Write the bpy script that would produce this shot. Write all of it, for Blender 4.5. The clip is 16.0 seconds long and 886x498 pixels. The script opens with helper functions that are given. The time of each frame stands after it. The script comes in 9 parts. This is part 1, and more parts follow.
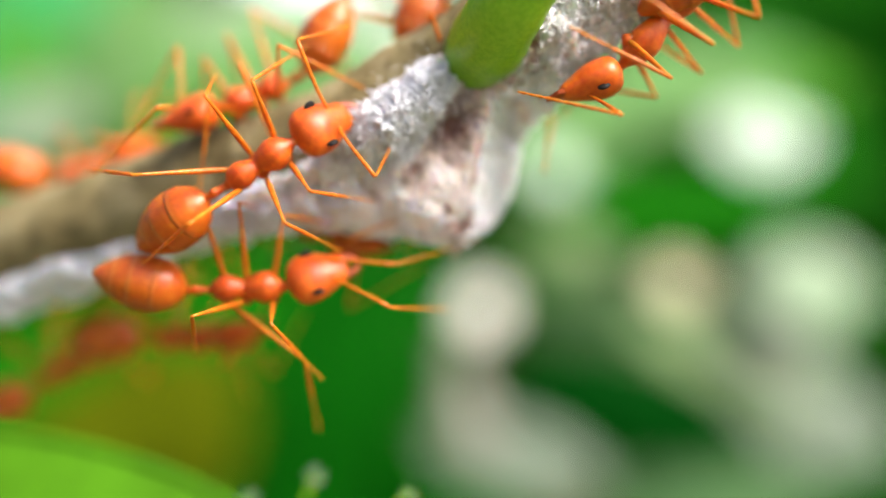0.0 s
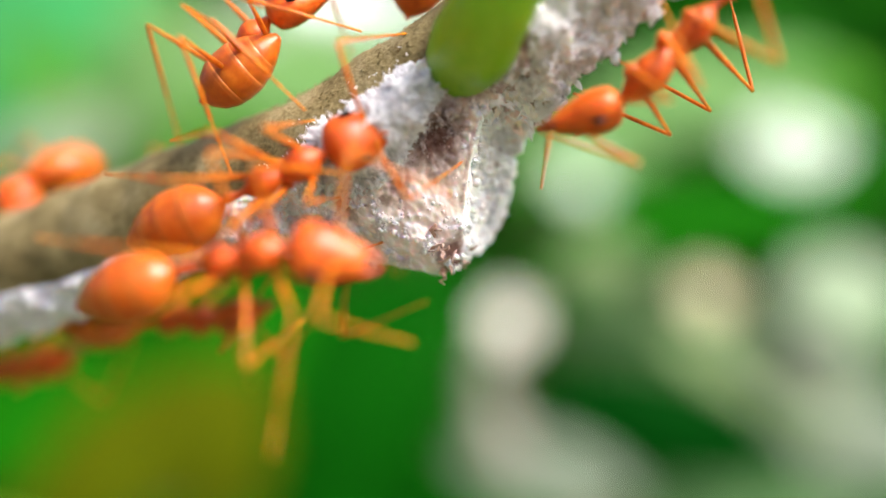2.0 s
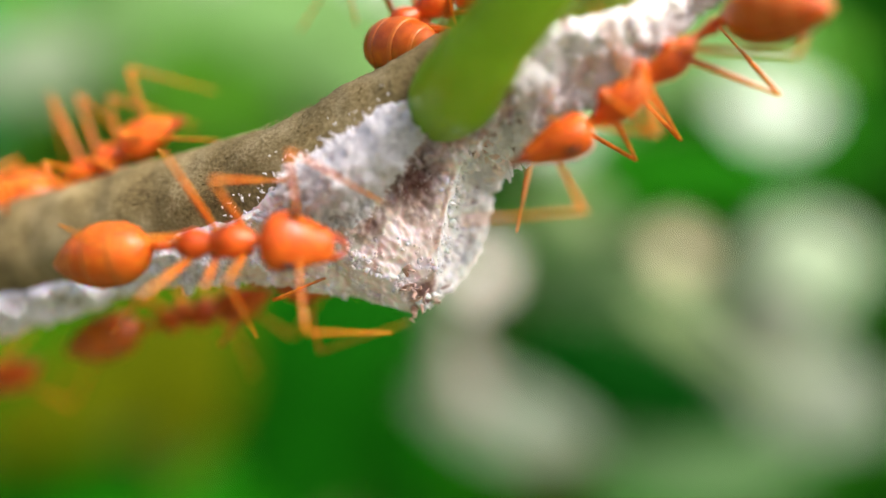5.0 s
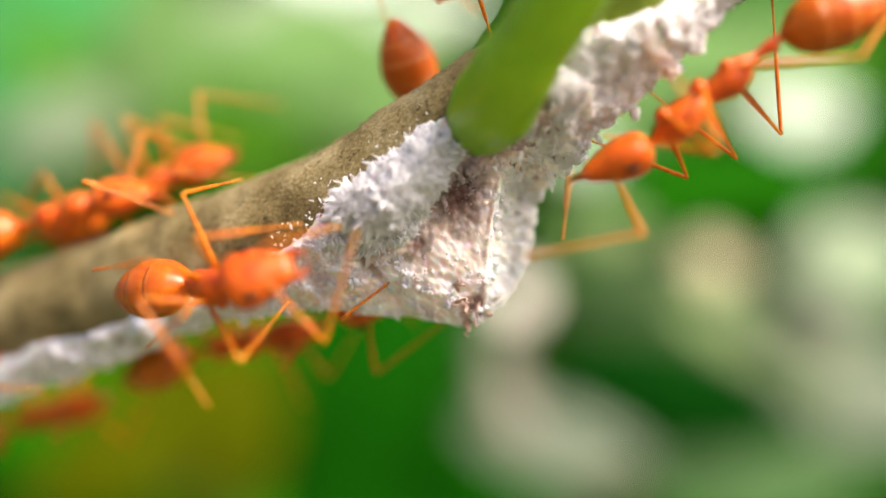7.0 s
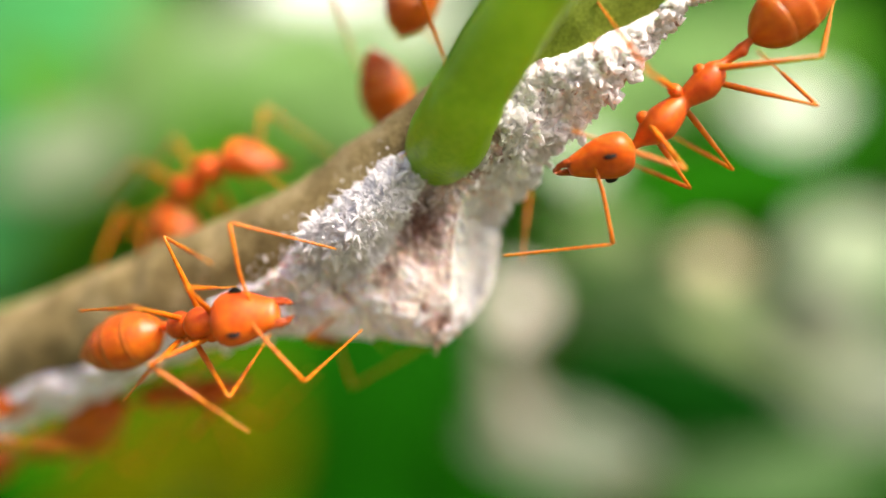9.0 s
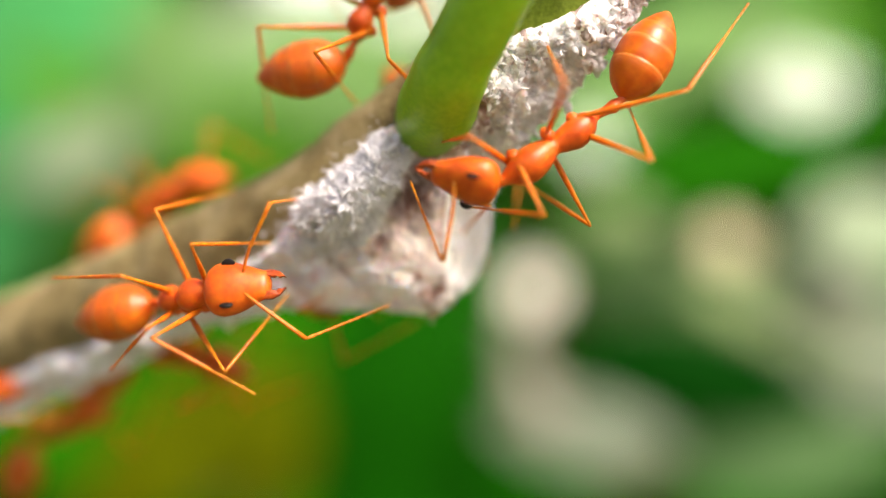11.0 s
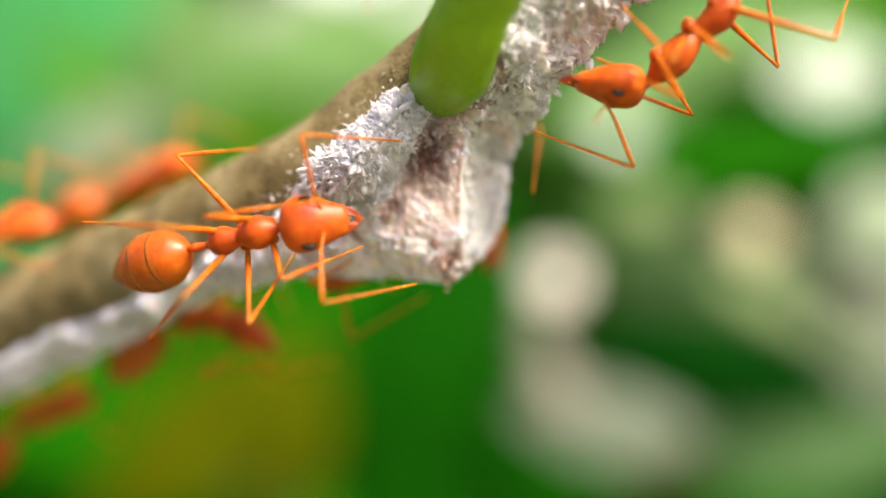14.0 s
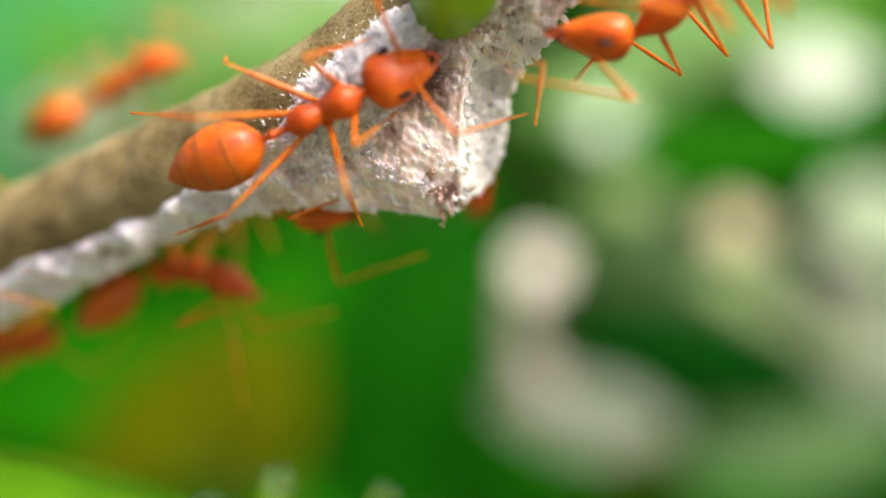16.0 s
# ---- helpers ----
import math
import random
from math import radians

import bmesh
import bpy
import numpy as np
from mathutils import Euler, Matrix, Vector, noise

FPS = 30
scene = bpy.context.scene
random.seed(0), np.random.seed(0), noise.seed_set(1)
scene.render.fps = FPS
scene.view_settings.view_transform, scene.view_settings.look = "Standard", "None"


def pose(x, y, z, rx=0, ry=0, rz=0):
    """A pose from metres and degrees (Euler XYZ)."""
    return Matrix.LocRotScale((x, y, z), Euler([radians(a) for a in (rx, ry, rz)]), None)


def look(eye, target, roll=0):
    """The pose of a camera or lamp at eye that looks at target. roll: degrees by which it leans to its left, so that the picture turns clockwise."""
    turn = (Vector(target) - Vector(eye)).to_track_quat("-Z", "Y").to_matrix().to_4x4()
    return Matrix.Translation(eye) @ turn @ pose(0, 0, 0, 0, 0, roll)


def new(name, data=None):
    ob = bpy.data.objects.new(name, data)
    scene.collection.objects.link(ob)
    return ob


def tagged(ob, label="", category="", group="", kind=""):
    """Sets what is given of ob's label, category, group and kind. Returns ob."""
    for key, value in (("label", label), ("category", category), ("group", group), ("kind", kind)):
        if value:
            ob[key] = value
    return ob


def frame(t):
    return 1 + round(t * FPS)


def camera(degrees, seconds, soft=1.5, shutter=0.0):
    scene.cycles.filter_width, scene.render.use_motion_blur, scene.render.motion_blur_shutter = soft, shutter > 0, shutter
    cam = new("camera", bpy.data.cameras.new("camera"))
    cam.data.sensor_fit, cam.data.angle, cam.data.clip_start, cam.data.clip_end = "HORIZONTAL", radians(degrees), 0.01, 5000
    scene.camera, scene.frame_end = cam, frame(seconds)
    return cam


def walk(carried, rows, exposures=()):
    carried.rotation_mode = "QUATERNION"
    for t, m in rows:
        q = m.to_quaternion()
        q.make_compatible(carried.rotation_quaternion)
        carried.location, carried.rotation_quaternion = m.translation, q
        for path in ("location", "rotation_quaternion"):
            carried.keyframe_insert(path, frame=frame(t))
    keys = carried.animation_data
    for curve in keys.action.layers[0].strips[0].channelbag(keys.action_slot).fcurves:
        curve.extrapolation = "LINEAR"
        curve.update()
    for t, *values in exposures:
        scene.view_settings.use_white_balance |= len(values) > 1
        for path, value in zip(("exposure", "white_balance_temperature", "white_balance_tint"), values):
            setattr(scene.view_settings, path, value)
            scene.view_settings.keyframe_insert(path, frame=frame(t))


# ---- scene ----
MM = 0.001


# ---- camera ----
cam = camera(47.7, 16.0, soft=1.5, shutter=0.12)
cam.data.dof.use_dof = True
cam.data.dof.focus_distance = 29.7 * MM
cam.data.dof.aperture_fstop = 14.0


def eye(x, y, z, tilt, lean, turn):
    """A hand-held pose: millimetres, and degrees of tilt, lean and turn."""
    return (Matrix.Translation((x * MM, y * MM, z * MM)) @ Matrix.Rotation(radians(turn), 4, "Z")
            @ Matrix.Rotation(radians(tilt), 4, "X") @ Matrix.Rotation(radians(lean), 4, "Y")
            @ Matrix.Rotation(radians(90), 4, "X"))


walk(cam, [
    (0, eye(-2.82, -33.64, -2.51, 1.52, -3.19, -3.67)),
    (0.5, eye(-3.16, -33.13, -1.97, 1.80, -2.72, -3.13)),
    (1, eye(-2.37, -32.08, -1.48, 1.37, -2.03, -3.14)),
    (1.5, eye(-2.03, -31.38, -1.20, 1.00, -2.02, -2.76)),
    (2, eye(-1.30, -30.57, -1.98, 2.16, -2.46, -1.86)),
    (2.5, eye(-1.07, -29.94, -1.63, -0.19, -2.35, -2.29)),
    (3, eye(-1.40, -30.19, -1.16, -0.15, -2.47, -2.10)),
    (3.5, eye(-1.90, -29.97, -0.45, -1.12, -3.58, -2.16)),
    (4, eye(-1.38, -30.47, 1.33, -1.31, -4.74, -2.99)),
    (4.2, eye(-1.31, -30.67, 1.37, -1.74, -5.54, -3.67)),
    (6.3, eye(-2.50, -29.21, -1.54, 0.41, -4.33, -3.39)),
    (6.5, eye(-2.63, -29.00, -2.54, 0.70, -2.37, -2.57)),
    (7, eye(-1.97, -30.83, 0.69, 0.14, -1.14, -1.70)),
    (7.5, eye(-0.54, -32.25, 2.86, -0.79, -1.00, -1.92)),
    (8, eye(-0.23, -32.94, 1.98, -0.04, 0.01, -2.11)),
    (8.5, eye(-0.72, -32.99, 0.81, 0.27, 1.33, -1.61)),
    (9, eye(-0.77, -32.77, 1.17, 0.65, 1.37, -1.40)),
    (9.2, eye(-1.44, -32.83, 0.82, -0.05, 1.54, -2.08)),
    (11.3, eye(0.00, -33.50, 0.28, 0.22, 3.05, -0.22)),
    (11.5, eye(-0.23, -33.48, -0.12, 0.15, 3.15, -0.06)),
    (12, eye(-0.20, -33.17, 0.48, 0.49, 3.33, 0.39)),
    (12.5, eye(-0.14, -33.01, -0.01, 0.51, 2.50, 0.56)),
    (13, eye(0.12, -32.68, 0.33, -0.18, 3.05, 0.83)),
    (13.5, eye(0.08, -32.20, 0.03, -0.57, 2.09, 0.94)),
    (14, eye(0.15, -32.24, -0.39, -0.22, 2.73, 0.89)),
    (14.5, eye(-0.12, -32.17, -1.34, -0.11, 2.51, 0.83)),
    (15, eye(-0.73, -31.83, -1.16, 0.62, 2.19, 0.79)),
    (15.5, eye(-0.43, -31.42, -2.03, -0.07, 1.71, 0.45)),
    (16, eye(-0.39, -30.98, -2.22, -0.68, 0.99, -0.20)),
], exposures=[(0, 1.03, 5950, 9), (4.2, 0.92, 6050, 12), (7, 0.93, 6550, 13), (12.5, 0.91, 6700, 13), (16, 0.89, 6450, 12)])

# ---- light ----
world = bpy.data.worlds.new("sky")
scene.world = world
world.use_nodes = True
wn = world.node_tree
sky = wn.nodes.new("ShaderNodeTexSky")
sky.sky_type = "NISHITA"
sky.sun_disc = False
sky.sun_elevation, sky.sun_rotation = radians(51), radians(130)
sky.air_density, sky.dust_density, sky.ozone_density = 0.7, 7.0, 0.4
wn.links.new(sky.outputs[0], wn.nodes["Background"].inputs[0])
wn.nodes["Background"].inputs[1].default_value = 0.13
sun = new("sun", bpy.data.lights.new("sun", "SUN"))
sun.data.energy, sun.data.angle, sun.data.color = 4.2, radians(24), (1.0, 0.92, 0.80)
sun.matrix_basis = look((0.52, -0.41, 0.75), (0, 0, 0))


# ---- materials ----
def material(name, colours, scale, rough=0.5, bump=0.2, deep=0.00012, sss=0.0, radius=0.3, fine=None, through_light=0.0, coat=0.0, stops=None, wet=0.5):
    """Procedural material: a ramp of colours over noise at two sizes (per millimetre), bump, gloss."""
    m = bpy.data.materials.new(name)
    m.use_nodes = True
    nt = m.node_tree
    n, l = nt.nodes, nt.links
    b = n["Principled BSDF"]
    tc = n.new("ShaderNodeTexCoord")
    mp = n.new("ShaderNodeMapping")
    mp.inputs["Scale"].default_value = (1000, 1000, 1000)
    l.new(tc.outputs["Object"], mp.inputs["Vector"])
    a = n.new("ShaderNodeTexNoise")
    a.inputs["Scale"].default_value, a.inputs["Detail"].default_value = scale, 4
    f = n.new("ShaderNodeTexNoise")
    f.inputs["Scale"].default_value, f.inputs["Detail"].default_value = fine or scale * 7, 6
    mix = n.new("ShaderNodeMath")
    mix.operation = "MULTIPLY_ADD"
    mix.inputs[1].default_value = 0.45
    l.new(mp.outputs[0], a.inputs["Vector"])
    l.new(mp.outputs[0], f.inputs["Vector"])
    l.new(f.outputs["Fac"], mix.inputs[0])
    half = n.new("ShaderNodeMath")
    half.operation = "MULTIPLY"
    half.inputs[1].default_value = 0.55
    l.new(a.outputs["Fac"], half.inputs[0])
    l.new(half.outputs[0], mix.inputs[2])
    ramp = n.new("ShaderNodeValToRGB")
    el = ramp.color_ramp.elements
    k = len(colours)
    stops = stops or [0.34 + 0.32 * i / max(1, k - 1) for i in range(k)]
    while len(el) < k:
        el.new(0.5)
    for e, c, p in zip(el, colours, stops):
        e.position, e.color = p, (*c, 1)
    l.new(mix.outputs[0], ramp.inputs[0])
    l.new(ramp.outputs[0], b.inputs["Base Color"])
    rr = n.new("ShaderNodeMapRange")
    rr.inputs["To Min"].default_value, rr.inputs["To Max"].default_value = max(0.05, rough - 0.12), min(1, rough + 0.12)
    l.new(f.outputs["Fac"], rr.inputs[0])
    l.new(rr.outputs[0], b.inputs["Roughness"])
    b.inputs["Specular IOR Level"].default_value = wet
    if bump:
        bp = n.new("ShaderNodeBump")
        bp.inputs["Strength"].default_value, bp.inputs["Distance"].default_value = bump, deep
        l.new(mix.outputs[0], bp.inputs["Height"])
        l.new(bp.outputs[0], b.inputs["Normal"])
    if sss:
        b.inputs["Subsurface Weight"].default_value = sss
        b.inputs["Subsurface Radius"].default_value = (radius * MM, radius * 0.45 * MM, radius * 0.2 * MM)
        b.inputs["Subsurface Scale"].default_value = 1.0
    b.inputs["Coat Weight"].default_value = coat
    b.inputs["Coat Roughness"].default_value = 0.45
    if through_light:
        tr = n.new("ShaderNodeBsdfTranslucent")
        l.new(ramp.outputs[0], tr.inputs["Color"])
        mx = n.new("ShaderNodeMixShader")
        mx.inputs[0].default_value = through_light
        l.new(b.outputs[0], mx.inputs[1])
        l.new(tr.outputs[0], mx.inputs[2])
        l.new(mx.outputs[0], n["Material Output"].inputs["Surface"])
    return m


M_BARK = material("bark", [(0.095, 0.068, 0.022), (0.21, 0.16, 0.066), (0.35, 0.285, 0.15)], 0.7, 0.75, 0.8, fine=9, wet=0.25)
M_GREENBARK = material("young_bark", [(0.10, 0.135, 0.012), (0.16, 0.215, 0.02), (0.22, 0.27, 0.04)], 0.5, 0.45, 0.25, fine=8, wet=0.25)
# pinkish wax, lowered in tone for the flap's shaded face
M_WAX = material("wax", [(0.66, 0.43, 0.36), (0.83, 0.62, 0.56), (0.89, 0.74, 0.70), (0.93, 0.84, 0.82)], 0.9, 0.8, 0.22, deep=0.00015, sss=0.5, radius=0.6, fine=5, stops=[0.28, 0.38, 0.48, 0.6], wet=0.12)
M_FLAKE = material("wax_flake", [(0.95, 0.93, 0.95), (0.975, 0.965, 0.98), (0.985, 0.98, 0.99)], 1.2, 0.75, 0.2, fine=12, wet=0.15, through_light=0.5)
M_STRIP = material("wax_strip", [(0.70, 0.64, 0.68), (0.84, 0.80, 0.86), (0.92, 0.90, 0.96)], 0.7, 0.7, 0.6, deep=0.0003, sss=0.3, radius=0.3, fine=5, wet=0.3)
# grey for the collar's shaded hollows, shade put into the colour
M_GREY = material("grey_shade_wax", [(0.26, 0.18, 0.155), (0.48, 0.39, 0.37), (0.70, 0.63, 0.62)], 1.2, 0.85, 1.0, fine=10, wet=0.2)
M_TAN = material("brown_wax", [(0.16, 0.09, 0.075), (0.36, 0.26, 0.235), (0.6, 0.52, 0.5)], 1.4, 0.85, 0.8, fine=10, wet=0.2)
M_PET = material("green_stalk", [(0.14, 0.29, 0.005), (0.205, 0.40, 0.008), (0.28, 0.48, 0.018)], 0.35, 0.36, 0.12, sss=0.25, radius=0.8, fine=6, wet=0.3)
M_ANT = material("ant_shell", [(0.37, 0.045, 0.002), (0.52, 0.084, 0.003), (0.64, 0.135, 0.005)], 0.7, 0.38, 0.25, deep=0.00005, sss=0.6, radius=0.9, fine=5, wet=0.32, coat=0.08)
M_GASTER = material("gaster_shell", [(0.38, 0.062, 0.0015), (0.50, 0.102, 0.002), (0.61, 0.155, 0.004)], 0.6, 0.34, 0.2, deep=0.00005, sss=0.6, radius=1.0, fine=4, wet=0.34, coat=0.12)
M_BAND = material("gaster_band", [(0.42, 0.085, 0.006), (0.53, 0.125, 0.01), (0.62, 0.17, 0.015)], 0.9, 0.34, 0.1, sss=0.5, radius=0.6, fine=6, wet=0.38, coat=0.15)
M_LEG = material("ant_leg", [(0.33, 0.066, 0.003), (0.49, 0.132, 0.004), (0.66, 0.23, 0.008)], 0.5, 0.32, 0.15, sss=0.5, radius=0.5, fine=7, wet=0.3)
# whiter wax; on the flap's edge the colour also carries the light
M_EDGE = material("wax_edge", [(0.91, 0.83, 0.79), (0.96, 0.92, 0.895), (0.975, 0.95, 0.93)], 1.2, 0.8, 0.4, fine=8, sss=0.3, radius=0.3, wet=0.2)
M_SHRED = material("wax_shred", [(0.30, 0.15, 0.10), (0.52, 0.34, 0.27), (0.78, 0.62, 0.55)], 2.5, 0.7, 0.4, fine=9, wet=0.25)
M_EYE = material("ant_eye", [(0.006, 0.005, 0.005), (0.02, 0.015, 0.012)], 3, 0.5, 0.1, wet=0.12)
M_JAW = material("ant_jaw", [(0.10, 0.014, 0.003), (0.32, 0.045, 0.005), (0.50, 0.10, 0.012)], 2.2, 0.4, 0.2, wet=0.35)
# leaf_shade and leaf_dark: leaf green darkened, the shade is in the colour
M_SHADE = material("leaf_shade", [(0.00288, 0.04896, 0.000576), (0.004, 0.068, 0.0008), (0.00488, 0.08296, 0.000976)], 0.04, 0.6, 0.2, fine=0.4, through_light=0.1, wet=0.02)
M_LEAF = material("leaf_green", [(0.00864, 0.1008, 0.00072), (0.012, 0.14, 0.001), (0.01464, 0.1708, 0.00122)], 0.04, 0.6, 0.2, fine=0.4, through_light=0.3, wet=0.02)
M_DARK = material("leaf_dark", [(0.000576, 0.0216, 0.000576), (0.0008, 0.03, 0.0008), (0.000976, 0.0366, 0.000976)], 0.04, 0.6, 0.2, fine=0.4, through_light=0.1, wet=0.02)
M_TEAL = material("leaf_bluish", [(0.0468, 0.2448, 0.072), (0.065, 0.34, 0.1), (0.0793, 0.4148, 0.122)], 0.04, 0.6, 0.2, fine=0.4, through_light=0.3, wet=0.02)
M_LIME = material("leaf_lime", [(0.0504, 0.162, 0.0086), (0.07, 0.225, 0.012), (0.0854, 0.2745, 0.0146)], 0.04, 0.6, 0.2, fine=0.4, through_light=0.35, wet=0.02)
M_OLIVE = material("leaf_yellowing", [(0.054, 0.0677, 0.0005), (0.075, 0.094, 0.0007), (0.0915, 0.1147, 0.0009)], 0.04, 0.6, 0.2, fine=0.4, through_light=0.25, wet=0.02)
# whitish stand-in for a pale blur, brightness held in the colour
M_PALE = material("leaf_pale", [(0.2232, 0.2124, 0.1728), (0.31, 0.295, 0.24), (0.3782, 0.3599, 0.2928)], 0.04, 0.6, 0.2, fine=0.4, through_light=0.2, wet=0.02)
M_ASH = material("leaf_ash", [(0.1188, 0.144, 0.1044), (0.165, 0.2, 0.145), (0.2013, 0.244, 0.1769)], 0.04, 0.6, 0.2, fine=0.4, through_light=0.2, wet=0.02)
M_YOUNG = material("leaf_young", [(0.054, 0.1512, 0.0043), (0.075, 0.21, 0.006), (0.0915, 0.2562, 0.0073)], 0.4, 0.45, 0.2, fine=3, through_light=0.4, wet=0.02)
# cream and straw: blurred highlight discs imitated by light leaf colour
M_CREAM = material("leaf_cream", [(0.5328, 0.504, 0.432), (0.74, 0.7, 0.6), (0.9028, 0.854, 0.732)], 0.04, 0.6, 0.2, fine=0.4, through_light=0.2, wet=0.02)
M_STRAW = material("leaf_straw_disc", [(0.3168, 0.288, 0.18), (0.44, 0.4, 0.25), (0.5368, 0.488, 0.305)], 0.04, 0.6, 0.2, fine=0.4, through_light=0.2, wet=0.02)
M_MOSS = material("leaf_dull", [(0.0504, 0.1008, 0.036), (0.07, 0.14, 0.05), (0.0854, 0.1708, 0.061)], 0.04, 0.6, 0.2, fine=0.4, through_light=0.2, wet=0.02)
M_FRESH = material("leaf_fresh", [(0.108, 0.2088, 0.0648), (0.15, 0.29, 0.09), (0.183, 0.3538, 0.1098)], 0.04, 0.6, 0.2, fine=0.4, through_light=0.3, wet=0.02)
# sunlight on the blade is part of this pale colour
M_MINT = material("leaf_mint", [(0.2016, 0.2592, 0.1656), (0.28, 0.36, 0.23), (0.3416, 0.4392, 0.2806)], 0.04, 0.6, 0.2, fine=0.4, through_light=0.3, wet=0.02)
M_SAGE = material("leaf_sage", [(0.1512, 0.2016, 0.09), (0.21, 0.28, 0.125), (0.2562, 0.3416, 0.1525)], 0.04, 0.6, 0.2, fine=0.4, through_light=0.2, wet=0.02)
# near-white blades imitate bright gaps and highlights behind the twig
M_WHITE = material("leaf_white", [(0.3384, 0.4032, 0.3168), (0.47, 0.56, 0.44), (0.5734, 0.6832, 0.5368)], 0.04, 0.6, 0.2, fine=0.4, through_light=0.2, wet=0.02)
M_GAP = material("leaf_sky_gap", [(0.504, 0.54, 0.5328), (0.7, 0.75, 0.74), (0.854, 0.915, 0.9028)], 0.04, 0.6, 0.2, fine=0.4, through_light=0.2, wet=0.02)
M_HEDGE = material("hedge_green", [(0.0048, 0.04, 0.0008), (0.012, 0.1, 0.002), (0.018, 0.15, 0.003)], 0.02, 0.6, 0.2, fine=0.1, through_light=0.2, wet=0.02)
M_DROP = material("dew", [(0.9, 0.95, 0.95), (0.95, 0.97, 0.97)], 1.0, 0.15, 0, wet=0.5)
M_DROP.node_tree.nodes["Principled BSDF"].inputs["Transmission Weight"].default_value = 1.0
M_SOIL = material("soil", [(0.04, 0.05, 0.02), (0.08, 0.09, 0.04), (0.12, 0.11, 0.06)], 0.02, 0.9, 0.5, fine=0.2)
M_WOOD = material("shrub_stem", [(0.08, 0.08, 0.03), (0.14, 0.16, 0.05)], 0.1, 0.7, 0.4, fine=0.9)


def stain_and_shade(m):
    """Brown stains and painted shade over the wax, as strong as the mesh's soil attribute says, with a ragged rim."""
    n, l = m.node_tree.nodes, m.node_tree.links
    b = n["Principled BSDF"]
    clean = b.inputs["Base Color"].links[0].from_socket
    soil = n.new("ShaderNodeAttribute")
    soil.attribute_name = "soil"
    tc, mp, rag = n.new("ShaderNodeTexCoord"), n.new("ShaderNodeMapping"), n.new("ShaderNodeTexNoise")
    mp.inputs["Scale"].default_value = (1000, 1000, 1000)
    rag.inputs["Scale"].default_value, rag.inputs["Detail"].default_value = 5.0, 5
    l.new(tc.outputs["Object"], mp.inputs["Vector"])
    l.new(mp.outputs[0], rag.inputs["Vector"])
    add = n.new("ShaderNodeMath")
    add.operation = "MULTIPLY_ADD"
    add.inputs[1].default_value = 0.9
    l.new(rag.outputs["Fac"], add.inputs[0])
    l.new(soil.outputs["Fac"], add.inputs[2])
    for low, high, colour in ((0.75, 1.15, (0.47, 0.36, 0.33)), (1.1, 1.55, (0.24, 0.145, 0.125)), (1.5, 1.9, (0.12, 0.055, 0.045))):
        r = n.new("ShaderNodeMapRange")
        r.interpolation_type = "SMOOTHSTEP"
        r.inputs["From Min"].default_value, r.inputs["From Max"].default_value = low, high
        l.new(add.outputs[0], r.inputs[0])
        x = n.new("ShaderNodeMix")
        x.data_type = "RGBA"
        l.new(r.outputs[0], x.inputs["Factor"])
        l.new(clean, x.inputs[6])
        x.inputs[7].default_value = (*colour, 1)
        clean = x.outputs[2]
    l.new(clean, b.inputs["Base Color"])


stain_and_shade(M_WAX)
stain_and_shade(M_EDGE)


# ---- mesh helpers (all in millimetres) ----
def mesh_of(name, verts, faces, mat, smooth=True):
    me = bpy.data.meshes.new(name)
    me.from_pydata([tuple(c * MM for c in v) for v in verts], [], faces)
    me.materials.append(mat)
    bm = bmesh.new()
    bm.from_mesh(me)
    bmesh.ops.recalc_face_normals(bm, faces=bm.faces)
    bm.to_mesh(me)
    bm.free()
    if smooth:
        me.polygons.foreach_set("use_smooth", [True] * len(me.polygons))
    me.update()
    return me


def part(name, me, parent, label=""):
    ob = new(name, me)
    ob.parent = parent
    if label:
        tagged(ob, label)
    return ob


def tube(path, radii, segs=12, caps=True, rough=0.0, freq=1.0, flat=1.0):
    """Verts and faces of a tapering tube along a path of points."""
    path = [Vector(p) for p in path]
    verts, faces = [], []
    side = None
    for i, p in enumerate(path):
        d = (path[min(i + 1, len(path) - 1)] - path[max(i - 1, 0)]).normalized()
        if side is None:
            side = d.cross(Vector((0, 0, 1)) if abs(d.z) < 0.9 else Vector((0, 1, 0))).normalized()
        side = (side - d * side.dot(d)).normalized()
        up = d.cross(side)
        for k in range(segs):
            a = math.tau * k / segs
            o = side * math.cos(a) + up * math.sin(a) * flat
            v = p + o * radii[i]
            if rough:
                v = v + o * rough * noise.noise(v * freq) + o * rough * 0.4 * noise.noise(v * freq * 3.1)
            verts.append(v)
    for i in range(len(path) - 1):
        for k in range(segs):
            a, b = i * segs + k, i * segs + (k + 1) % segs
            faces.append((a, b, b + segs, a + segs))
    if caps:
        faces.append(tuple(range(segs))[::-1])
        faces.append(tuple((len(path) - 1) * segs + k for k in range(segs)))
    return verts, faces


def spline(points, steps):
    """A smooth path through points (Catmull-Rom)."""
    p = [Vector(q) for q in points]
    p = [p[0] * 2 - p[1]] + p + [p[-1] * 2 - p[-2]]
    out = []
    for i in range(1, len(p) - 2):
        for k in range(steps):
            u = k / steps
            a, b, c, d = p[i - 1:i + 3]
            out.append(0.5 * ((2 * b) + (c - a) * u + (2 * a - 5 * b + 4 * c - d) * u * u + (3 * b - a - 3 * c + d) * u ** 3))
    return out + [p[-2]]


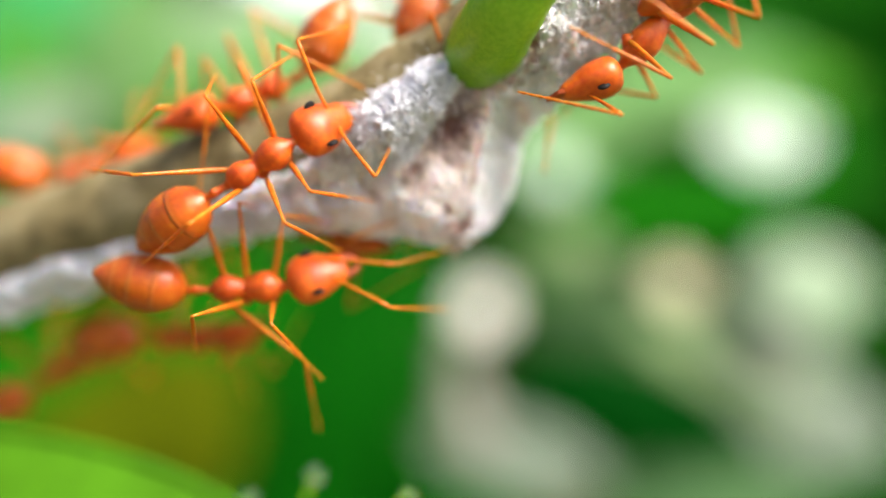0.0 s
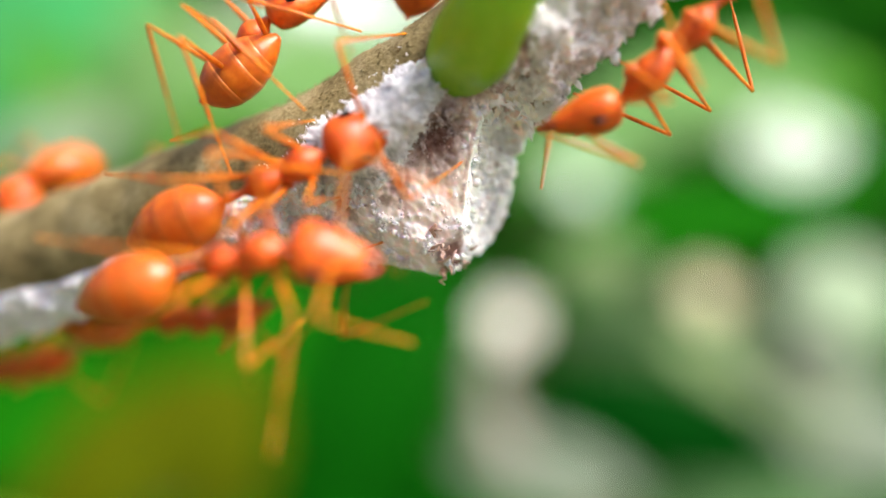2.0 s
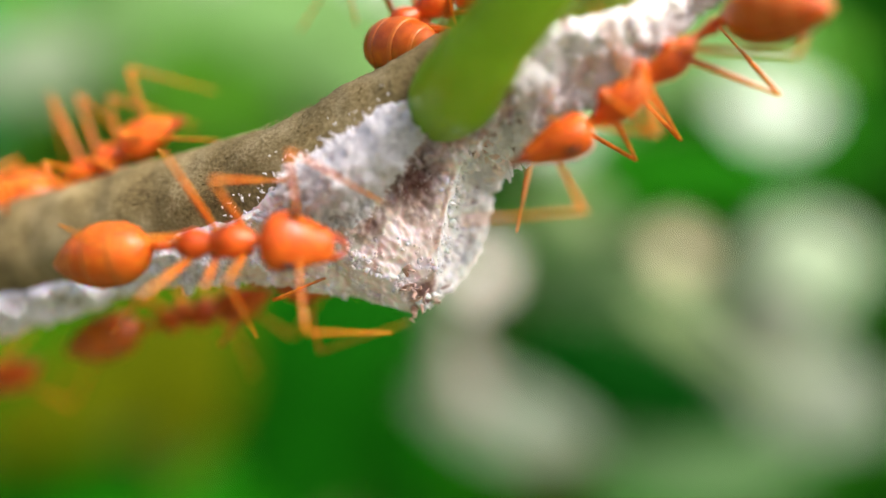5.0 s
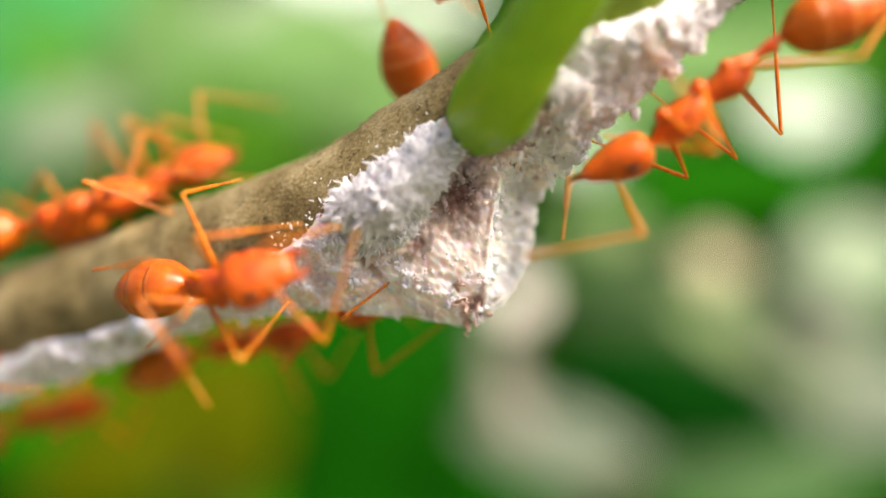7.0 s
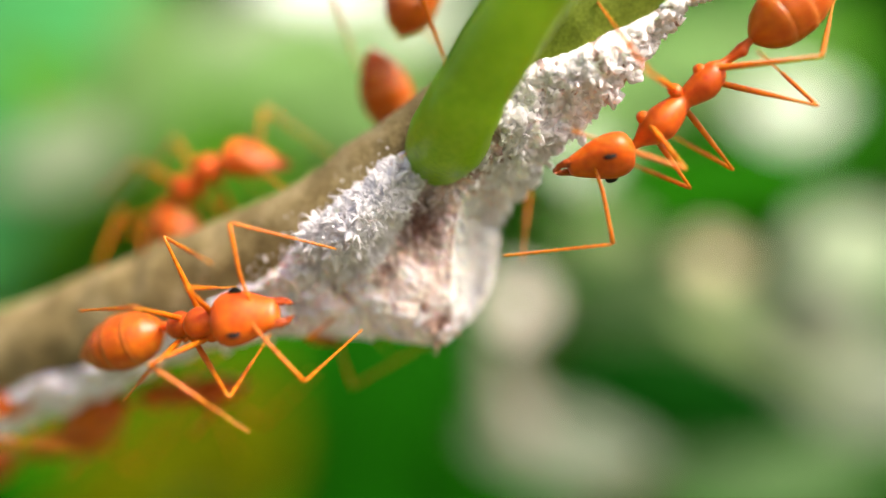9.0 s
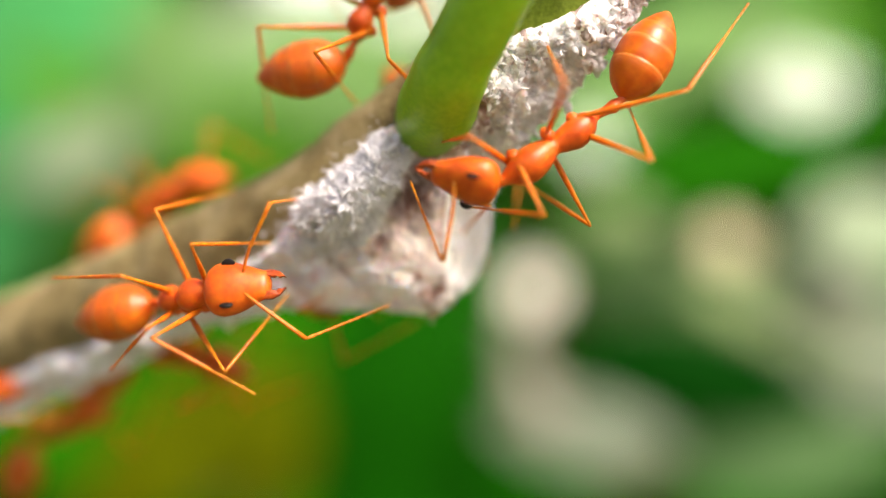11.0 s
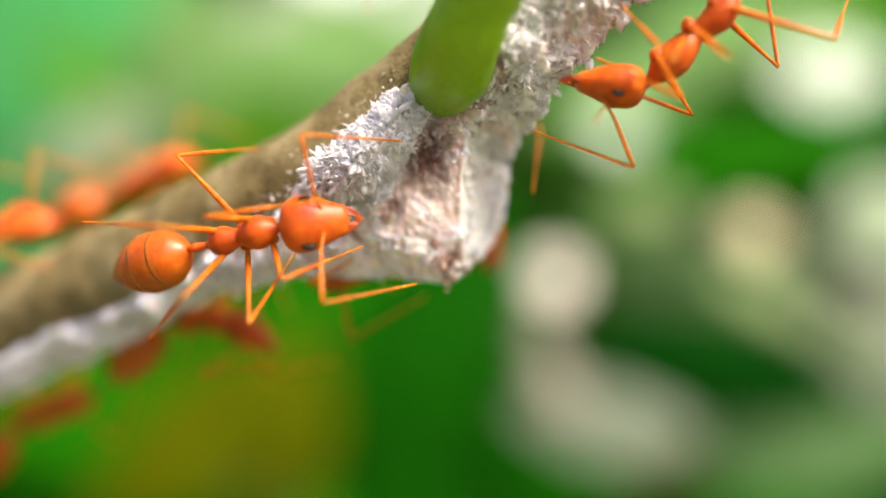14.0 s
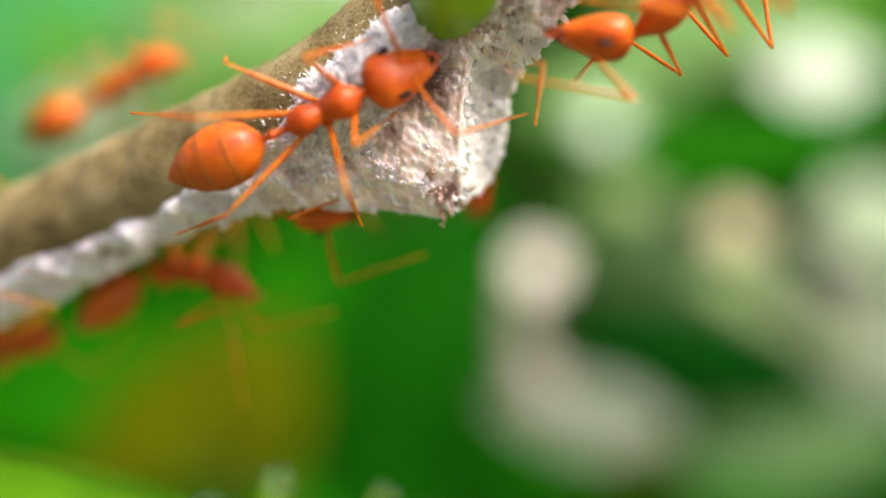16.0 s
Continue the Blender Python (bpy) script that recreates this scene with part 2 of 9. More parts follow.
def loft(rings, segs=18):
    """A body along x: rings of (x, half width, half height, height of the middle)."""
    verts, faces = [], []
    for x, w, h, c in rings:
        for k in range(segs):
            a = math.tau * k / segs
            verts.append(Vector((x, w * math.cos(a), c + h * math.sin(a))))
    n = len(rings)
    for i in range(n - 1):
        for k in range(segs):
            a, b = i * segs + k, i * segs + (k + 1) % segs
            faces.append((a, a + segs, b + segs, b) if rings[1][0] < rings[0][0] else (a, b, b + segs, a + segs))
    faces.append(tuple(range(segs)))
    faces.append(tuple((n - 1) * segs + k for k in range(segs))[::-1])
    return verts, faces


def smooth_rings(rings, steps=4):
    out = []
    cols = list(zip(*rings))
    for i in range(len(rings) - 1):
        for k in range(steps):
            u = k / steps
            row = []
            for c in cols:
                a, b, d, e = c[max(i - 1, 0)], c[i], c[i + 1], c[min(i + 2, len(c) - 1)]
                row.append(0.5 * (2 * b + (d - a) * u + (2 * a - 5 * b + 4 * d - e) * u * u + (3 * b - a - 3 * d + e) * u ** 3))
            out.append((row[0], max(row[1], 0.01), max(row[2], 0.01), row[3]))
    return out + [rings[-1]]


def ellipsoid(c, r, segs=14):
    rings = []
    for i in range(9):
        a = math.pi * i / 8
        rings.append((c[0] - r[0] * math.cos(a), max(0.01, r[1] * math.sin(a)), max(0.01, r[2] * math.sin(a)), 0))
    v, f = loft(rings, segs)
    return [Vector((p.x, p.y + c[1], p.z + c[2])) for p in v], f


def joined(*pieces):
    verts, faces = [], []
    for v, f in pieces:
        n = len(verts)
        verts += list(v)
        faces += [tuple(i + n for i in face) for face in f]
    return verts, faces


# ---- the twig ----
AXIS = [(-29.5, 14.0, -7.5), (-22, 10.0, -4.4), (-15.4, 6.5, -2.05), (-9.2, 3.2, 0.1), (-4.5, 0.9, 2.0), (-0.8, -0.3, 4.4), (2.6, -1.9, 6.8), (6.5, -3.2, 9.5), (12, -4.2, 13.0), (20, -5.0, 17.5)]
AXIS_R = [2.4, 2.3, 2.15, 2.0, 1.82, 1.7, 1.4, 1.2, 1.1, 1.05]


def axis_at(s):
    """The twig's middle line and radius at s, in units of its knots."""
    i = min(max(int(s), 0), len(AXIS) - 2)
    u = s - i
    p = [Vector(AXIS[min(max(k, 0), len(AXIS) - 1)]) for k in range(i - 1, i + 3)]
    a, b, c, d = p
    q = 0.5 * ((2 * b) + (c - a) * u + (2 * a - 5 * b + 4 * c - d) * u * u + (3 * b - a - 3 * c + d) * u ** 3)
    return q, AXIS_R[i] * (1 - u) + AXIS_R[i + 1] * u


def axis_frame(s):
    p, r = axis_at(s)
    d = (axis_at(min(s + 0.05, 8.99))[0] - axis_at(max(s - 0.05, 0))[0]).normalized()
    front = Vector((0, -1, 0))
    front = (front - d * front.dot(d)).normalized()
    up = front.cross(d)
    if up.z < 0:
        up = -up
    return p, r, d, front, up


def twig():
    thing = tagged(new("twig"), "brown woody twig with a green leaf stalk, crusted with wax", "twig")
    path, radii = [], []
    for i in range(181):
        q, r = axis_at(i / 20)
        path.append(q)
        radii.append(r)
    part("bark", mesh_of("bark", *tube(path[:119], radii[:119], 40, rough=0.16, freq=0.9), M_BARK), thing, "rough beige-brown bark")
    part("young_shoot", mesh_of("young_shoot", *tube(path[118:], radii[118:], 40, rough=0.1, freq=0.9), M_GREENBARK), thing, "smooth olive green young shoot")
    # flakes and small blisters of dry bark
    rnd = random.Random(5)
    pieces = []
    for i in range(900):
        s = rnd.uniform(2.5, 6.2)
        p, r, d, front, up = axis_frame(s)
        a = rnd.uniform(-0.6, 1.9)
        o = front * math.cos(a) + up * math.sin(a)
        q = p + o * (r + 0.02)
        w = rnd.uniform(0.03, 0.1)
        t1 = (d + o * rnd.uniform(-0.1, 0.15) + up * rnd.uniform(-.5, .5)).normalized()
        t2 = o.cross(t1).normalized()
        v = [q - t1 * w + t2 * w * 0.4, q - t1 * w * 0.6 - t2 * w * 0.5, q + t1 * w * 1.2 - t2 * w * 0.2 + o * 0.02, q + t1 * w + t2 * w * 0.5 + o * 0.02, q + o * 0.03]
        pieces.append((v, [(0, 1, 4), (1, 2, 4), (2, 3, 4), (3, 0, 4)]))
    tagged(part("bark_litter", mesh_of("bark_litter", *joined(*pieces), M_BARK, False), thing, "tiny dry flakes of bark"), kind="stuff")
    # leaf stalk
    stalk = spline([(-0.15, -0.8, 4.3), (0.12, -2.4, 4.75), (0.5, -3.9, 5.35), (1.1, -5.0, 6.3), (2.4, -6.3, 8.2), (3.9, -7.4, 10.2), (6.9, -8.6, 15), (11, -9.2, 22)], 12)
    n = len(stalk)
    rad = [1.04 + 0.17 * math.exp(-((i / n - 0.2) / 0.16) ** 2) + 0.06 * math.sin(i * 0.5) * 0.3 for i in range(n)]
    part("leaf_stalk", mesh_of("leaf_stalk", *tube(stalk, rad, 32, rough=0.05, freq=0.6), M_PET), thing, "smooth bright green leaf stalk")
    ring = []
    c, d = stalk[8], (stalk[12] - stalk[4]).normalized()
    u = d.cross(Vector((0, 1, 0))).normalized()
    w = d.cross(u)
    for i in range(17):
        a = math.tau * (-0.22 + 0.34 * i / 16)
        ring.append(c - d * (0.55 + 0.25 * math.sin(i * 0.9)) + (u * math.cos(a) + w * math.sin(a)) * 1.2)
    part("stalk_collar", mesh_of("stalk_collar", *tube(ring, [0.08 + 0.16 * math.sin(math.pi * i / 16) for i in range(17)], 10, rough=0.12, freq=3), M_BARK), thing, "raised rim of bark round the stalk")
    return thing


twig()


# ---- wax crust ----
def bump_at(x, c, w):
    return math.exp(-((x - c) / w) ** 2)


def along(s, knots):
    """A value that runs smoothly from knot to knot."""
    if s <= knots[0][0]:
        return knots[0][1]
    for (a, va), (b, vb) in zip(knots, knots[1:]):
        if s <= b:
            return va + (vb - va) * (s - a) / (b - a)
    return knots[-1][1]


RIM = ((1.2, 2.5), (2.0, 2.45), (2.9, 2.3), (3.4, 2.3), (3.73, 2.7), (3.9, 3.45), (4.06, 3.92), (4.36, 5.3), (4.6, 5.25), (4.88, 4.78), (5.08, 4.1), (5.2, 3.25), (5.5, 2.9), (5.8, 2.55), (6.3, 2.25), (6.7, 1.85), (7.0, 1.55), (7.4, 1.25))
RIM_TURN = ((1.2, -1.25), (2.0, -1.3), (3.0, -1.3), (3.5, -1.3), (3.73, -1.35), (3.9, -1.42), (4.06, -1.5), (5.2, -1.55), (5.6, -1.5), (6.3, -1.4), (7.2, -1.2))
TOP_TURN = ((1.2, -0.5), (2.0, -0.55), (3.0, -0.62), (3.5, -0.42), (3.9, -0.35), (4.15, -0.02), (4.8, 0.12), (5.2, 0.1), (5.5, 0.32), (5.9, 0.2), (6.2, -0.15), (6.5, -0.6), (6.9, -0.9), (7.4, -1.1))


def ridge_at(a):
    """Where the flap folds back into its outer edge."""
    return 5.0 + 1.45 * (a + 1.13)


def crust_radius(s, a):
    """Distance of the wax surface from the twig's middle at s along it and a round it (0 in front, negative below)."""
    bark = axis_at(s)[1]
    rim, low, high = along(s, RIM), along(s, RIM_TURN), along(s, TOP_TURN)
    top = bark + 0.22
    bend = min(-0.45, high - 0.25)
    if a > bend:
        r = top
    elif a > low:
        u = (bend - a) / (bend - low)
        r = top + (rim - top) * (u ** 2.0 if s > 3.8 else u ** 0.7)
    else:
        r = rim - (rim - bark + 0.3) * min(1, (low - a) / 0.38) ** 0.8
    r += 0.95 * bump_at(s, 4.45, 0.28) * bump_at(a, -0.3, 0.36)
    r += 0.55 * bump_at(s, 4.76, 0.17) * bump_at(a, -0.25, 0.3)
    r += 0.55 * bump_at(s, 5.8, 0.24) * bump_at(a, -0.35, 0.45)
    r += 0.5 * bump_at(s, 6.45, 0.2) * bump_at(a, -0.75, 0.4)
    r -= 0.38 * bump_at(s, 4.66, 0.22) * bump_at(a, -0.85, 0.26)
    r += 0.25 * bump_at(s, 3.95, 0.12) * bump_at(a, -0.7, 0.4)
    r -= 0.3 * bump_at(s, 4.12, 0.04) * bump_at(a, -1.1, 0.4)
    if a > high:
        r -= min(0.8, (a - high) * 3.0)
    return r


def crust_point(s, a):
    p, r, d, front, up = axis_frame(s)
    o = front * math.cos(a) + up * math.sin(a)
    q = p + o * crust_radius(s, a)
    k = 1.0 - 0.6 * bump_at(s, 4.68, 0.46) * (1 if a < -1.05 else max(0, (-0.75 - a) / 0.3))
    ridge = ridge_at(a)
    if a < -0.8 and ridge < s < 5.6:
        q.y += min(1.9, 6.0 * (s - ridge)) * min(1, (-0.8 - a) / 0.25) * max(0, min(1, (5.6 - s) / 0.3))
    lump = max(0, min(1, (3.75 - s) / 0.3)) * 0.5 * noise.noise(q * 0.75)
    # on the hanging face the relief stands out to the front
    w = max(0, min(1, (-0.75 - a) / 0.3)) * max(0, min(1, (s - 3.75) / 0.2)) * max(0, min(1, (5.25 - s) / 0.15))
    out = (o * (1 - w) + Vector((0.15, -1, 0.1)) * w).normalized()
    return q + o * lump + out * k * (0.24 * noise.noise(q * 1.3) + 0.26 * (0.35 - abs(noise.noise(q * 2.1))) + 0.15 * noise.noise(q * 4.4) + 0.06 * noise.noise(q * 9)) + out * w * (0.06 * noise.noise(q * 5.5) + 0.02 * noise.noise(q * 11))


def crust_normal(s, a):
    e = 0.012
    q = crust_point(s, a)
    n = (crust_point(s + e, a) - q).cross(crust_point(s, a + e * 2) - q)
    p = axis_at(s)[0]
    if n.dot(q - p) < 0:
        n = -n
    return q, n.normalized()


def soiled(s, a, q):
    """How brown the wax is: dirt and painted shade in the hollow under the stalk, the old pits and the torn lower
    corner.
    """
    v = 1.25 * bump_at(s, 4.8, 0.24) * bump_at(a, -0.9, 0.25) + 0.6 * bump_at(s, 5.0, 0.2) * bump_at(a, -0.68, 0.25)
    # ring round the stalk's foot: the stalk's shade painted as brown
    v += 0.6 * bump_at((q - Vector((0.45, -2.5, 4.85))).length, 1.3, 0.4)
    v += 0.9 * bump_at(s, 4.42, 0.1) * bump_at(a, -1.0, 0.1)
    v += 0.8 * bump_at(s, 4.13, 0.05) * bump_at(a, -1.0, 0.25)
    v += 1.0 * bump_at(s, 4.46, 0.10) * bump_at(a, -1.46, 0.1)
    # collar beside the stalk darkened for the shade there
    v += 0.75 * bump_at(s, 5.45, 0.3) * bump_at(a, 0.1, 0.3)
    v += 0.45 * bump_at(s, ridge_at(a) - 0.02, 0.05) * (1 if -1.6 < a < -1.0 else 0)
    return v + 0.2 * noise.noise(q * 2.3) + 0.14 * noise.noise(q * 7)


def crust_sheet(name, s0, s1, ns, thing, label):
    na = 240 if name == "hanging_flap" else 130
    verts, faces, kinds, soil = [], [], [], []
    for i in range(ns + 1):
        s = s0 + (s1 - s0) * i / ns
        for k in range(na + 1):
            t = -2.35 + 3.1 * k / na
            verts.append(crust_point(s, t))
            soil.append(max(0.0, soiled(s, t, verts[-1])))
    for i in range(ns):
        for k in range(na):
            a = i * (na + 1) + k
            faces.append((a, a + 1, a + na + 2, a + na + 1))
            s, t = s0 + (s1 - s0) * (i + 0.5) / ns, -2.35 + 3.1 * (k + 0.5) / na
            # grey and brown patches paint shade between the collar's lumps
            grey = s > 5.2 and noise.noise(verts[a] * 1.7) < -0.38
            gap = s > 5.1 and noise.noise(verts[a] * 2.6) < -0.36
            # crest, collar and the flap's lit outer edge get the whiter colour
            white = 4.1 < s < 5.05 and t > -0.9 or s > 5.45 or ridge_at(t) < s < 5.3 and t < -1.0
            kinds.append(4 if gap else 1 if grey else 2 if s < 3.55 + 0.2 * noise.noise(verts[a] * 2) else 3 if white else 0)
    me = mesh_of(name, verts, faces, M_WAX)
    for m in (M_GREY, M_STRIP, M_EDGE, M_TAN):
        me.materials.append(m)
    me.polygons.foreach_set("material_index", kinds)
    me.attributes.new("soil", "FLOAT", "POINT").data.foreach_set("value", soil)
    return part(name, me, thing, label)


def petal(rnd, length, width, bow):
    """A small curled sliver of wax standing on the origin along z."""
    rings = []
    for i in range(4):
        u = i / 3
        w = width * (0.55, 1.0, 0.8, 0.2)[i]
        rings.append([Vector((bow * u * u * length + w * math.cos(k * math.tau / 4) * 0.5, w * math.sin(k * math.tau / 4), u * length)) for k in range(4)])
    v = [p for r in rings for p in r]
    f = [(i * 4 + k, i * 4 + (k + 1) % 4, i * 4 + 4 + (k + 1) % 4, i * 4 + 4 + k) for i in range(3) for k in range(4)]
    return v, f + [(12, 13, 14, 15)]


def grain(rnd, size):
    v = [Vector(p) * size * rnd.uniform(0.7, 1.3) for p in ((1, 0, 0), (-1, 0, 0), (0, 1, 0), (0, -1, 0), (0, 0, 1), (0, 0, -1), (0.6, 0.6, 0.5), (-0.6, -0.5, 0.6))]
    return v, [(0, 6, 4), (6, 2, 4), (2, 1, 4), (1, 7, 4), (7, 3, 4), (3, 0, 4), (0, 2, 6), (2, 0, 5), (1, 2, 5), (3, 1, 5), (0, 3, 5), (1, 3, 7)]


def stand_on(n, rnd, lean=0.5):
    z = (n + Vector((rnd.uniform(-lean, lean), rnd.uniform(-lean, lean), rnd.uniform(-lean, lean)))).normalized()
    x = z.cross(Vector((rnd.uniform(-1, 1), rnd.uniform(-1, 1), rnd.uniform(-1, 1)))).normalized()
    return Matrix((x, z.cross(x), z)).transposed()


def crust():
    thing = tagged(new("wax_crust"), "flaky white wax crust with soiled, shade-darkened brown hollows on the twig", "wax")
    crust_sheet("trailing_strip", 1.0, 3.7, 150, thing, "smooth lumpy white strip of wax")
    crust_sheet("hanging_flap", 3.7, 5.2, 200, thing, "thick white flap with a torn brown corner")
    crust_sheet("upper_collar", 5.2, 7.3, 150, thing, "grainy white collar round the twig")
    rnd = random.Random(21)
    pieces, tan, rosy = [], [], []

    def scatter(count, s0, s1, a0, a1, make, lean, sink=0.04, limit=0.5):
        for i in range(count):
            s, a = rnd.uniform(s0, s1), rnd.uniform(a0, a1)
            high = along(s, TOP_TURN)
            if a > high + rnd.uniform(-0.25, 0.12) or a < along(s, RIM_TURN) - 0.08:
                continue
            if 4.3 < s < 5.2 and a < -0.95 and rnd.random() < 0.5:
                continue
            q, n = crust_normal(s, a)
            v = soiled(s, a, q)
            if v > limit and rnd.random() < 0.93:
                continue
            clump = 0.5 + noise.noise(q * 1.9) * 1.1 + noise.noise(q * 4.5) * 0.5
            if clump < rnd.uniform(-0.1, 0.35):
                continue
            m = stand_on(n, rnd, lean) * (0.55 + 0.9 * min(1.2, max(0, clump)))
            pv, pf = make()
            (tan if v > 0.5 else rosy if a < -0.85 and 3.6 < s < ridge_at(a) else pieces).append(([q - n * sink + m @ p for p in pv], pf))

    scatter(3600, 4.08, 4.98, -0.85, 0.42, lambda: petal(rnd, rnd.uniform(0.14, 0.36), rnd.uniform(0.06, 0.125), rnd.uniform(-0.9, 0.9)), 0.95)
    scatter(900, 4.12, 4.95, -0.85, 0.34, lambda: grain(rnd, rnd.uniform(0.07, 0.16)), 0.8, -0.02)
    scatter(450, 4.1, 4.4, -0.2, 0.42, lambda: petal(rnd, rnd.uniform(0.25, 0.5), rnd.uniform(0.03, 0.055), rnd.uniform(-0.4, 0.4)), 0.6)
    scatter(3200, 4.95, 7.2, -1.6, 0.6, lambda: petal(rnd, rnd.uniform(0.10, 0.24), rnd.uniform(0.08, 0.16), rnd.uniform(-0.9, 0.9)), 1.2)
    scatter(2200, 4.9, 7.2, -1.75, 0.6, lambda: grain(rnd, rnd.uniform(0.06, 0.17)), 0.8)
    scatter(900, 4.3, 5.25, -1.6, -1.3, lambda: grain(rnd, rnd.uniform(0.04, 0.12)), 0.8)
    scatter(450, 4.1, 5.1, -1.5, -0.9, lambda: grain(rnd, rnd.uniform(0.025, 0.07)), 0.8, 0.02)
    scatter(1700, 3.5, 4.45, -1.8, -0.3, lambda: grain(rnd, rnd.uniform(0.04, 0.12)), 0.8)
    scatter(1100, 3.3, 4.3, -1.1, -0.3, lambda: petal(rnd, rnd.uniform(0.08, 0.2), rnd.uniform(0.04, 0.08), rnd.uniform(-0.6, 0.6)), 0.9)
    scatter(1300, 4.5, 5.1, -0.98, -0.45, lambda: petal(rnd, rnd.uniform(0.06, 0.15), rnd.uniform(0.015, 0.03), rnd.uniform(-0.6, 0.6)), 0.9, limit=9)
    scatter(700, 1.2, 3.5, -1.2, -0.2, lambda: grain(rnd, rnd.uniform(0.06, 0.2)), 0.8, 0.08)
    tagged(part("wax_fluff", mesh_of("wax_fluff", *joined(*pieces), M_FLAKE), thing, "fine white slivers and grains of wax"), kind="stuff")
    tagged(part("rosy_fluff", mesh_of("rosy_fluff", *joined(*rosy), M_WAX), thing, "small pinkish crumbs of wax"), kind="stuff")
    tagged(part("brown_fluff", mesh_of("brown_fluff", *joined(*tan), M_TAN), thing, "fine greyish brown slivers of wax"), kind="stuff")
    beads = []
    for i in range(520):
        s = rnd.uniform(4.42, 5.32)
        a = along(s, RIM_TURN) + (rnd.uniform(-0.07, 0.05) if i % 3 else rnd.uniform(-0.05, 0.5))
        if i % 3 == 0 and s < ridge_at(a) + 0.05:
            continue
        q, n = crust_normal(s, a)
        k = rnd.uniform(0.07, 0.2) * (1.0 if s > 4.6 else 0.7)
        v, f = ellipsoid((0, 0, 0), (k, k * rnd.uniform(0.6, 1), k * rnd.uniform(0.6, 1)), 8)
        m = stand_on(n, rnd, 0.9)
        beads.append(([q + n * rnd.uniform(-0.08, 0.12) + m @ (p + p.normalized() * 0.4 * k * noise.noise(p * 11 + q)) for p in v], f))
    tagged(part("wax_rim", mesh_of("wax_rim", *joined(*beads), M_EDGE), thing, "knobbly white edge of the wax, its lit brightness put into the colour"), kind="stuff")
    strewn = []
    for i in range(60):
        s = rnd.uniform(3.7, 5.0)
        p, r, d, front, up = axis_frame(s)
        a = along(s, TOP_TURN) + 0.05 + abs(rnd.gauss(0, 0.2))
        o = front * math.cos(a) + up * math.sin(a)
        m = stand_on(o, rnd, 1.0)
        v, f = petal(rnd, rnd.uniform(0.05, 0.16), rnd.uniform(0.02, 0.05), rnd.uniform(-1.5, 1.5))
        strewn.append(([p + o * (r + 0.03) + m @ c for c in v], f))
    tagged(part("crumb_litter", mesh_of("crumb_litter", *joined(*strewn), M_FLAKE), thing, "tiny curled crumbs of wax on the bark"), kind="stuff")
    for i in range(16):
        s, a = rnd.uniform(4.38, 4.6), along(4.5, RIM_TURN) + rnd.uniform(-0.02, 0.22)
        q, n = crust_normal(s, a)
        m = stand_on(n, rnd, 0.8)
        bow = rnd.uniform(-1, 1)
        path = [q + m @ Vector((0.22 * bow * math.sin(u * 2.4), 0.12 * u * rnd.uniform(-1, 1), 0.5 * u - 0.06)) for u in (0, 0.3, 0.6, 0.85, 1.0)]
        part("shred", mesh_of("shred", *tube(path, [0.07, 0.09, 0.08, 0.06, 0.02], 7, rough=0.03, freq=6, flat=0.4), M_SHRED), thing, "curled brown shred of old wax")
    shapes = [mesh_of("flake", *petal(rnd, rnd.uniform(0.3, 0.5), rnd.uniform(0.07, 0.12), rnd.uniform(-0.8, 0.8)), M_FLAKE, False) for i in range(8)]
    count = 0
    while count < 240:
        s, a = (rnd.uniform(4.12, 4.9), rnd.uniform(-0.6, 0.34)) if count % 2 else (rnd.uniform(5.15, 6.6), rnd.uniform(-1.5, 0.4))
        if a > along(s, TOP_TURN):
            continue
        q, n = crust_normal(s, a)
        if soiled(s, a, q) > 0.5:
            continue
        ob = part("flake", shapes[count % 8], thing)
        ob.matrix_basis = place(q - n * 0.05) @ stand_on(n, rnd, 0.9).to_4x4()
        count += 1
    return thing


def place(v):
    return Matrix.Translation(Vector(v) * MM)


crust()


# ---- ants ----
FEMUR = (2.3, 2.8, 3.3)
SHIN = (3.4, 3.6, 4.3)
COXA = ((0.75, 0.32, -0.3), (-0.1, 0.34, -0.32), (-0.75, 0.3, -0.28))
REST = ((2.7, 2.7, -1.5), (0.1, 3.5, -1.5), (-3.6, 2.8, -1.5))
NECK = Vector((1.3, 0, 0.05))
WAIST = Vector((-1.95, 0, -0.1))
LONG = 1.4


def limb(length, r0, r1, joints=()):
    rings = []
    n = 10
    for i in range(n + 1):
        u = i / n
        rr = r0 * (1 - u) + r1 * u
        rr *= 0.75 + 0.5 * math.sin(math.pi * min(1, u * 1.15) ** 0.8) if u < 0.87 else 0.8
        rings.append((length * u, rr, rr, 0))
    return loft(rings, 8)


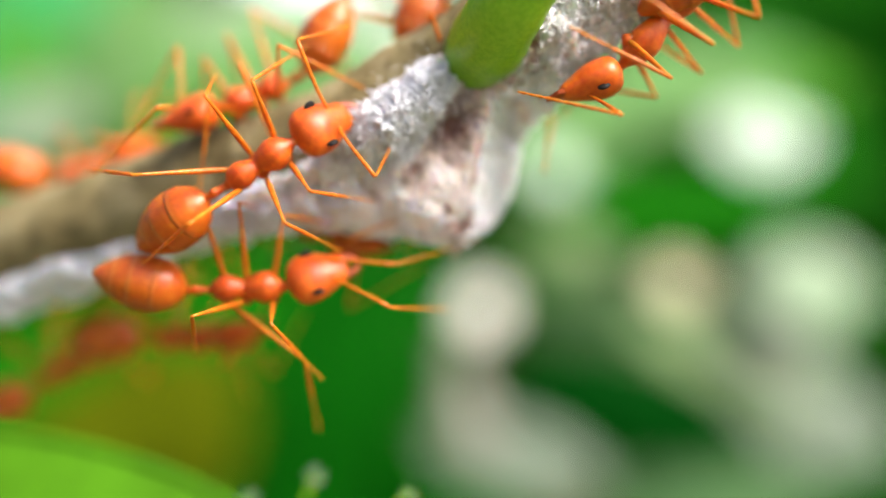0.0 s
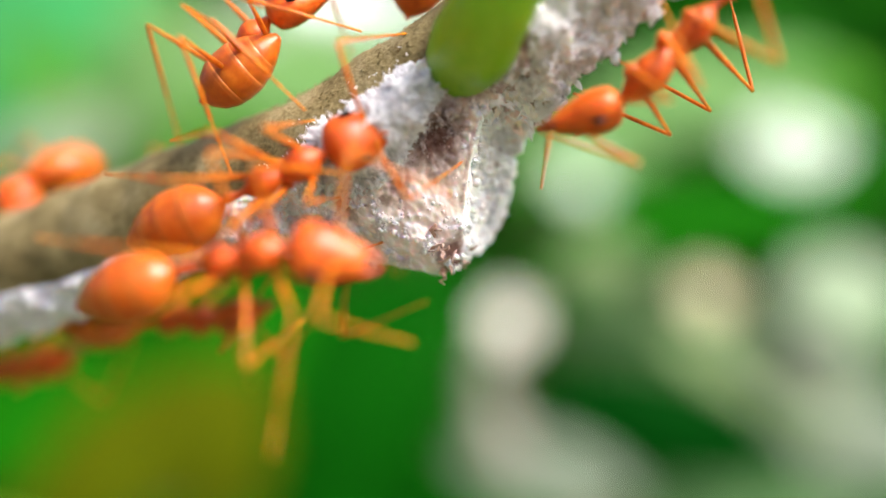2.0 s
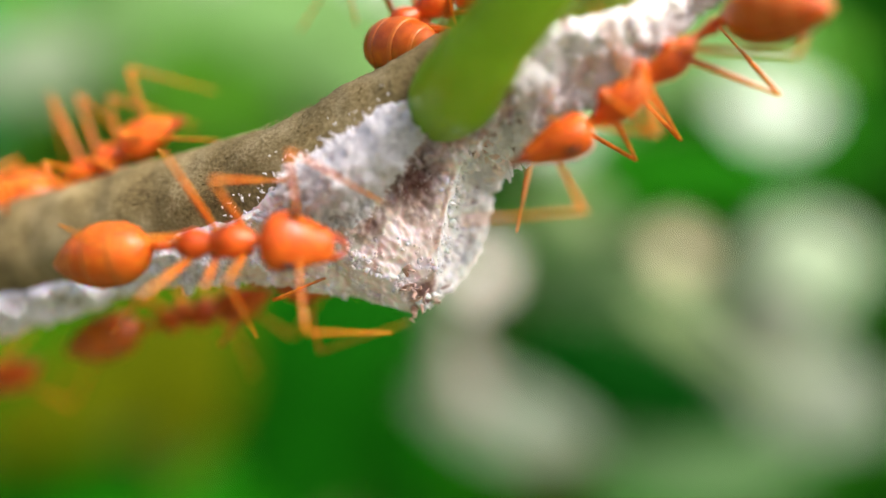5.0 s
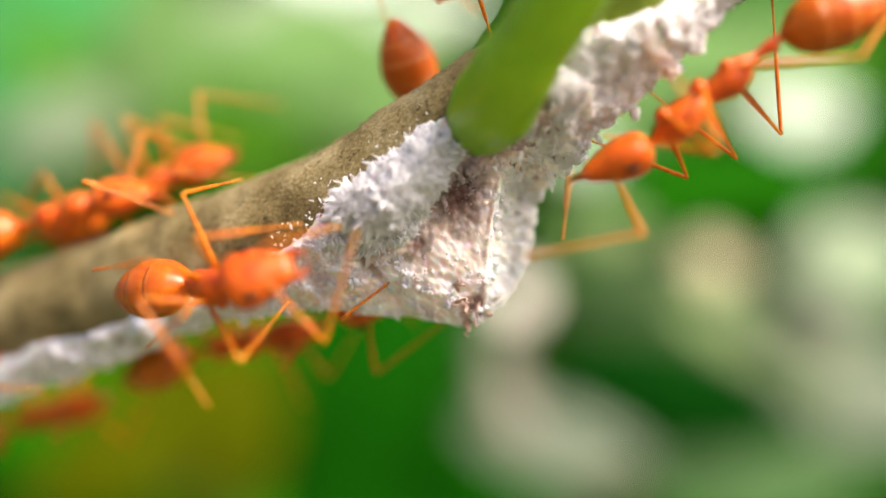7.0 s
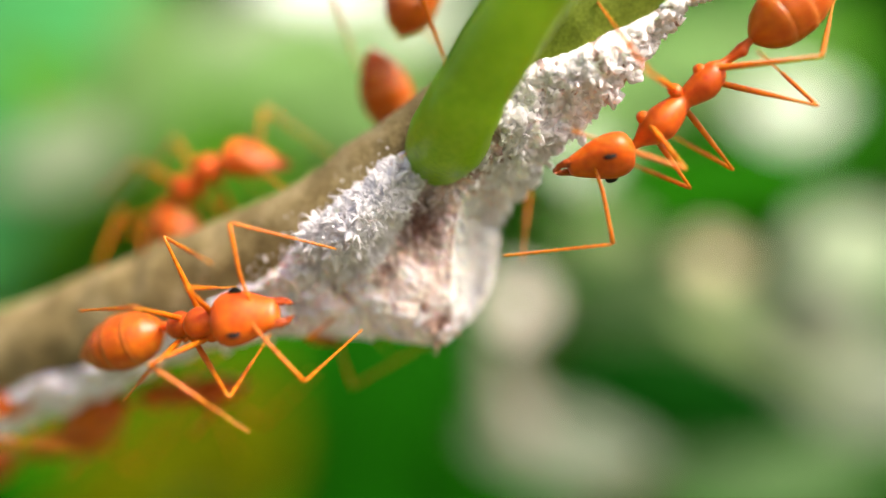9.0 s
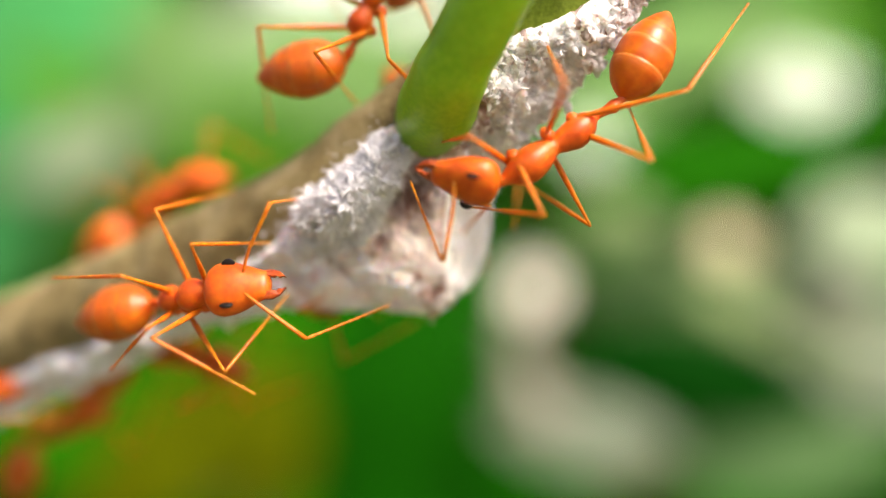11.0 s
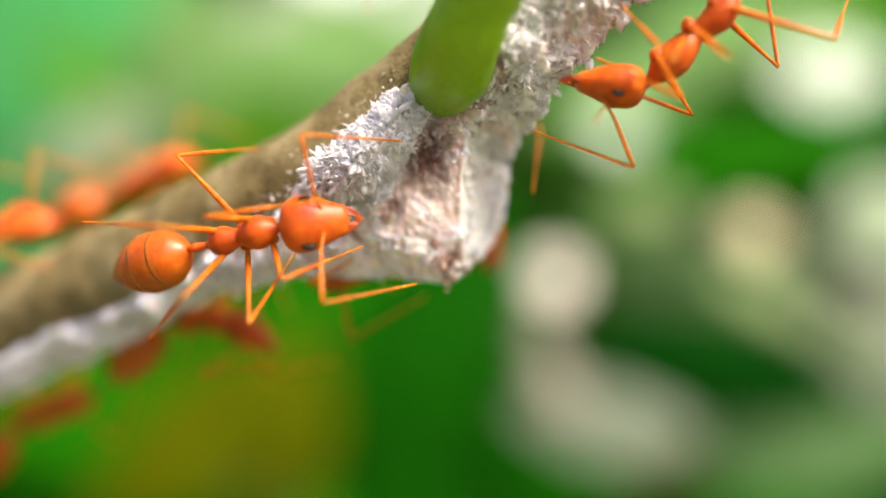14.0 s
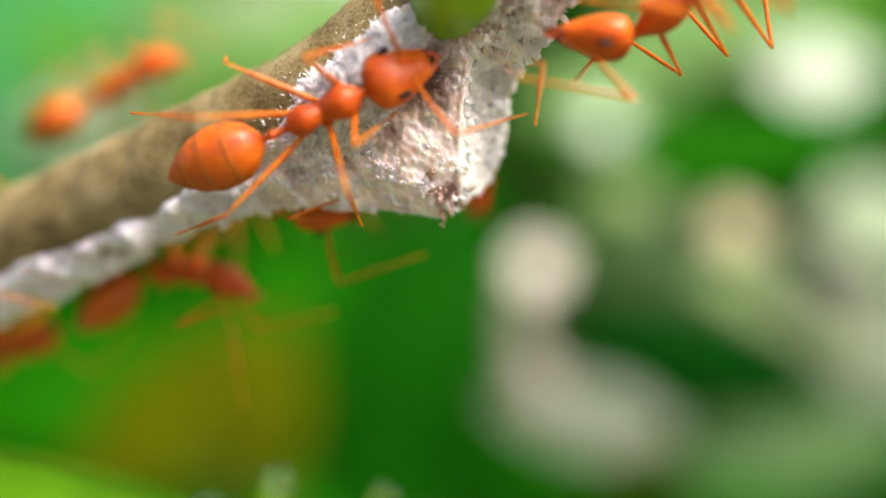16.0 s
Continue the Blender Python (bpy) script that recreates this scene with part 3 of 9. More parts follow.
def ant_meshes():
    g = {}
    thorax = smooth_rings([(1.42, 0.10, 0.10, 0.05), (1.2, 0.14, 0.14, 0.05), (1.05, 0.24, 0.24, 0.05), (0.8, 0.44, 0.42, 0.05), (0.5, 0.51, 0.48, 0.06), (0.15, 0.40, 0.38, 0.02), (-0.1, 0.26, 0.26, -0.02), (-0.3, 0.32, 0.32, 0.0), (-0.65, 0.44, 0.42, 0.02), (-1.0, 0.36, 0.34, -0.04), (-1.2, 0.15, 0.15, -0.1), (-1.35, 0.10, 0.11, -0.1)])
    g["thorax"] = mesh_of("thorax", *loft(thorax), M_ANT)
    node = smooth_rings([(-1.2, 0.09, 0.1, -0.1), (-1.5, 0.12, 0.14, -0.08), (-1.68, 0.15, 0.2, -0.05), (-1.85, 0.11, 0.12, -0.1), (-2.05, 0.10, 0.10, -0.1)])
    g["waist"] = mesh_of("waist", *loft(node, 12), M_ANT)
    head = smooth_rings([(-0.05, 0.10, 0.1, 0), (0.04, 0.42, 0.32, 0.02), (0.18, 0.67, 0.52, 0.04), (0.45, 0.82, 0.61, 0.05), (0.8, 0.82, 0.61, 0.03), (1.12, 0.73, 0.54, 0.0), (1.42, 0.60, 0.43, -0.03), (1.68, 0.50, 0.33, -0.05), (1.88, 0.42, 0.24, -0.07), (1.98, 0.25, 0.13, -0.08)])
    for name, rings, segs in (("thorax", thorax, 18), ("waist", node, 12)):
        long_rings = [(x * LONG, w * 1.08, h * 1.08, c) for x, w, h, c in rings]
        g["slim_" + name] = mesh_of(name, *loft(long_rings, segs), M_ANT)
    g["head"] = mesh_of("head", *loft(head, 24), M_ANT)
    g["eye"] = mesh_of("eye", *ellipsoid((0, 0, 0), (0.21, 0.08, 0.17)), M_EYE)
    jaw = [((0, -0.12, -0.1), (0, 0.17, -0.1), (0.42, 0.16, -0.09), (0.7, 0.04, -0.07), (0.92, -0.2, -0.05), (0.78, -0.14, -0.05), (0.66, -0.16, -0.05), (0.56, -0.07, -0.06), (0.44, -0.1, -0.07), (0.25, -0.04, -0.08))]
    low = [Vector(p) for p in jaw[0]]
    low = [Vector((p.x * 0.78, p.y, p.z)) for p in low]
    hi = [p + Vector((0, 0, 0.2 if i < 2 or i == 9 else 0.1)) for i, p in enumerate(low)]
    n = len(low)
    g["mandible"] = mesh_of("mandible", low + hi, [tuple(range(n)), tuple(range(n, 2 * n))[::-1]] + [(i, i + n, (i + 1) % n + n, (i + 1) % n) for i in range(n)], M_JAW, False)
    low = [Vector((p.x, -p.y, p.z)) for p in low]
    hi = [Vector((p.x, -p.y, p.z)) for p in hi]
    g["mandible_b"] = mesh_of("mandible", low + hi, [tuple(range(n))[::-1], tuple(range(n, 2 * n))] + [(i, (i + 1) % n, (i + 1) % n + n, i + n) for i in range(n)], M_JAW, False)
    scape = spline([(0, 0, 0), (0.8, 0.0, 0.1), (2.3, 0, 0.05)], 4)
    g["antenna"] = mesh_of("antenna", *tube(scape, [0.045 + 0.022 * i / (len(scape) - 1) for i in range(len(scape))], 8), M_LEG)
    beads = [(0.1 + 3.0 * i / 22, 0.05 + (0.01 if i % 2 else -0.008) - 0.0008 * i, 0.05 + (0.01 if i % 2 else -0.008) - 0.0008 * i, 0) for i in range(23)]
    g["flagellum"] = mesh_of("flagellum", *loft([(0, 0.045, 0.045, 0)] + beads + [(3.14, 0.02, 0.02, 0)], 8), M_LEG)
    prof = [(0, 0.1), (-0.12, 0.34), (-0.4, 0.66), (-0.75, 0.86), (-1.15, 0.95), (-1.6, 0.94), (-2.05, 0.82), (-2.45, 0.62), (-2.8, 0.36), (-3.05, 0.12)]

    def rad(x):
        for (a, ra), (b, rb) in zip(prof, prof[1:]):
            if a >= x >= b:
                return ra + (rb - ra) * (a - x) / (a - b)
        return prof[-1][1]
    cuts = (0, -1.0, -1.75, -2.35, -3.05)
    for i in range(4):
        x0, x1 = cuts[i] + (0.10 if i else 0), cuts[i + 1]
        rings = []
        for k in range(13):
            x = x0 + (x1 - x0) * k / 12
            sh = 0.985 if k == 0 and i else 1.0
            lip = 1.0 - 0.02 * (1 - k / 12) if i else 1.0
            rings.append((x, rad(x) * lip * sh, rad(x) * 0.92 * lip * sh, -0.02))
        if i < 3:
            rings.append((x1 - 0.01, rad(x1) * 0.95, rad(x1) * 0.87, -0.02))
        me = mesh_of("gaster", *loft(rings, 24), M_GASTER)
        me.materials.append(M_BAND)
        if i < 3:
            me.polygons.foreach_set("material_index", [1 if 10 * 24 <= f < 13 * 24 else 0 for f in range(len(me.polygons))])
        g["gaster", i] = me
    for i in range(3):
        g["leg", i] = mesh_of("leg", *limb(FEMUR[i], 0.086, 0.056), M_LEG)
        tib = SHIN[i] * 0.56
        rings = [(0, 0.05, 0.05, 0), (0.15, 0.058, 0.058, 0), (tib * 0.6, 0.066, 0.066, 0), (tib, 0.054, 0.054, 0), (tib + 0.04, 0.035, 0.035, 0)]
        x = tib + 0.05
        for k in range(5):
            L = (SHIN[i] - tib - 0.1) * (0.42, 0.2, 0.14, 0.12, 0.12)[k]
            rings += [(x, 0.03, 0.03, 0), (x + L * 0.85, 0.042, 0.04, 0), (x + L * 0.98, 0.024, 0.024, 0)]
            x += L
        g["shin", i] = mesh_of("shin", *loft(rings, 8), M_LEG)
        g["coxa", i] = mesh_of("hip", *ellipsoid((0, 0, 0), (0.2, 0.17, 0.26), 10), M_ANT)
    return g


G = ant_meshes()


def turn_to(direction, up):
    """Rotation whose x points along direction and whose z leans to up."""
    x = Vector(direction).normalized()
    y = Vector(up).cross(x)
    if y.length < 1e-4:
        y = Vector((0.3, 0.9, 0.1)).cross(x)
    y.normalize()
    z = x.cross(y)
    return Matrix((x, y, z)).transposed().to_4x4()


class Ant:
    def __init__(self, label, stretch=1.0):
        self.k = stretch
        self.thing = tagged(new("ant"), label, "ant", "ants on the twig")
        t = self.thing
        slim = stretch > 1
        part("thorax", G["slim_thorax" if slim else "thorax"], t)
        part("waist", G["slim_waist" if slim else "waist"], t)
        self.head = part("head", G["head"], t)
        self.jaws = {}
        for side in (1, -1):
            e = part("eye", G["eye"], self.head, "glossy black compound eye")
            e.matrix_basis = pose(0.82 * MM, side * 0.65 * MM, 0.38 * MM, side * -46, 0, side * 12)
            j = part("mandible", G["mandible" if side > 0 else "mandible_b"], self.head, "dark-edged toothed jaw")
            self.jaws[side] = j
        self.gaster = part("gaster", G["gaster", 0], t, "rounded amber hind body with banded plates")
        for i in (1, 2, 3):
            part("gaster_plate", G["gaster", i], self.gaster)
        self.legs, self.shins, self.feelers, self.tips = {}, {}, {}, {}
        for side in (1, -1):
            for i in range(3):
                key = "fmh"[i] + ("l" if side > 0 else "r")
                c = part("hip", G["coxa", i], t)
                c.matrix_basis = place((COXA[i][0] * stretch, COXA[i][1] * side * 0.8, COXA[i][2]))
                self.legs[key] = part("leg", G["leg", i], t)
                self.shins[key] = part("shin", G["shin", i], self.legs[key])
            key = "l" if side > 0 else "r"
            self.feelers[key] = part("antenna", G["antenna"], t)
            self.tips[key] = part("flagellum", G["flagellum"], self.feelers[key])
        self.rows = {}

    def row(self, ob, t, m):
        self.rows.setdefault(ob, []).append((t, m))

    def step(self, t, body, head, gaster, up=(0, -1, 0.4), feet={}, legs={}, feel={}, face=None, lift=0.0, jaw=-5):
        """One pose: the middle of the body, of the head and of the hind body, and the way that the back faces, in millimetres."""
        b, h, g = Vector(body), Vector(head), Vector(gaster)
        neck, waist = Vector((NECK.x * self.k, 0, NECK.z)), Vector((WAIST.x * self.k, 0, WAIST.z))
        way = (h - b).normalized() + (b - g).normalized()
        turn = turn_to(way, up)
        frame_m = place(b) @ turn
        self.row(self.thing, t, frame_m)
        inv = turn.inverted().to_3x3()
        hl, gl = inv @ (h - b) - neck, inv @ (g - b) - waist
        if face:
            hl = inv @ (Vector(face) - b) - neck
        hm = place(neck) @ turn_to(hl, inv @ Vector(up) if face else (0, 0, 1))
        self.row(self.head, t, hm)
        for side in (1, -1):
            self.row(self.jaws[side], t, pose(1.74 * MM, side * 0.26 * MM, -0.05 * MM, 0, 6, side * jaw))
        self.row(self.gaster, t, place(waist) @ turn_to(-gl, (0, 0, 1)))
        for side in (1, -1):
            for i in range(3):
                key = "fmh"[i] + ("l" if side > 0 else "r")
                c = Vector((COXA[i][0] * self.k, COXA[i][1] * side, COXA[i][2]))
                if key in legs:
                    knee, foot = (inv @ (Vector(v) - b) for v in legs[key])
                    self.bones(t, key, c, knee, foot, FEMUR[i])
                    continue
                if key in feet:
                    f = inv @ (Vector(feet[key]) - b)
                else:
                    x, y, z = REST[i]
                    wob = 0.5 * math.sin(t * 5.3 + i * 2.1 + side)
                    f = Vector((x + wob, y * side, z + lift))
                self.bend(t, key, c, f, Vector((0.15 * (1 - i), side * 0.8, 0.9)), FEMUR[i], SHIN[i])
            key = "l" if side > 0 else "r"
            root = (hm @ place((1.3, 0.3 * side, 0.34))).to_translation() / MM
            if key in feel:
                knee, foot = (inv @ (Vector(v) - b) for v in feel[key])
                self.bones(t, key, root, knee, foot, 2.3, True)
                continue
            else:
                w = 0.7 * math.sin(t * 3.7 + side * 1.3)
                f = (hm @ place((3.6 + w * 0.5, side * (1.9 + w), -0.5))).to_translation() / MM
            self.bend(t, key, root, f, Vector((0.1, side, 0.5)), 2.3, 3.1, True)

    def bones(self, t, key, root, knee, foot, la, feeler=False):
        """Two rigid pieces: the first aims at the knee, the second from there at the foot."""
        d = (knee - root).normalized()
        joint = root + d * la
        one = place(root) @ turn_to(d, (0.02, 0.01, 1))
        two = place(joint) @ turn_to(foot - joint, (0.02, 0.01, 1))
        a, b = (self.feelers, self.tips) if feeler else (self.legs, self.shins)
        self.row(a[key], t, one)
        self.row(b[key], t, one.inverted() @ two)

    def bend(self, t, key, root, foot, pole, la, lb, feeler=False):
        """Two rigid pieces from root to foot, with the knee towards pole."""
        d = foot - root
        r = min(max(d.length, abs(la - lb) + 0.05), la + lb - 0.02)
        x = d.normalized()
        n = (pole - x * pole.dot(x)).normalized()
        ca = (la * la + r * r - lb * lb) / (2 * la * r)
        ca = min(1, max(-1, ca))
        knee = root + x * la * ca + n * la * math.sqrt(1 - ca * ca)
        end = root + x * r
        up = n if abs(n.dot((knee - root).normalized())) < 0.95 else Vector((0, 0, 1))
        one = place(root) @ turn_to(knee - root, n + Vector((0, 0, 0.01)))
        two = place(knee) @ turn_to(end - knee, n + Vector((0, 0, 0.01)))
        a, b = (self.feelers, self.tips) if feeler else (self.legs, self.shins)
        self.row(a[key], t, one)
        self.row(b[key], t, one.inverted() @ two)

    def go(self):
        for ob, rows in self.rows.items():
            if rows[0][0] > 0:
                rows.insert(0, (0.0, rows[0][1]))
            if rows[-1][0] < 16:
                rows.append((16.0, rows[-1][1]))
            walk(ob, rows)


# ---- the near leaf ----
def near_leaf():
    thing = tagged(new("leaf"), "bright lime green leaf with dew drops hanging below the twig", "leaf")
    edge = spline([(-36, -6.5, -9.0), (-28, -8, -7.3), (-20, -8.8, -6.7), (-14, -9, -6.6), (-10.5, -9, -6.9), (-8.5, -9, -7.3), (-6.7, -9, -7.9), (-5.2, -9, -8.8)], 8)
    n = len(edge)
    nv = 12
    verts, faces = [], []
    for i, e in enumerate(edge):
        u = i / (n - 1)
        w = 13 * math.sin(math.pi * (0.02 + 0.96 * u)) ** 0.7
        for k in range(nv + 1):
            v = k / nv
            rib = 0.10 * math.sin(u * 60 + v * 9) * v * (1 - v)
            verts.append(e + Vector((-2.0 * v, -0.5 * w * v + 0.35 * math.sin(v * 3.1), -w * v * 0.8 + rib)))
    for i in range(n - 1):
        for k in range(nv):
            a = i * (nv + 1) + k
            faces.append((a, a + 1, a + nv + 2, a + nv + 1))
    m = len(verts)
    verts += [v + Vector((0, 0.22, -0.05)) for v in verts]
    faces += [tuple(j + m for j in f)[::-1] for f in faces]
    part("blade", mesh_of("blade", verts, faces, M_YOUNG), thing, "bright lime green leaf blade")
    part("rim", mesh_of("rim", *tube(edge, [0.14] * n, 8), M_YOUNG), thing)
    base = spline([(-36, -6.5, -9.0), (-38, 0, -9.5), (-34, 9, -8.4), (-29, 13.6, -7.4)], 6)
    part("leaf_stem", mesh_of("leaf_stem", *tube(base, [0.6] * len(base), 10), M_PET), thing)
    for x, z, r in ((-4.05, -7.53, 0.22), (-5.6, -8.15, 0.2), (-1.7, -7.9, 0.2)):
        hair = spline([(-5.6, -9, -8.75), ((x - 5.6) / 2, -9.1, -9.6), (x, -9, z)], 6)
        part("hair", mesh_of("hair", *tube(hair, [0.05] * len(hair), 6), M_PET), thing)
        part("dew_drop", mesh_of("dew_drop", *ellipsoid((x, -9, z), (r, r, r * 1.05), 14), M_DROP), thing, "clear round drop of dew")


near_leaf()


# ---- surroundings ----
def leaf_mesh(name, length, width, mat, curl=0.15, seed=0):
    """A leaf blade along x with a midrib fold, a drooping tip and a wavy rim."""
    rnd = random.Random(seed)
    nx, ny = 14, 8
    verts, faces = [], []
    ph = rnd.uniform(0, 6)
    for i in range(nx + 1):
        u = i / nx
        w = width * 0.5 * (math.sin(math.pi * min(1, u * 0.97 + 0.02)) ** 0.75)
        for k in range(ny + 1):
            v = k / ny * 2 - 1
            y = v * w
            z = -abs(v) * w * 0.18 + 0.03 * width * math.sin(u * 14 + ph) * v * v - curl * length * (u - 0.35) ** 2
            verts.append(Vector((u * length, y, z)))
    for i in range(nx):
        for k in range(ny):
            a = i * (ny + 1) + k
            faces.append((a, a + 1, a + ny + 2, a + ny + 1))
    n = len(verts)
    verts += [v - Vector((0, 0, 0.25)) for v in verts]
    faces += [tuple(i + n for i in f)[::-1] for f in faces]
    return mesh_of(name, verts, faces, mat)


def shrub():
    thing = tagged(new("shrub"), "leafy garden shrub far out of focus behind the twig", "shrub")
    trunk = spline([(20, 420, -900), (0, 400, -500), (-10, 390, -150), (5, 380, 60), (0, 380, 220)], 8)
    part("stem", mesh_of("stem", *tube(trunk, [9 - 0.18 * i for i in range(len(trunk))], 12, rough=0.6, freq=0.1), M_WOOD), thing)
    count = [0]

    def leaf(x, y, z, length, width, angle, face, mat, label):
        count[0] += 1
        me = leaf_mesh("leaf", length, width, mat, 0.1, count[0])
        ob = part("leaf", me, thing, label)
        n = (Vector((0, -1, 0)) * (1 - face) + Vector((0.3, -0.25, 0.92)) * face + Vector((random.uniform(-.1, .1), 0, random.uniform(-.1, .1)))).normalized()
        turn = turn_to((math.cos(radians(angle)), 0, math.sin(radians(angle))), n)
        ob.matrix_basis = place((x, y, z)) @ turn @ place((-length / 2, 0, 0))
        base = ob.matrix_basis.to_translation() / MM
        foot = Vector((0, 390, max(-880, min(200, base.z - 40))))
        mid = (base + foot) / 2 + Vector((0, 30, 8))
        part("leaf_stem", mesh_of("leaf_stem", *tube(spline([base, mid, foot], 5), [1.0] * 11, 6), M_WOOD), thing)

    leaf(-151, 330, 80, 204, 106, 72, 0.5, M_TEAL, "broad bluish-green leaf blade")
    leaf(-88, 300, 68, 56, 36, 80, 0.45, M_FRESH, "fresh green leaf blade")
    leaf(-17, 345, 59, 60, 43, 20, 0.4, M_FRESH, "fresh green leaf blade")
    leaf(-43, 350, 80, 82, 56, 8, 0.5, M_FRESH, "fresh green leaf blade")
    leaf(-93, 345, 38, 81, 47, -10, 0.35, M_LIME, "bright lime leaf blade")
    # the mint blades here carry their sunlight in the colour
    leaf(-55, 380, 93, 98, 56, 8, 0.3, M_MINT, "leaf blade with sunlight put into its pale colour")
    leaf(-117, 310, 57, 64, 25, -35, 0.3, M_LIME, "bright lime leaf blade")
    leaf(-118, 300, 40, 49, 24, 20, 0.1, M_MINT, "leaf blade with sunlight put into its pale colour")
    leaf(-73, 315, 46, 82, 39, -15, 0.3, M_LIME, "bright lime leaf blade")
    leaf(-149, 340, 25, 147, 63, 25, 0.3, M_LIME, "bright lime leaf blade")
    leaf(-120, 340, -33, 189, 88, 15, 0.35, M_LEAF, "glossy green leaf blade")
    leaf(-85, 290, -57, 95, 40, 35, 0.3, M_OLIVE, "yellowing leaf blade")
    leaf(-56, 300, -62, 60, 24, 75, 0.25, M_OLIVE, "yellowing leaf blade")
    # shaded depth of the shrub, given by the blades' darker colour
    leaf(-18, 310, -53, 135, 58, 82, 0.05, M_SHADE, "green leaf blade with shade put into its colour")
    leaf(12, 320, -48, 139, 44, 92, 0.05, M_SHADE, "green leaf blade with shade put into its colour")
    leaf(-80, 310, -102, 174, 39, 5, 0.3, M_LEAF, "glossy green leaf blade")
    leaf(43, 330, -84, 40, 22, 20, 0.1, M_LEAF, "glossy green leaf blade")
    # stand-ins for bright blurs, lightness put into their colour, and pale old blades
    leaf(107, 250, 44, 32, 24, 5, 0.5, M_WHITE, "white blade standing in for a blurred bright gap")
    leaf(79, 235, 0, 15, 16, 0, 0.5, M_STRAW, "straw-coloured blade standing in for a blurred highlight")
    leaf(26, 240, -10, 15, 16, 30, 0.5, M_CREAM, "cream white blade standing in for a blurred highlight")
    leaf(23, 255, -31, 26, 10, 97, 0.3, M_PALE, "whitish blade standing in for a pale blur")
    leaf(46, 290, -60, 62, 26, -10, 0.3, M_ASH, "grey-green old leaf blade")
    leaf(28, 262, -45, 22, 13, 110, 0.3, M_PALE, "whitish blade standing in for a pale blur")
    leaf(61, 205, -32, 72, 25, -14, 0.05, M_DARK, "green leaf blade with shade put into its colour")
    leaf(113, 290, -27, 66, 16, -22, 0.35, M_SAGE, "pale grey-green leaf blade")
    leaf(130, 285, -17, 30, 19, -15, 0.35, M_PALE, "whitish blade standing in for a pale blur")
    leaf(136, 280, 3, 40, 36, 10, 0.5, M_MINT, "leaf blade with sunlight put into its pale colour")
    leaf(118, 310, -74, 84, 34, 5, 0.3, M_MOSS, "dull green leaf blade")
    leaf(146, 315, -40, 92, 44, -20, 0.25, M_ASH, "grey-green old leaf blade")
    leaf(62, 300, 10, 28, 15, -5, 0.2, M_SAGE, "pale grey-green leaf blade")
    leaf(47, 255, 31, 15, 16, 10, 0.5, M_WHITE, "white blade standing in for a blurred bright gap")
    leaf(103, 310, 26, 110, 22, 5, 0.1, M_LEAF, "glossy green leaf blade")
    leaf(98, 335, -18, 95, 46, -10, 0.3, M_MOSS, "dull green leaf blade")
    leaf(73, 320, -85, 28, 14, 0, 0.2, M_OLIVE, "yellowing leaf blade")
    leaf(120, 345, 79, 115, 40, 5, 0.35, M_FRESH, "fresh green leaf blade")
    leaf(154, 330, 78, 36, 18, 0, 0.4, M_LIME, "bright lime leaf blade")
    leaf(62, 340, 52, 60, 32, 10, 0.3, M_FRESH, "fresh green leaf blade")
    # two white blades in place of bright gaps at the top
    leaf(-31, 290, 95, 44, 27, 0, 0.6, M_GAP, "white blade standing in for a blurred bright gap")
    leaf(0, 300, 84, 44, 22, 5, 0.5, M_WHITE, "white blade standing in for a blurred bright gap")
    return thing


shrub()


def hedge():
    rnd = random.Random(11)
    pieces = []
    for i in range(900):
        c = Vector((rnd.uniform(-520, 520), rnd.uniform(430, 520), rnd.uniform(-420, 330)))
        L, w = rnd.uniform(50, 100), rnd.uniform(20, 38)
        m = Euler((rnd.uniform(0.6, 2.2), rnd.uniform(-1, 1), rnd.uniform(-0.9, 0.9))).to_matrix()
        v = [c + m @ Vector(p) for p in ((0, 0, 0), (L * 0.3, w * 0.45, 2), (L * 0.7, w * 0.4, 0), (L, 0, -6), (L * 0.7, -w * 0.4, 0), (L * 0.3, -w * 0.45, 2), (L * 0.5, 0, -4))]
        pieces.append((v, [(0, 1, 6), (1, 2, 6), (2, 3, 6), (3, 4, 6), (4, 5, 6), (5, 0, 6)]))
    tagged(new("hedge", mesh_of("hedge", *joined(*pieces), M_HEDGE)), "dense green hedge leaves far out of focus", "hedge", kind="stuff")
    v = [(-900, 540, -900), (900, 540, -900), (900, 560, 420), (-900, 560, 420)]
    v += [(x, y + 60, z) for x, y, z in v]
    f = [(0, 1, 2, 3), (7, 6, 5, 4), (0, 4, 5, 1), (1, 5, 6, 2), (2, 6, 7, 3), (3, 7, 4, 0)]
    tagged(new("backdrop", mesh_of("backdrop", v, f, M_HEDGE, False)), "green depth of a hedge in the distance", "backdrop", kind="structure")


hedge()


# ---- ground ----
gm = mesh_of("ground", [(-6e5, -6e5, -900), (6e5, -6e5, -900), (6e5, 6e5, -900), (-6e5, 6e5, -900)], [(0, 1, 2, 3)], M_SOIL)
tagged(new("ground", gm), "dark garden soil with low green growth", "ground", kind="structure")


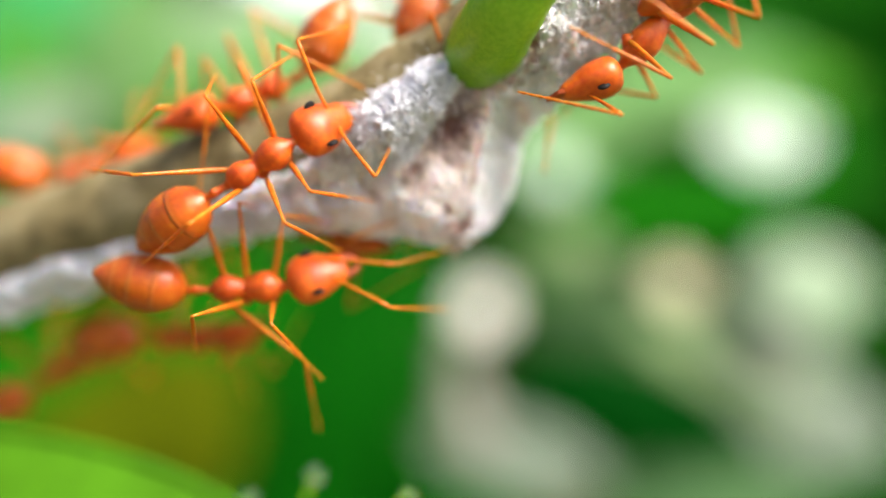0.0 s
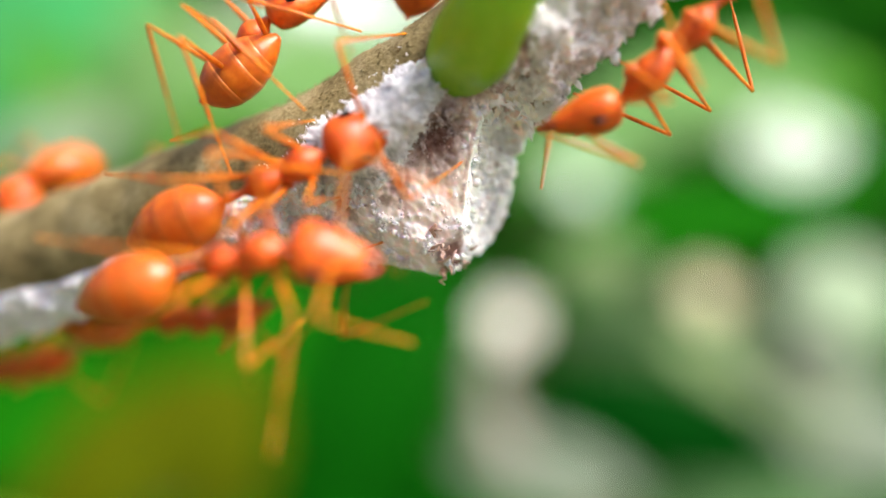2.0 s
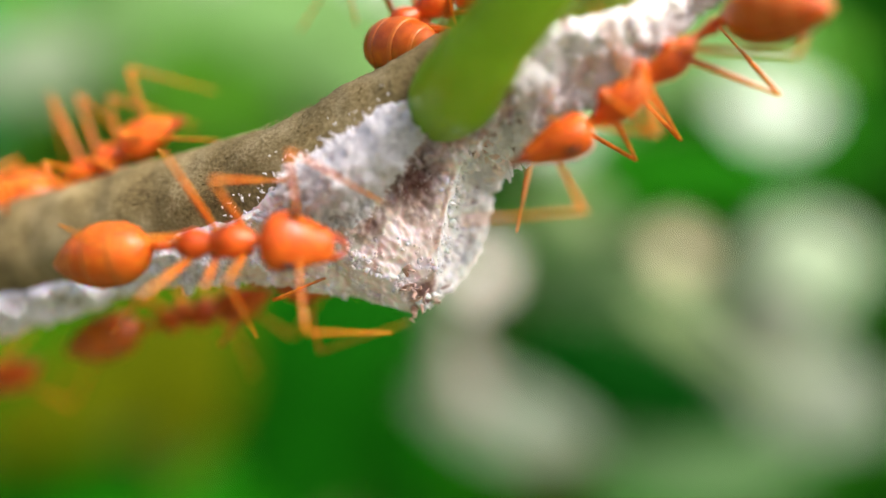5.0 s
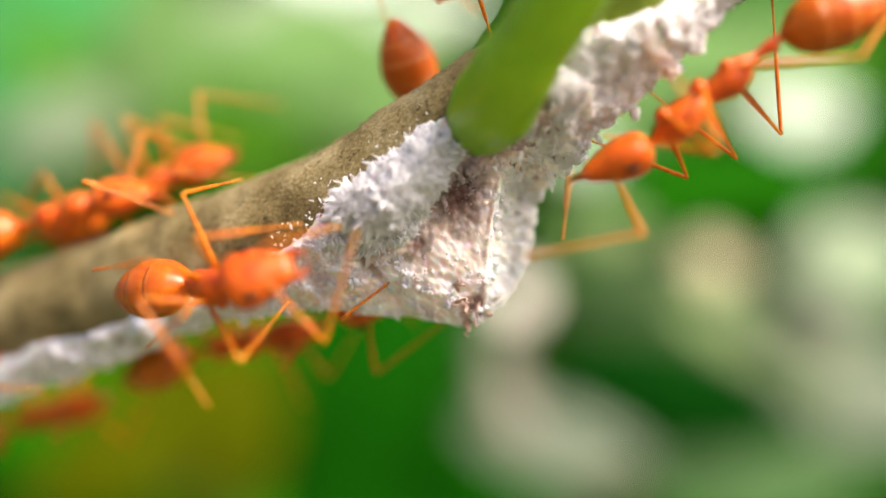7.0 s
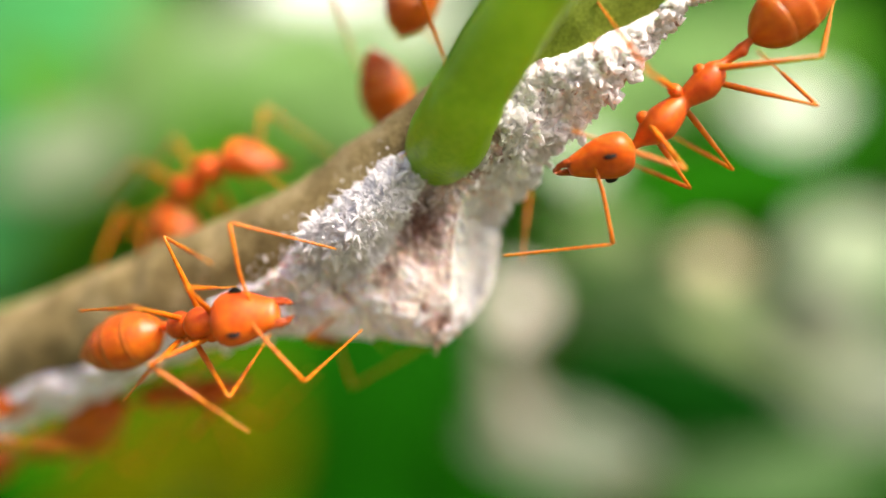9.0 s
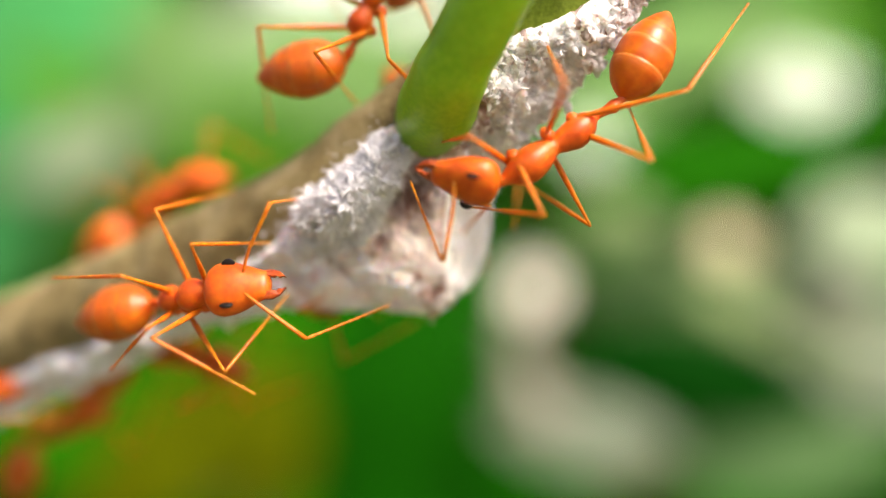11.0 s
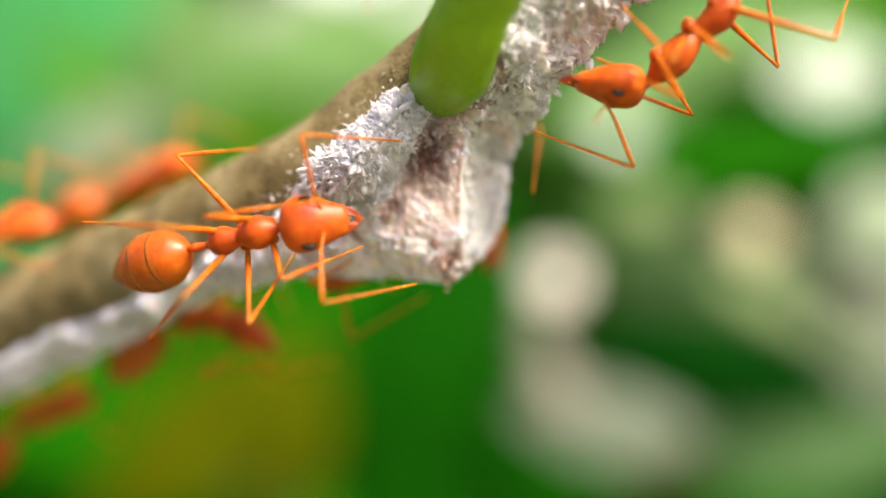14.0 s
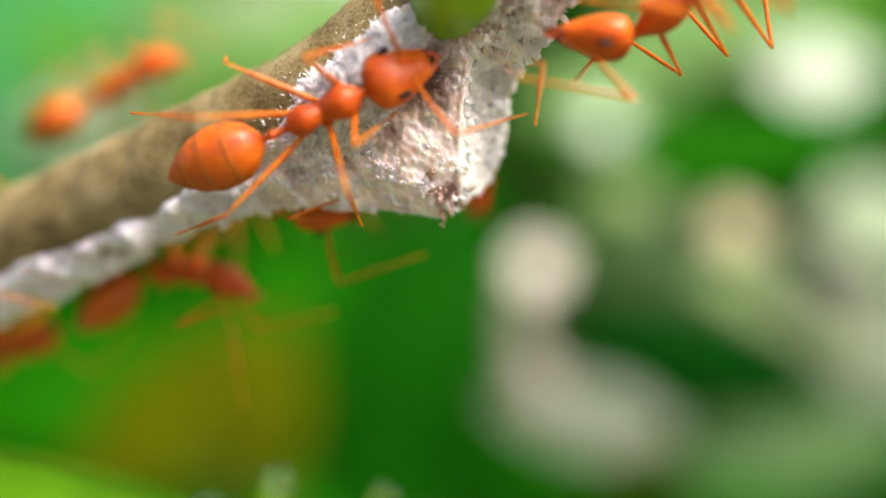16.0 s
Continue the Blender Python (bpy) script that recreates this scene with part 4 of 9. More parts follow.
# ---- movement ----
def motions():
    scout = Ant("glossy orange weaver ant climbing the front of the twig")
    scout.step(0, (-6.59, -2.70, 0.61), (-4.95, -2.60, 1.77), (-8.65, -2.20, -0.87), up=(0, -1, 0.05), legs={"hl": ((-9.95, -4.18, -0.09), (-12.42, -0.68, 0.28)), "hr": ((-8.22, -5.22, -1.51), (-10.22, -1.61, -2.71))})
    scout.step(0.5, (-5.94, -2.70, 0.92), (-3.94, -2.60, 1.85), (-8.31, -2.20, -0.63), up=(0, -1, 0.05), legs={"fl": ((-6.03, -4.35, 2.38), (-4.94, -1.29, 3.37)), "hr": ((-7.14, -5.57, -0.74), (-8.07, -1.90, -2.78)), "ml": ((-7.24, -4.70, 1.85), (-9.24, -1.88, 2.85))}, feel={"r": ((-4.48, -4.08, 0.12), (-2.70, -1.58, -0.31))})
    scout.step(1, (-4.95, -2.70, 1.15), (-2.93, -2.60, 2.19), (-8.07, -2.20, -0.44), up=(0, -1, 0.05), legs={"fl": ((-5.30, -4.41, 1.96), (-4.35, -1.24, 2.75)), "ml": ((-6.87, -4.26, 2.17), (-9.10, -1.44, 2.38)), "hl": ((-7.51, -5.02, 0.72), (-9.98, -1.52, 1.10)), "hr": ((-6.35, -5.39, -0.88), (-8.16, -1.54, -1.52)), "mr": ((-5.69, -4.79, -0.68), (-6.28, -1.31, -1.36)), "fr": ((-4.13, -4.62, 0.07), (-3.24, -1.43, 0.82))})
    scout.step(1.5, (-5.04, -2.70, 1.01), (-2.91, -2.60, 2.03), (-8.03, -2.20, -0.45), up=(0, -1, 0.05), legs={"fl": ((-5.46, -4.36, 1.88), (-4.50, -1.20, 2.69)), "ml": ((-7.06, -4.12, 2.12), (-8.87, -1.02, 1.93)), "hl": ((-7.48, -5.10, 0.57), (-10.07, -1.68, 0.90)), "hr": ((-6.57, -5.44, -0.79), (-7.72, -1.45, -1.92)), "mr": ((-5.56, -4.91, -0.75), (-6.27, -1.47, -1.50)), "fr": ((-4.13, -4.72, 0.13), (-3.40, -1.46, 0.76))}, feel={"r": ((-3.26, -4.55, 0.48), (-4.52, -1.77, -0.06))})
    scout.step(2, (-4.87, -2.70, 1.01), (-2.88, -2.60, 2.07), (-7.94, -2.20, -0.51), up=(0, -1, 0.05), legs={"fl": ((-5.22, -4.40, 1.91), (-4.22, -1.26, 2.75)), "ml": ((-6.49, -4.58, 1.75), (-8.39, -1.52, 1.88)), "hl": ((-7.50, -4.96, 0.44), (-10.16, -1.61, 0.84)), "hr": ((-6.04, -5.46, -0.98), (-7.88, -1.59, -1.37)), "mr": ((-5.32, -5.07, -0.43), (-6.13, -1.59, -0.80)), "fr": ((-4.07, -4.65, -0.01), (-3.45, -1.34, 0.49))})
    scout.step(2.5, (-4.91, -2.70, 1.38), (-2.90, -2.60, 2.40), (-7.91, -2.20, -0.33), up=(0, -1, 0.05), legs={"fl": ((-5.29, -4.37, 2.38), (-4.71, -1.10, 3.11)), "ml": ((-7.10, -3.90, 2.55), (-9.07, -0.88, 2.61)), "hl": ((-7.31, -5.11, 0.80), (-10.19, -1.96, 1.33)), "hr": ((-6.46, -4.83, -1.40), (-7.92, -0.87, -2.20)), "mr": ((-5.07, -5.11, -0.09), (-5.69, -1.59, -0.51)), "fr": ((-4.04, -4.51, 0.13), (-3.63, -1.14, 0.24))})
    scout.step(3, (-5.50, -2.70, 1.19), (-3.20, -2.60, 1.27), (-7.86, -2.20, 0.18), up=(0, -1, 0.05), legs={"hr": ((-7.37, -4.68, -1.51), (-9.07, -0.78, -2.05)), "mr": ((-5.95, -4.87, -0.74), (-7.08, -1.76, -2.14)), "hl": ((-7.02, -5.47, 1.14), (-10.13, -2.56, 1.68))})
    scout.step(3.5, (-5.17, -2.70, 0.68), (-2.96, -2.60, 0.60), (-7.74, -2.20, -0.00), up=(0, -1, 0.05), legs={"hr": ((-7.58, -4.95, -1.19), (-9.69, -1.23, -1.62)), "mr": ((-6.53, -4.69, -0.99), (-8.44, -1.74, -1.77)), "fr": ((-4.72, -4.74, -0.45), (-5.71, -1.49, -0.65)), "hl": ((-7.39, -5.19, 1.18), (-10.14, -1.91, 1.57))})
    scout.step(4, (-5.44, -2.70, 0.60), (-3.26, -2.60, 0.43), (-8.22, -2.20, 0.25), up=(0, -1, 0.05), legs={"hl": ((-7.47, -5.28, 1.14), (-10.20, -1.97, 1.43)), "hr": ((-6.83, -5.65, -0.61), (-8.71, -2.07, -2.09)), "mr": ((-5.26, -5.25, -0.51), (-5.98, -1.93, -1.70)), "fr": ((-4.76, -4.84, -0.35), (-5.72, -1.82, -1.59)), "ml": ((-5.79, -4.83, 1.86), (-7.32, -1.57, 2.01)), "fl": ((-4.98, -4.42, 1.73), (-4.30, -1.09, 1.79))})
    scout.step(4.2, (-5.39, -2.70, 0.52), (-3.52, -2.60, 0.46), (-8.17, -2.20, 0.09), up=(0, -1, 0.05), legs={"hl": ((-7.44, -5.26, 1.12), (-10.14, -1.92, 1.25)), "hr": ((-6.78, -5.68, -0.61), (-8.55, -2.09, -2.18)), "mr": ((-5.20, -5.27, -0.48), (-5.86, -1.95, -1.71)), "fr": ((-4.58, -4.90, -0.01), (-5.50, -1.91, -1.36)), "ml": ((-6.14, -4.40, 2.38), (-7.55, -1.10, 2.02)), "fl": ((-5.01, -4.43, 1.62), (-4.25, -1.12, 1.69))})
    scout.step(6.3, (-7.29, -2.70, -0.41), (-6.04, -3.60, 0.14), (-10.10, -1.60, -0.95), up=(0, -1, 0.45), legs={"ml": ((-8.74, -2.95, 2.02), (-7.23, 0.26, 2.60)), "hl": ((-8.71, -5.18, -0.30), (-11.36, -1.80, -0.33)), "hr": ((-7.89, -5.53, -1.34), (-9.53, -1.74, -2.52)), "mr": ((-6.52, -4.53, -2.70), (-4.98, -1.97, -0.69))})
    scout.step(6.5, (-7.34, -2.70, -0.17), (-6.14, -3.60, 0.22), (-10.24, -1.60, -0.65), up=(0, -1, 0.45), legs={"ml": ((-8.74, -3.06, 2.25), (-7.33, 0.18, 2.95)), "hl": ((-8.89, -5.13, -0.25), (-11.66, -1.85, 0.02)), "hr": ((-7.97, -5.46, -1.46), (-9.83, -1.70, -2.42)), "mr": ((-6.69, -4.16, -2.83), (-5.22, -1.63, -0.74))})
    scout.step(7, (-7.66, -2.60, -0.40), (-7.21, -3.70, -0.54), (-9.75, -0.20, -0.60), up=(0, -1, 0.45), face=(-5.21, -4.10, 0.27), legs={"ml": ((-8.49, -2.65, 2.25), (-7.34, 0.71, 2.83)), "hl": ((-8.80, -4.89, 0.29), (-11.26, -1.38, -0.05)), "hr": ((-7.82, -5.28, -1.09), (-9.62, -1.56, -2.26)), "mr": ((-6.42, -4.54, -2.29), (-5.57, -1.36, -0.84)), "fl": ((-7.63, -4.70, 0.86), (-5.02, -2.59, 1.41))}, feel={"r": ((-4.21, -4.44, -1.81), (-3.34, -4.51, 1.61)), "l": ((-5.42, -6.37, 0.81), (-3.99, -3.67, 1.32))}, jaw=8)
    scout.step(7.5, (-7.54, -2.60, -0.33), (-6.96, -3.70, -0.32), (-10.51, -0.60, -1.11), up=(0, -1, 0.45), face=(-4.89, -4.10, 0.39), legs={"ml": ((-7.60, -4.11, 1.84), (-4.46, -2.38, 1.54)), "hl": ((-8.51, -4.94, 0.28), (-11.24, -1.63, -0.00)), "hr": ((-7.79, -5.30, -0.96), (-9.59, -1.69, -2.44)), "mr": ((-6.13, -4.56, -2.10), (-5.80, -1.10, -1.16)), "fl": ((-7.18, -4.85, 0.99), (-4.15, -3.51, 1.79))}, feel={"r": ((-4.03, -4.45, -1.65), (-3.20, -4.24, 1.80))}, jaw=8)
    scout.step(8, (-7.58, -2.60, -0.35), (-6.91, -3.70, -0.35), (-10.61, -0.60, -1.09), up=(0, -1, 0.45), face=(-4.89, -4.10, 0.56), legs={"ml": ((-7.72, -3.69, 2.13), (-7.36, -0.13, 2.52)), "hl": ((-8.31, -5.00, 0.26), (-11.26, -1.89, -0.10)), "hr": ((-7.76, -5.30, -1.11), (-9.57, -1.71, -2.64)), "mr": ((-6.12, -4.38, -2.31), (-5.58, -0.98, -1.25)), "fl": ((-6.51, -4.76, 1.10), (-5.11, -1.67, 1.36))}, feel={"r": ((-3.47, -4.22, -0.72), (-1.93, -2.34, 1.20))}, jaw=8)
    scout.step(8.5, (-7.59, -2.60, -0.28), (-6.93, -3.70, -0.33), (-10.63, -0.60, -1.25), up=(0, -1, 0.45), face=(-4.82, -4.10, 0.45), legs={"ml": ((-8.22, -4.03, 1.81), (-7.87, -0.47, 2.26)), "hl": ((-8.63, -4.97, 0.06), (-11.32, -1.61, 0.02)), "hr": ((-7.81, -5.26, -1.34), (-9.76, -1.66, -2.65)), "mr": ((-6.19, -4.17, -2.52), (-5.62, -0.86, -1.23)), "fl": ((-6.71, -4.74, 1.24), (-5.55, -1.55, 1.11))}, feel={"r": ((-3.56, -4.21, -0.98), (-3.06, -2.79, 1.73))}, jaw=8)
    scout.step(9, (-7.59, -2.60, -0.57), (-6.94, -3.70, -0.68), (-10.61, -0.60, -1.30), up=(0, -1, 0.45), face=(-4.73, -4.10, -0.15), legs={"ml": ((-8.26, -3.07, 2.06), (-7.48, 0.33, 1.19)), "hl": ((-8.60, -4.94, 0.07), (-11.28, -1.58, -0.11)), "hr": ((-7.92, -5.29, -1.39), (-9.92, -1.79, -2.90)), "mr": ((-6.20, -4.39, -2.56), (-5.44, -1.24, -0.98)), "fl": ((-7.21, -4.88, 0.58), (-6.41, -1.58, 0.47))}, feel={"r": ((-4.07, -4.36, -2.15), (-2.57, -1.94, -0.91))}, jaw=8)
    scout.step(9.2, (-7.90, -2.60, -0.60), (-7.26, -3.70, -0.72), (-10.89, -0.60, -1.30), up=(0, -1, 0.45), face=(-5.06, -4.10, -0.20), legs={"ml": ((-8.44, -3.57, 1.84), (-7.65, -0.12, 1.19)), "hl": ((-8.93, -4.93, 0.02), (-11.57, -1.54, -0.11)), "hr": ((-8.27, -5.28, -1.44), (-10.24, -1.76, -2.92)), "mr": ((-6.55, -4.39, -2.61), (-5.73, -1.27, -0.99)), "fl": ((-7.54, -4.89, 0.53), (-6.69, -1.60, 0.45))}, feel={"r": ((-4.73, -4.45, -2.44), (-1.20, -4.47, -2.37))}, jaw=8)
    scout.step(11.3, (-7.82, -2.60, -0.48), (-6.96, -3.70, -0.49), (-11.90, -0.20, -1.26), up=(0, -1, 0.45), face=(-4.61, -4.10, -0.10), legs={"ml": ((-8.58, -2.67, 2.24), (-6.67, 0.29, 2.99)), "hl": ((-8.98, -4.92, 0.28), (-12.12, -1.99, 0.33)), "hr": ((-8.22, -5.33, -1.22), (-10.43, -1.94, -2.66)), "mr": ((-6.34, -4.09, -2.70), (-4.65, -1.81, -0.49)), "fl": ((-6.96, -4.60, 1.11), (-4.36, -2.44, 1.50))}, feel={"r": ((-3.74, -4.11, -1.49), (-1.81, -1.75, -0.91)), "l": ((-4.60, -4.52, 2.13), (-4.36, -1.45, 2.47))}, jaw=8)
    scout.step(11.5, (-8.03, -2.60, -0.30), (-7.25, -3.70, -0.41), (-11.84, -0.20, -1.23), up=(0, -1, 0.45), face=(-5.01, -4.10, 0.31), legs={"ml": ((-8.67, -2.69, 2.44), (-7.21, 0.54, 3.07)), "hl": ((-9.11, -4.95, 0.33), (-12.15, -1.91, 0.37)), "hr": ((-8.30, -5.27, -1.33), (-10.47, -1.79, -2.64)), "mr": ((-6.35, -3.84, -2.56), (-5.48, -0.80, -0.83)), "fl": ((-6.70, -4.76, 0.98), (-3.38, -4.04, 0.85))}, feel={"r": ((-3.84, -4.11, -0.90), (-2.13, -1.53, -1.08))}, jaw=8)
    scout.step(12, (-8.24, -2.60, -0.43), (-7.36, -3.70, -0.43), (-11.96, -0.20, -1.31), up=(0, -1, 0.45), face=(-4.93, -4.10, 0.11), legs={"ml": ((-8.78, -2.62, 2.38), (-7.04, 0.48, 2.98)), "hl": ((-9.26, -4.94, 0.38), (-12.35, -1.94, 0.37)), "hr": ((-8.45, -5.31, -1.32), (-10.67, -1.90, -2.70)), "mr": ((-6.53, -3.91, -2.62), (-5.70, -0.84, -0.93)), "fl": ((-7.38, -4.62, 1.18), (-5.82, -1.60, 1.08))}, feel={"r": ((-4.10, -4.07, -1.26), (-2.76, -1.28, -1.16)), "l": ((-5.94, -4.12, 2.61), (-3.54, -4.30, 5.34))}, jaw=8)
    scout.step(12.5, (-8.22, -2.60, -0.55), (-7.46, -3.70, -0.51), (-12.15, -0.20, -1.53), up=(0, -1, 0.45), face=(-4.95, -4.10, -0.39), legs={"ml": ((-8.70, -2.64, 2.27), (-7.69, 0.74, 3.01)), "hl": ((-9.05, -4.98, 0.19), (-12.19, -2.03, 0.27)), "hr": ((-8.39, -5.29, -1.52), (-10.57, -1.80, -2.77)), "mr": ((-6.64, -4.48, -2.24), (-6.01, -1.07, -1.27)), "fl": ((-7.44, -4.60, 1.13), (-4.37, -3.34, 1.87))}, feel={"r": ((-4.49, -5.84, -0.50), (-3.90, -2.91, 0.34)), "l": ((-5.54, -6.20, 0.47), (-5.20, -3.78, 2.37))}, jaw=8)
    scout.step(13, (-7.97, -2.60, -0.36), (-7.29, -3.70, -0.28), (-11.95, -0.20, -1.13), up=(0, -1, 0.45), face=(-5.01, -4.10, 0.51), legs={"ml": ((-8.65, -2.71, 2.38), (-7.66, 0.68, 3.05)), "hl": ((-9.18, -4.86, 0.45), (-12.40, -2.01, 0.54)), "hr": ((-8.68, -5.25, -1.47), (-10.84, -1.72, -2.62)), "mr": ((-6.21, -4.24, -2.17), (-5.05, -1.33, -0.39)), "fl": ((-7.80, -4.54, 1.26), (-5.77, -1.82, 1.06))}, feel={"r": ((-3.86, -4.08, -0.87), (-1.81, -3.32, 1.33)), "l": ((-5.70, -5.28, -1.32), (-4.65, -2.66, -0.03))}, jaw=8)
    scout.step(13.5, (-7.52, -2.60, -0.24), (-6.70, -3.70, -0.20), (-11.00, -0.60, -1.19), up=(0, -1, 0.45), face=(-4.94, -4.10, 0.77), legs={"ml": ((-8.58, -2.81, 2.34), (-7.67, 0.65, 2.81)), "hl": ((-9.11, -4.79, 0.37), (-12.26, -1.86, 0.52)), "hr": ((-8.27, -5.25, -1.46), (-10.43, -1.76, -2.74)), "mr": ((-6.25, -4.17, -2.56), (-5.89, -0.75, -1.49)), "fl": ((-6.79, -4.54, 1.49), (-6.23, -1.19, 1.35)), "fr": ((-5.19, -4.46, -1.31), (-4.35, -1.30, -0.38))}, feel={"l": ((-5.06, -6.15, 1.58), (-5.49, -3.49, 3.11))}, jaw=8)
    scout.step(14, (-6.15, -2.90, 0.16), (-3.91, -3.40, 0.43), (-9.76, -1.40, -0.65), up=(0, -1, 0.05), legs={"ml": ((-7.82, -3.15, 2.47), (-6.08, -0.05, 3.02)), "hl": ((-7.72, -5.46, 0.46), (-11.00, -2.72, 0.81)), "hr": ((-7.32, -5.60, -1.50), (-9.33, -2.02, -2.80)), "mr": ((-5.78, -4.48, -2.45), (-4.89, -1.62, -0.44)), "fl": ((-6.81, -4.50, 0.70), (-3.30, -4.09, 1.10)), "fr": ((-4.70, -4.93, -1.19), (-2.74, -2.29, -0.32))}, jaw=-14)
    scout.step(14.5, (-5.28, -2.70, 0.49), (-3.26, -2.60, 1.08), (-8.65, -2.20, -0.52), up=(0, -1, 0.05), legs={"ml": ((-7.37, -3.03, 2.50), (-6.16, 0.29, 3.21)), "hl": ((-7.50, -5.24, 0.61), (-10.34, -2.04, 1.06)), "hr": ((-6.78, -5.42, -1.41), (-8.62, -1.71, -2.58)), "mr": ((-5.27, -4.32, -2.12), (-4.99, -1.12, -0.49)), "fl": ((-4.93, -4.35, 1.93), (-2.54, -2.23, 3.10)), "fr": ((-3.46, -4.42, -0.67), (-2.12, -1.46, 0.33))}, feel={"r": ((-1.67, -4.96, 0.90), (-1.92, -2.29, -0.65)), "l": ((-2.04, -4.67, 0.86), (-2.30, -1.92, -0.54))}, jaw=-14)
    scout.step(15, (-4.52, -2.70, 0.62), (-2.35, -2.60, 1.45), (-8.07, -2.20, -0.56), up=(0, -1, 0.05), legs={"ml": ((-6.86, -2.97, 2.35), (-6.18, 0.35, 3.55)), "hl": ((-7.01, -5.09, 0.63), (-9.81, -1.85, 1.04)), "hr": ((-6.10, -5.40, -1.27), (-7.95, -1.78, -2.68)), "mr": ((-3.42, -3.99, -1.98), (-2.84, -0.51, -1.27)), "fl": ((-4.16, -4.41, 1.98), (-1.71, -2.40, 3.22)), "fr": ((-2.47, -4.37, -0.33), (-1.21, -1.72, 1.40))}, feel={"r": ((-0.90, -4.99, 1.26), (-1.00, -2.35, -0.36)), "l": ((-1.26, -4.72, 1.30), (-1.42, -2.03, -0.22))}, jaw=-14)
    scout.step(15.5, (-4.44, -2.70, 0.74), (-2.48, -2.60, 1.66), (-7.94, -2.20, -0.51), up=(0, -1, 0.05), legs={"ml": ((-6.78, -3.06, 2.44), (-6.25, 0.42, 3.20)), "hl": ((-6.85, -5.14, 0.59), (-9.76, -2.04, 1.18)), "hr": ((-5.80, -5.43, -1.23), (-7.61, -1.78, -2.60)), "mr": ((-3.32, -3.80, -1.97), (-2.83, -0.29, -1.37)), "fl": ((-4.19, -4.39, 2.15), (-2.06, -1.93, 3.15)), "fr": ((-2.55, -4.43, -0.24), (-0.44, -2.66, 1.75))}, jaw=-14)
    scout.step(16, (-3.54, -2.70, 1.42), (-1.38, -2.60, 2.43), (-7.27, -2.20, -0.07), up=(0, -1, 0.05), legs={"ml": ((-6.14, -3.05, 2.68), (-6.93, 0.35, 3.53)), "hl": ((-6.68, -4.55, 1.04), (-9.45, -1.31, 1.61)), "hr": ((-6.36, -3.06, -1.55), (-8.68, 0.54, -2.00)), "mr": ((-2.80, -4.34, -1.05), (-2.71, -0.83, -1.84)), "fl": ((-3.86, -4.31, 2.57), (-1.71, -1.93, 3.69)), "fr": ((-2.61, -4.56, 0.17), (-1.60, -1.57, 1.44))}, jaw=-14)
    scout.go()
    sentry = Ant("bright orange weaver ant clinging to the edge of the wax crust", stretch=LONG)
    sentry.step(0, (5.33, -3.80, 5.52), (3.61, -3.40, 3.87), (6.54, -4.20, 7.26), up=(0.5, -0.1, -0.8), face=(2.59, -3.40, 3.19), feel={"l": ((3.61, -0.83, 3.90), (3.44, 2.23, 3.42))})
    sentry.step(0.5, (5.34, -3.79, 5.31), (3.48, -3.40, 3.57), (7.90, -4.20, 6.98), up=(0.5, -0.1, -0.8), face=(2.56, -3.40, 2.84), legs={"fr": ((5.57, -5.29, 3.28), (4.62, -2.19, 4.30))}, feel={"r": ((4.88, -5.24, 2.45), (1.74, -4.71, 2.51)), "l": ((3.85, -0.94, 3.84), (3.74, 2.12, 3.33))})
    sentry.step(1, (6.12, -3.78, 5.30), (4.08, -3.40, 3.59), (8.84, -4.20, 7.32), up=(0.5, -0.1, -0.8), face=(2.69, -3.40, 2.92), legs={"fr": ((5.96, -5.61, 3.31), (4.62, -2.51, 3.68)), "mr": ((5.78, -5.94, 3.32), (4.72, -4.42, 6.40))}, feel={"r": ((4.48, -5.79, 2.53), (6.51, -3.63, 3.42)), "l": ((4.76, -1.14, 4.09), (4.71, 1.93, 3.63))})
    sentry.step(1.5, (6.15, -3.79, 5.13), (4.07, -3.40, 3.47), (8.85, -4.20, 7.01), up=(0.5, -0.1, -0.8), face=(2.99, -3.40, 3.03), legs={"fr": ((6.41, -5.62, 3.52), (5.44, -2.41, 4.10)), "mr": ((5.97, -6.29, 3.46), (4.73, -4.27, 6.17))}, feel={"r": ((4.17, -5.28, 1.39), (2.90, -2.87, 2.86)), "l": ((2.79, -2.91, 1.06), (2.03, 0.09, 1.25))})
    sentry.step(2, (5.46, -3.79, 4.61), (3.54, -3.40, 2.88), (7.52, -4.20, 6.99), up=(0.5, -0.1, -0.8), face=(2.08, -3.40, 2.34), legs={"fr": ((5.12, -5.95, 2.85), (3.43, -3.04, 3.33)), "mr": ((5.71, -6.35, 3.04), (5.08, -4.28, 5.92))}, feel={"r": ((4.39, -5.37, 1.39), (2.15, -3.45, 2.34)), "l": ((4.02, -1.12, 3.46), (3.87, 1.95, 3.06))})
    sentry.step(2.5, (5.22, -3.79, 4.68), (3.43, -3.40, 2.96), (6.60, -4.20, 6.64), up=(0.5, -0.1, -0.8), face=(2.02, -3.40, 2.29), legs={"fr": ((5.26, -5.88, 3.02), (4.06, -2.75, 3.56)), "mr": ((5.75, -6.33, 3.15), (5.42, -3.78, 5.66))}, feel={"r": ((4.41, -5.49, 2.41), (4.18, -2.40, 2.45)), "l": ((3.74, -1.04, 3.44), (3.56, 2.02, 3.04))})
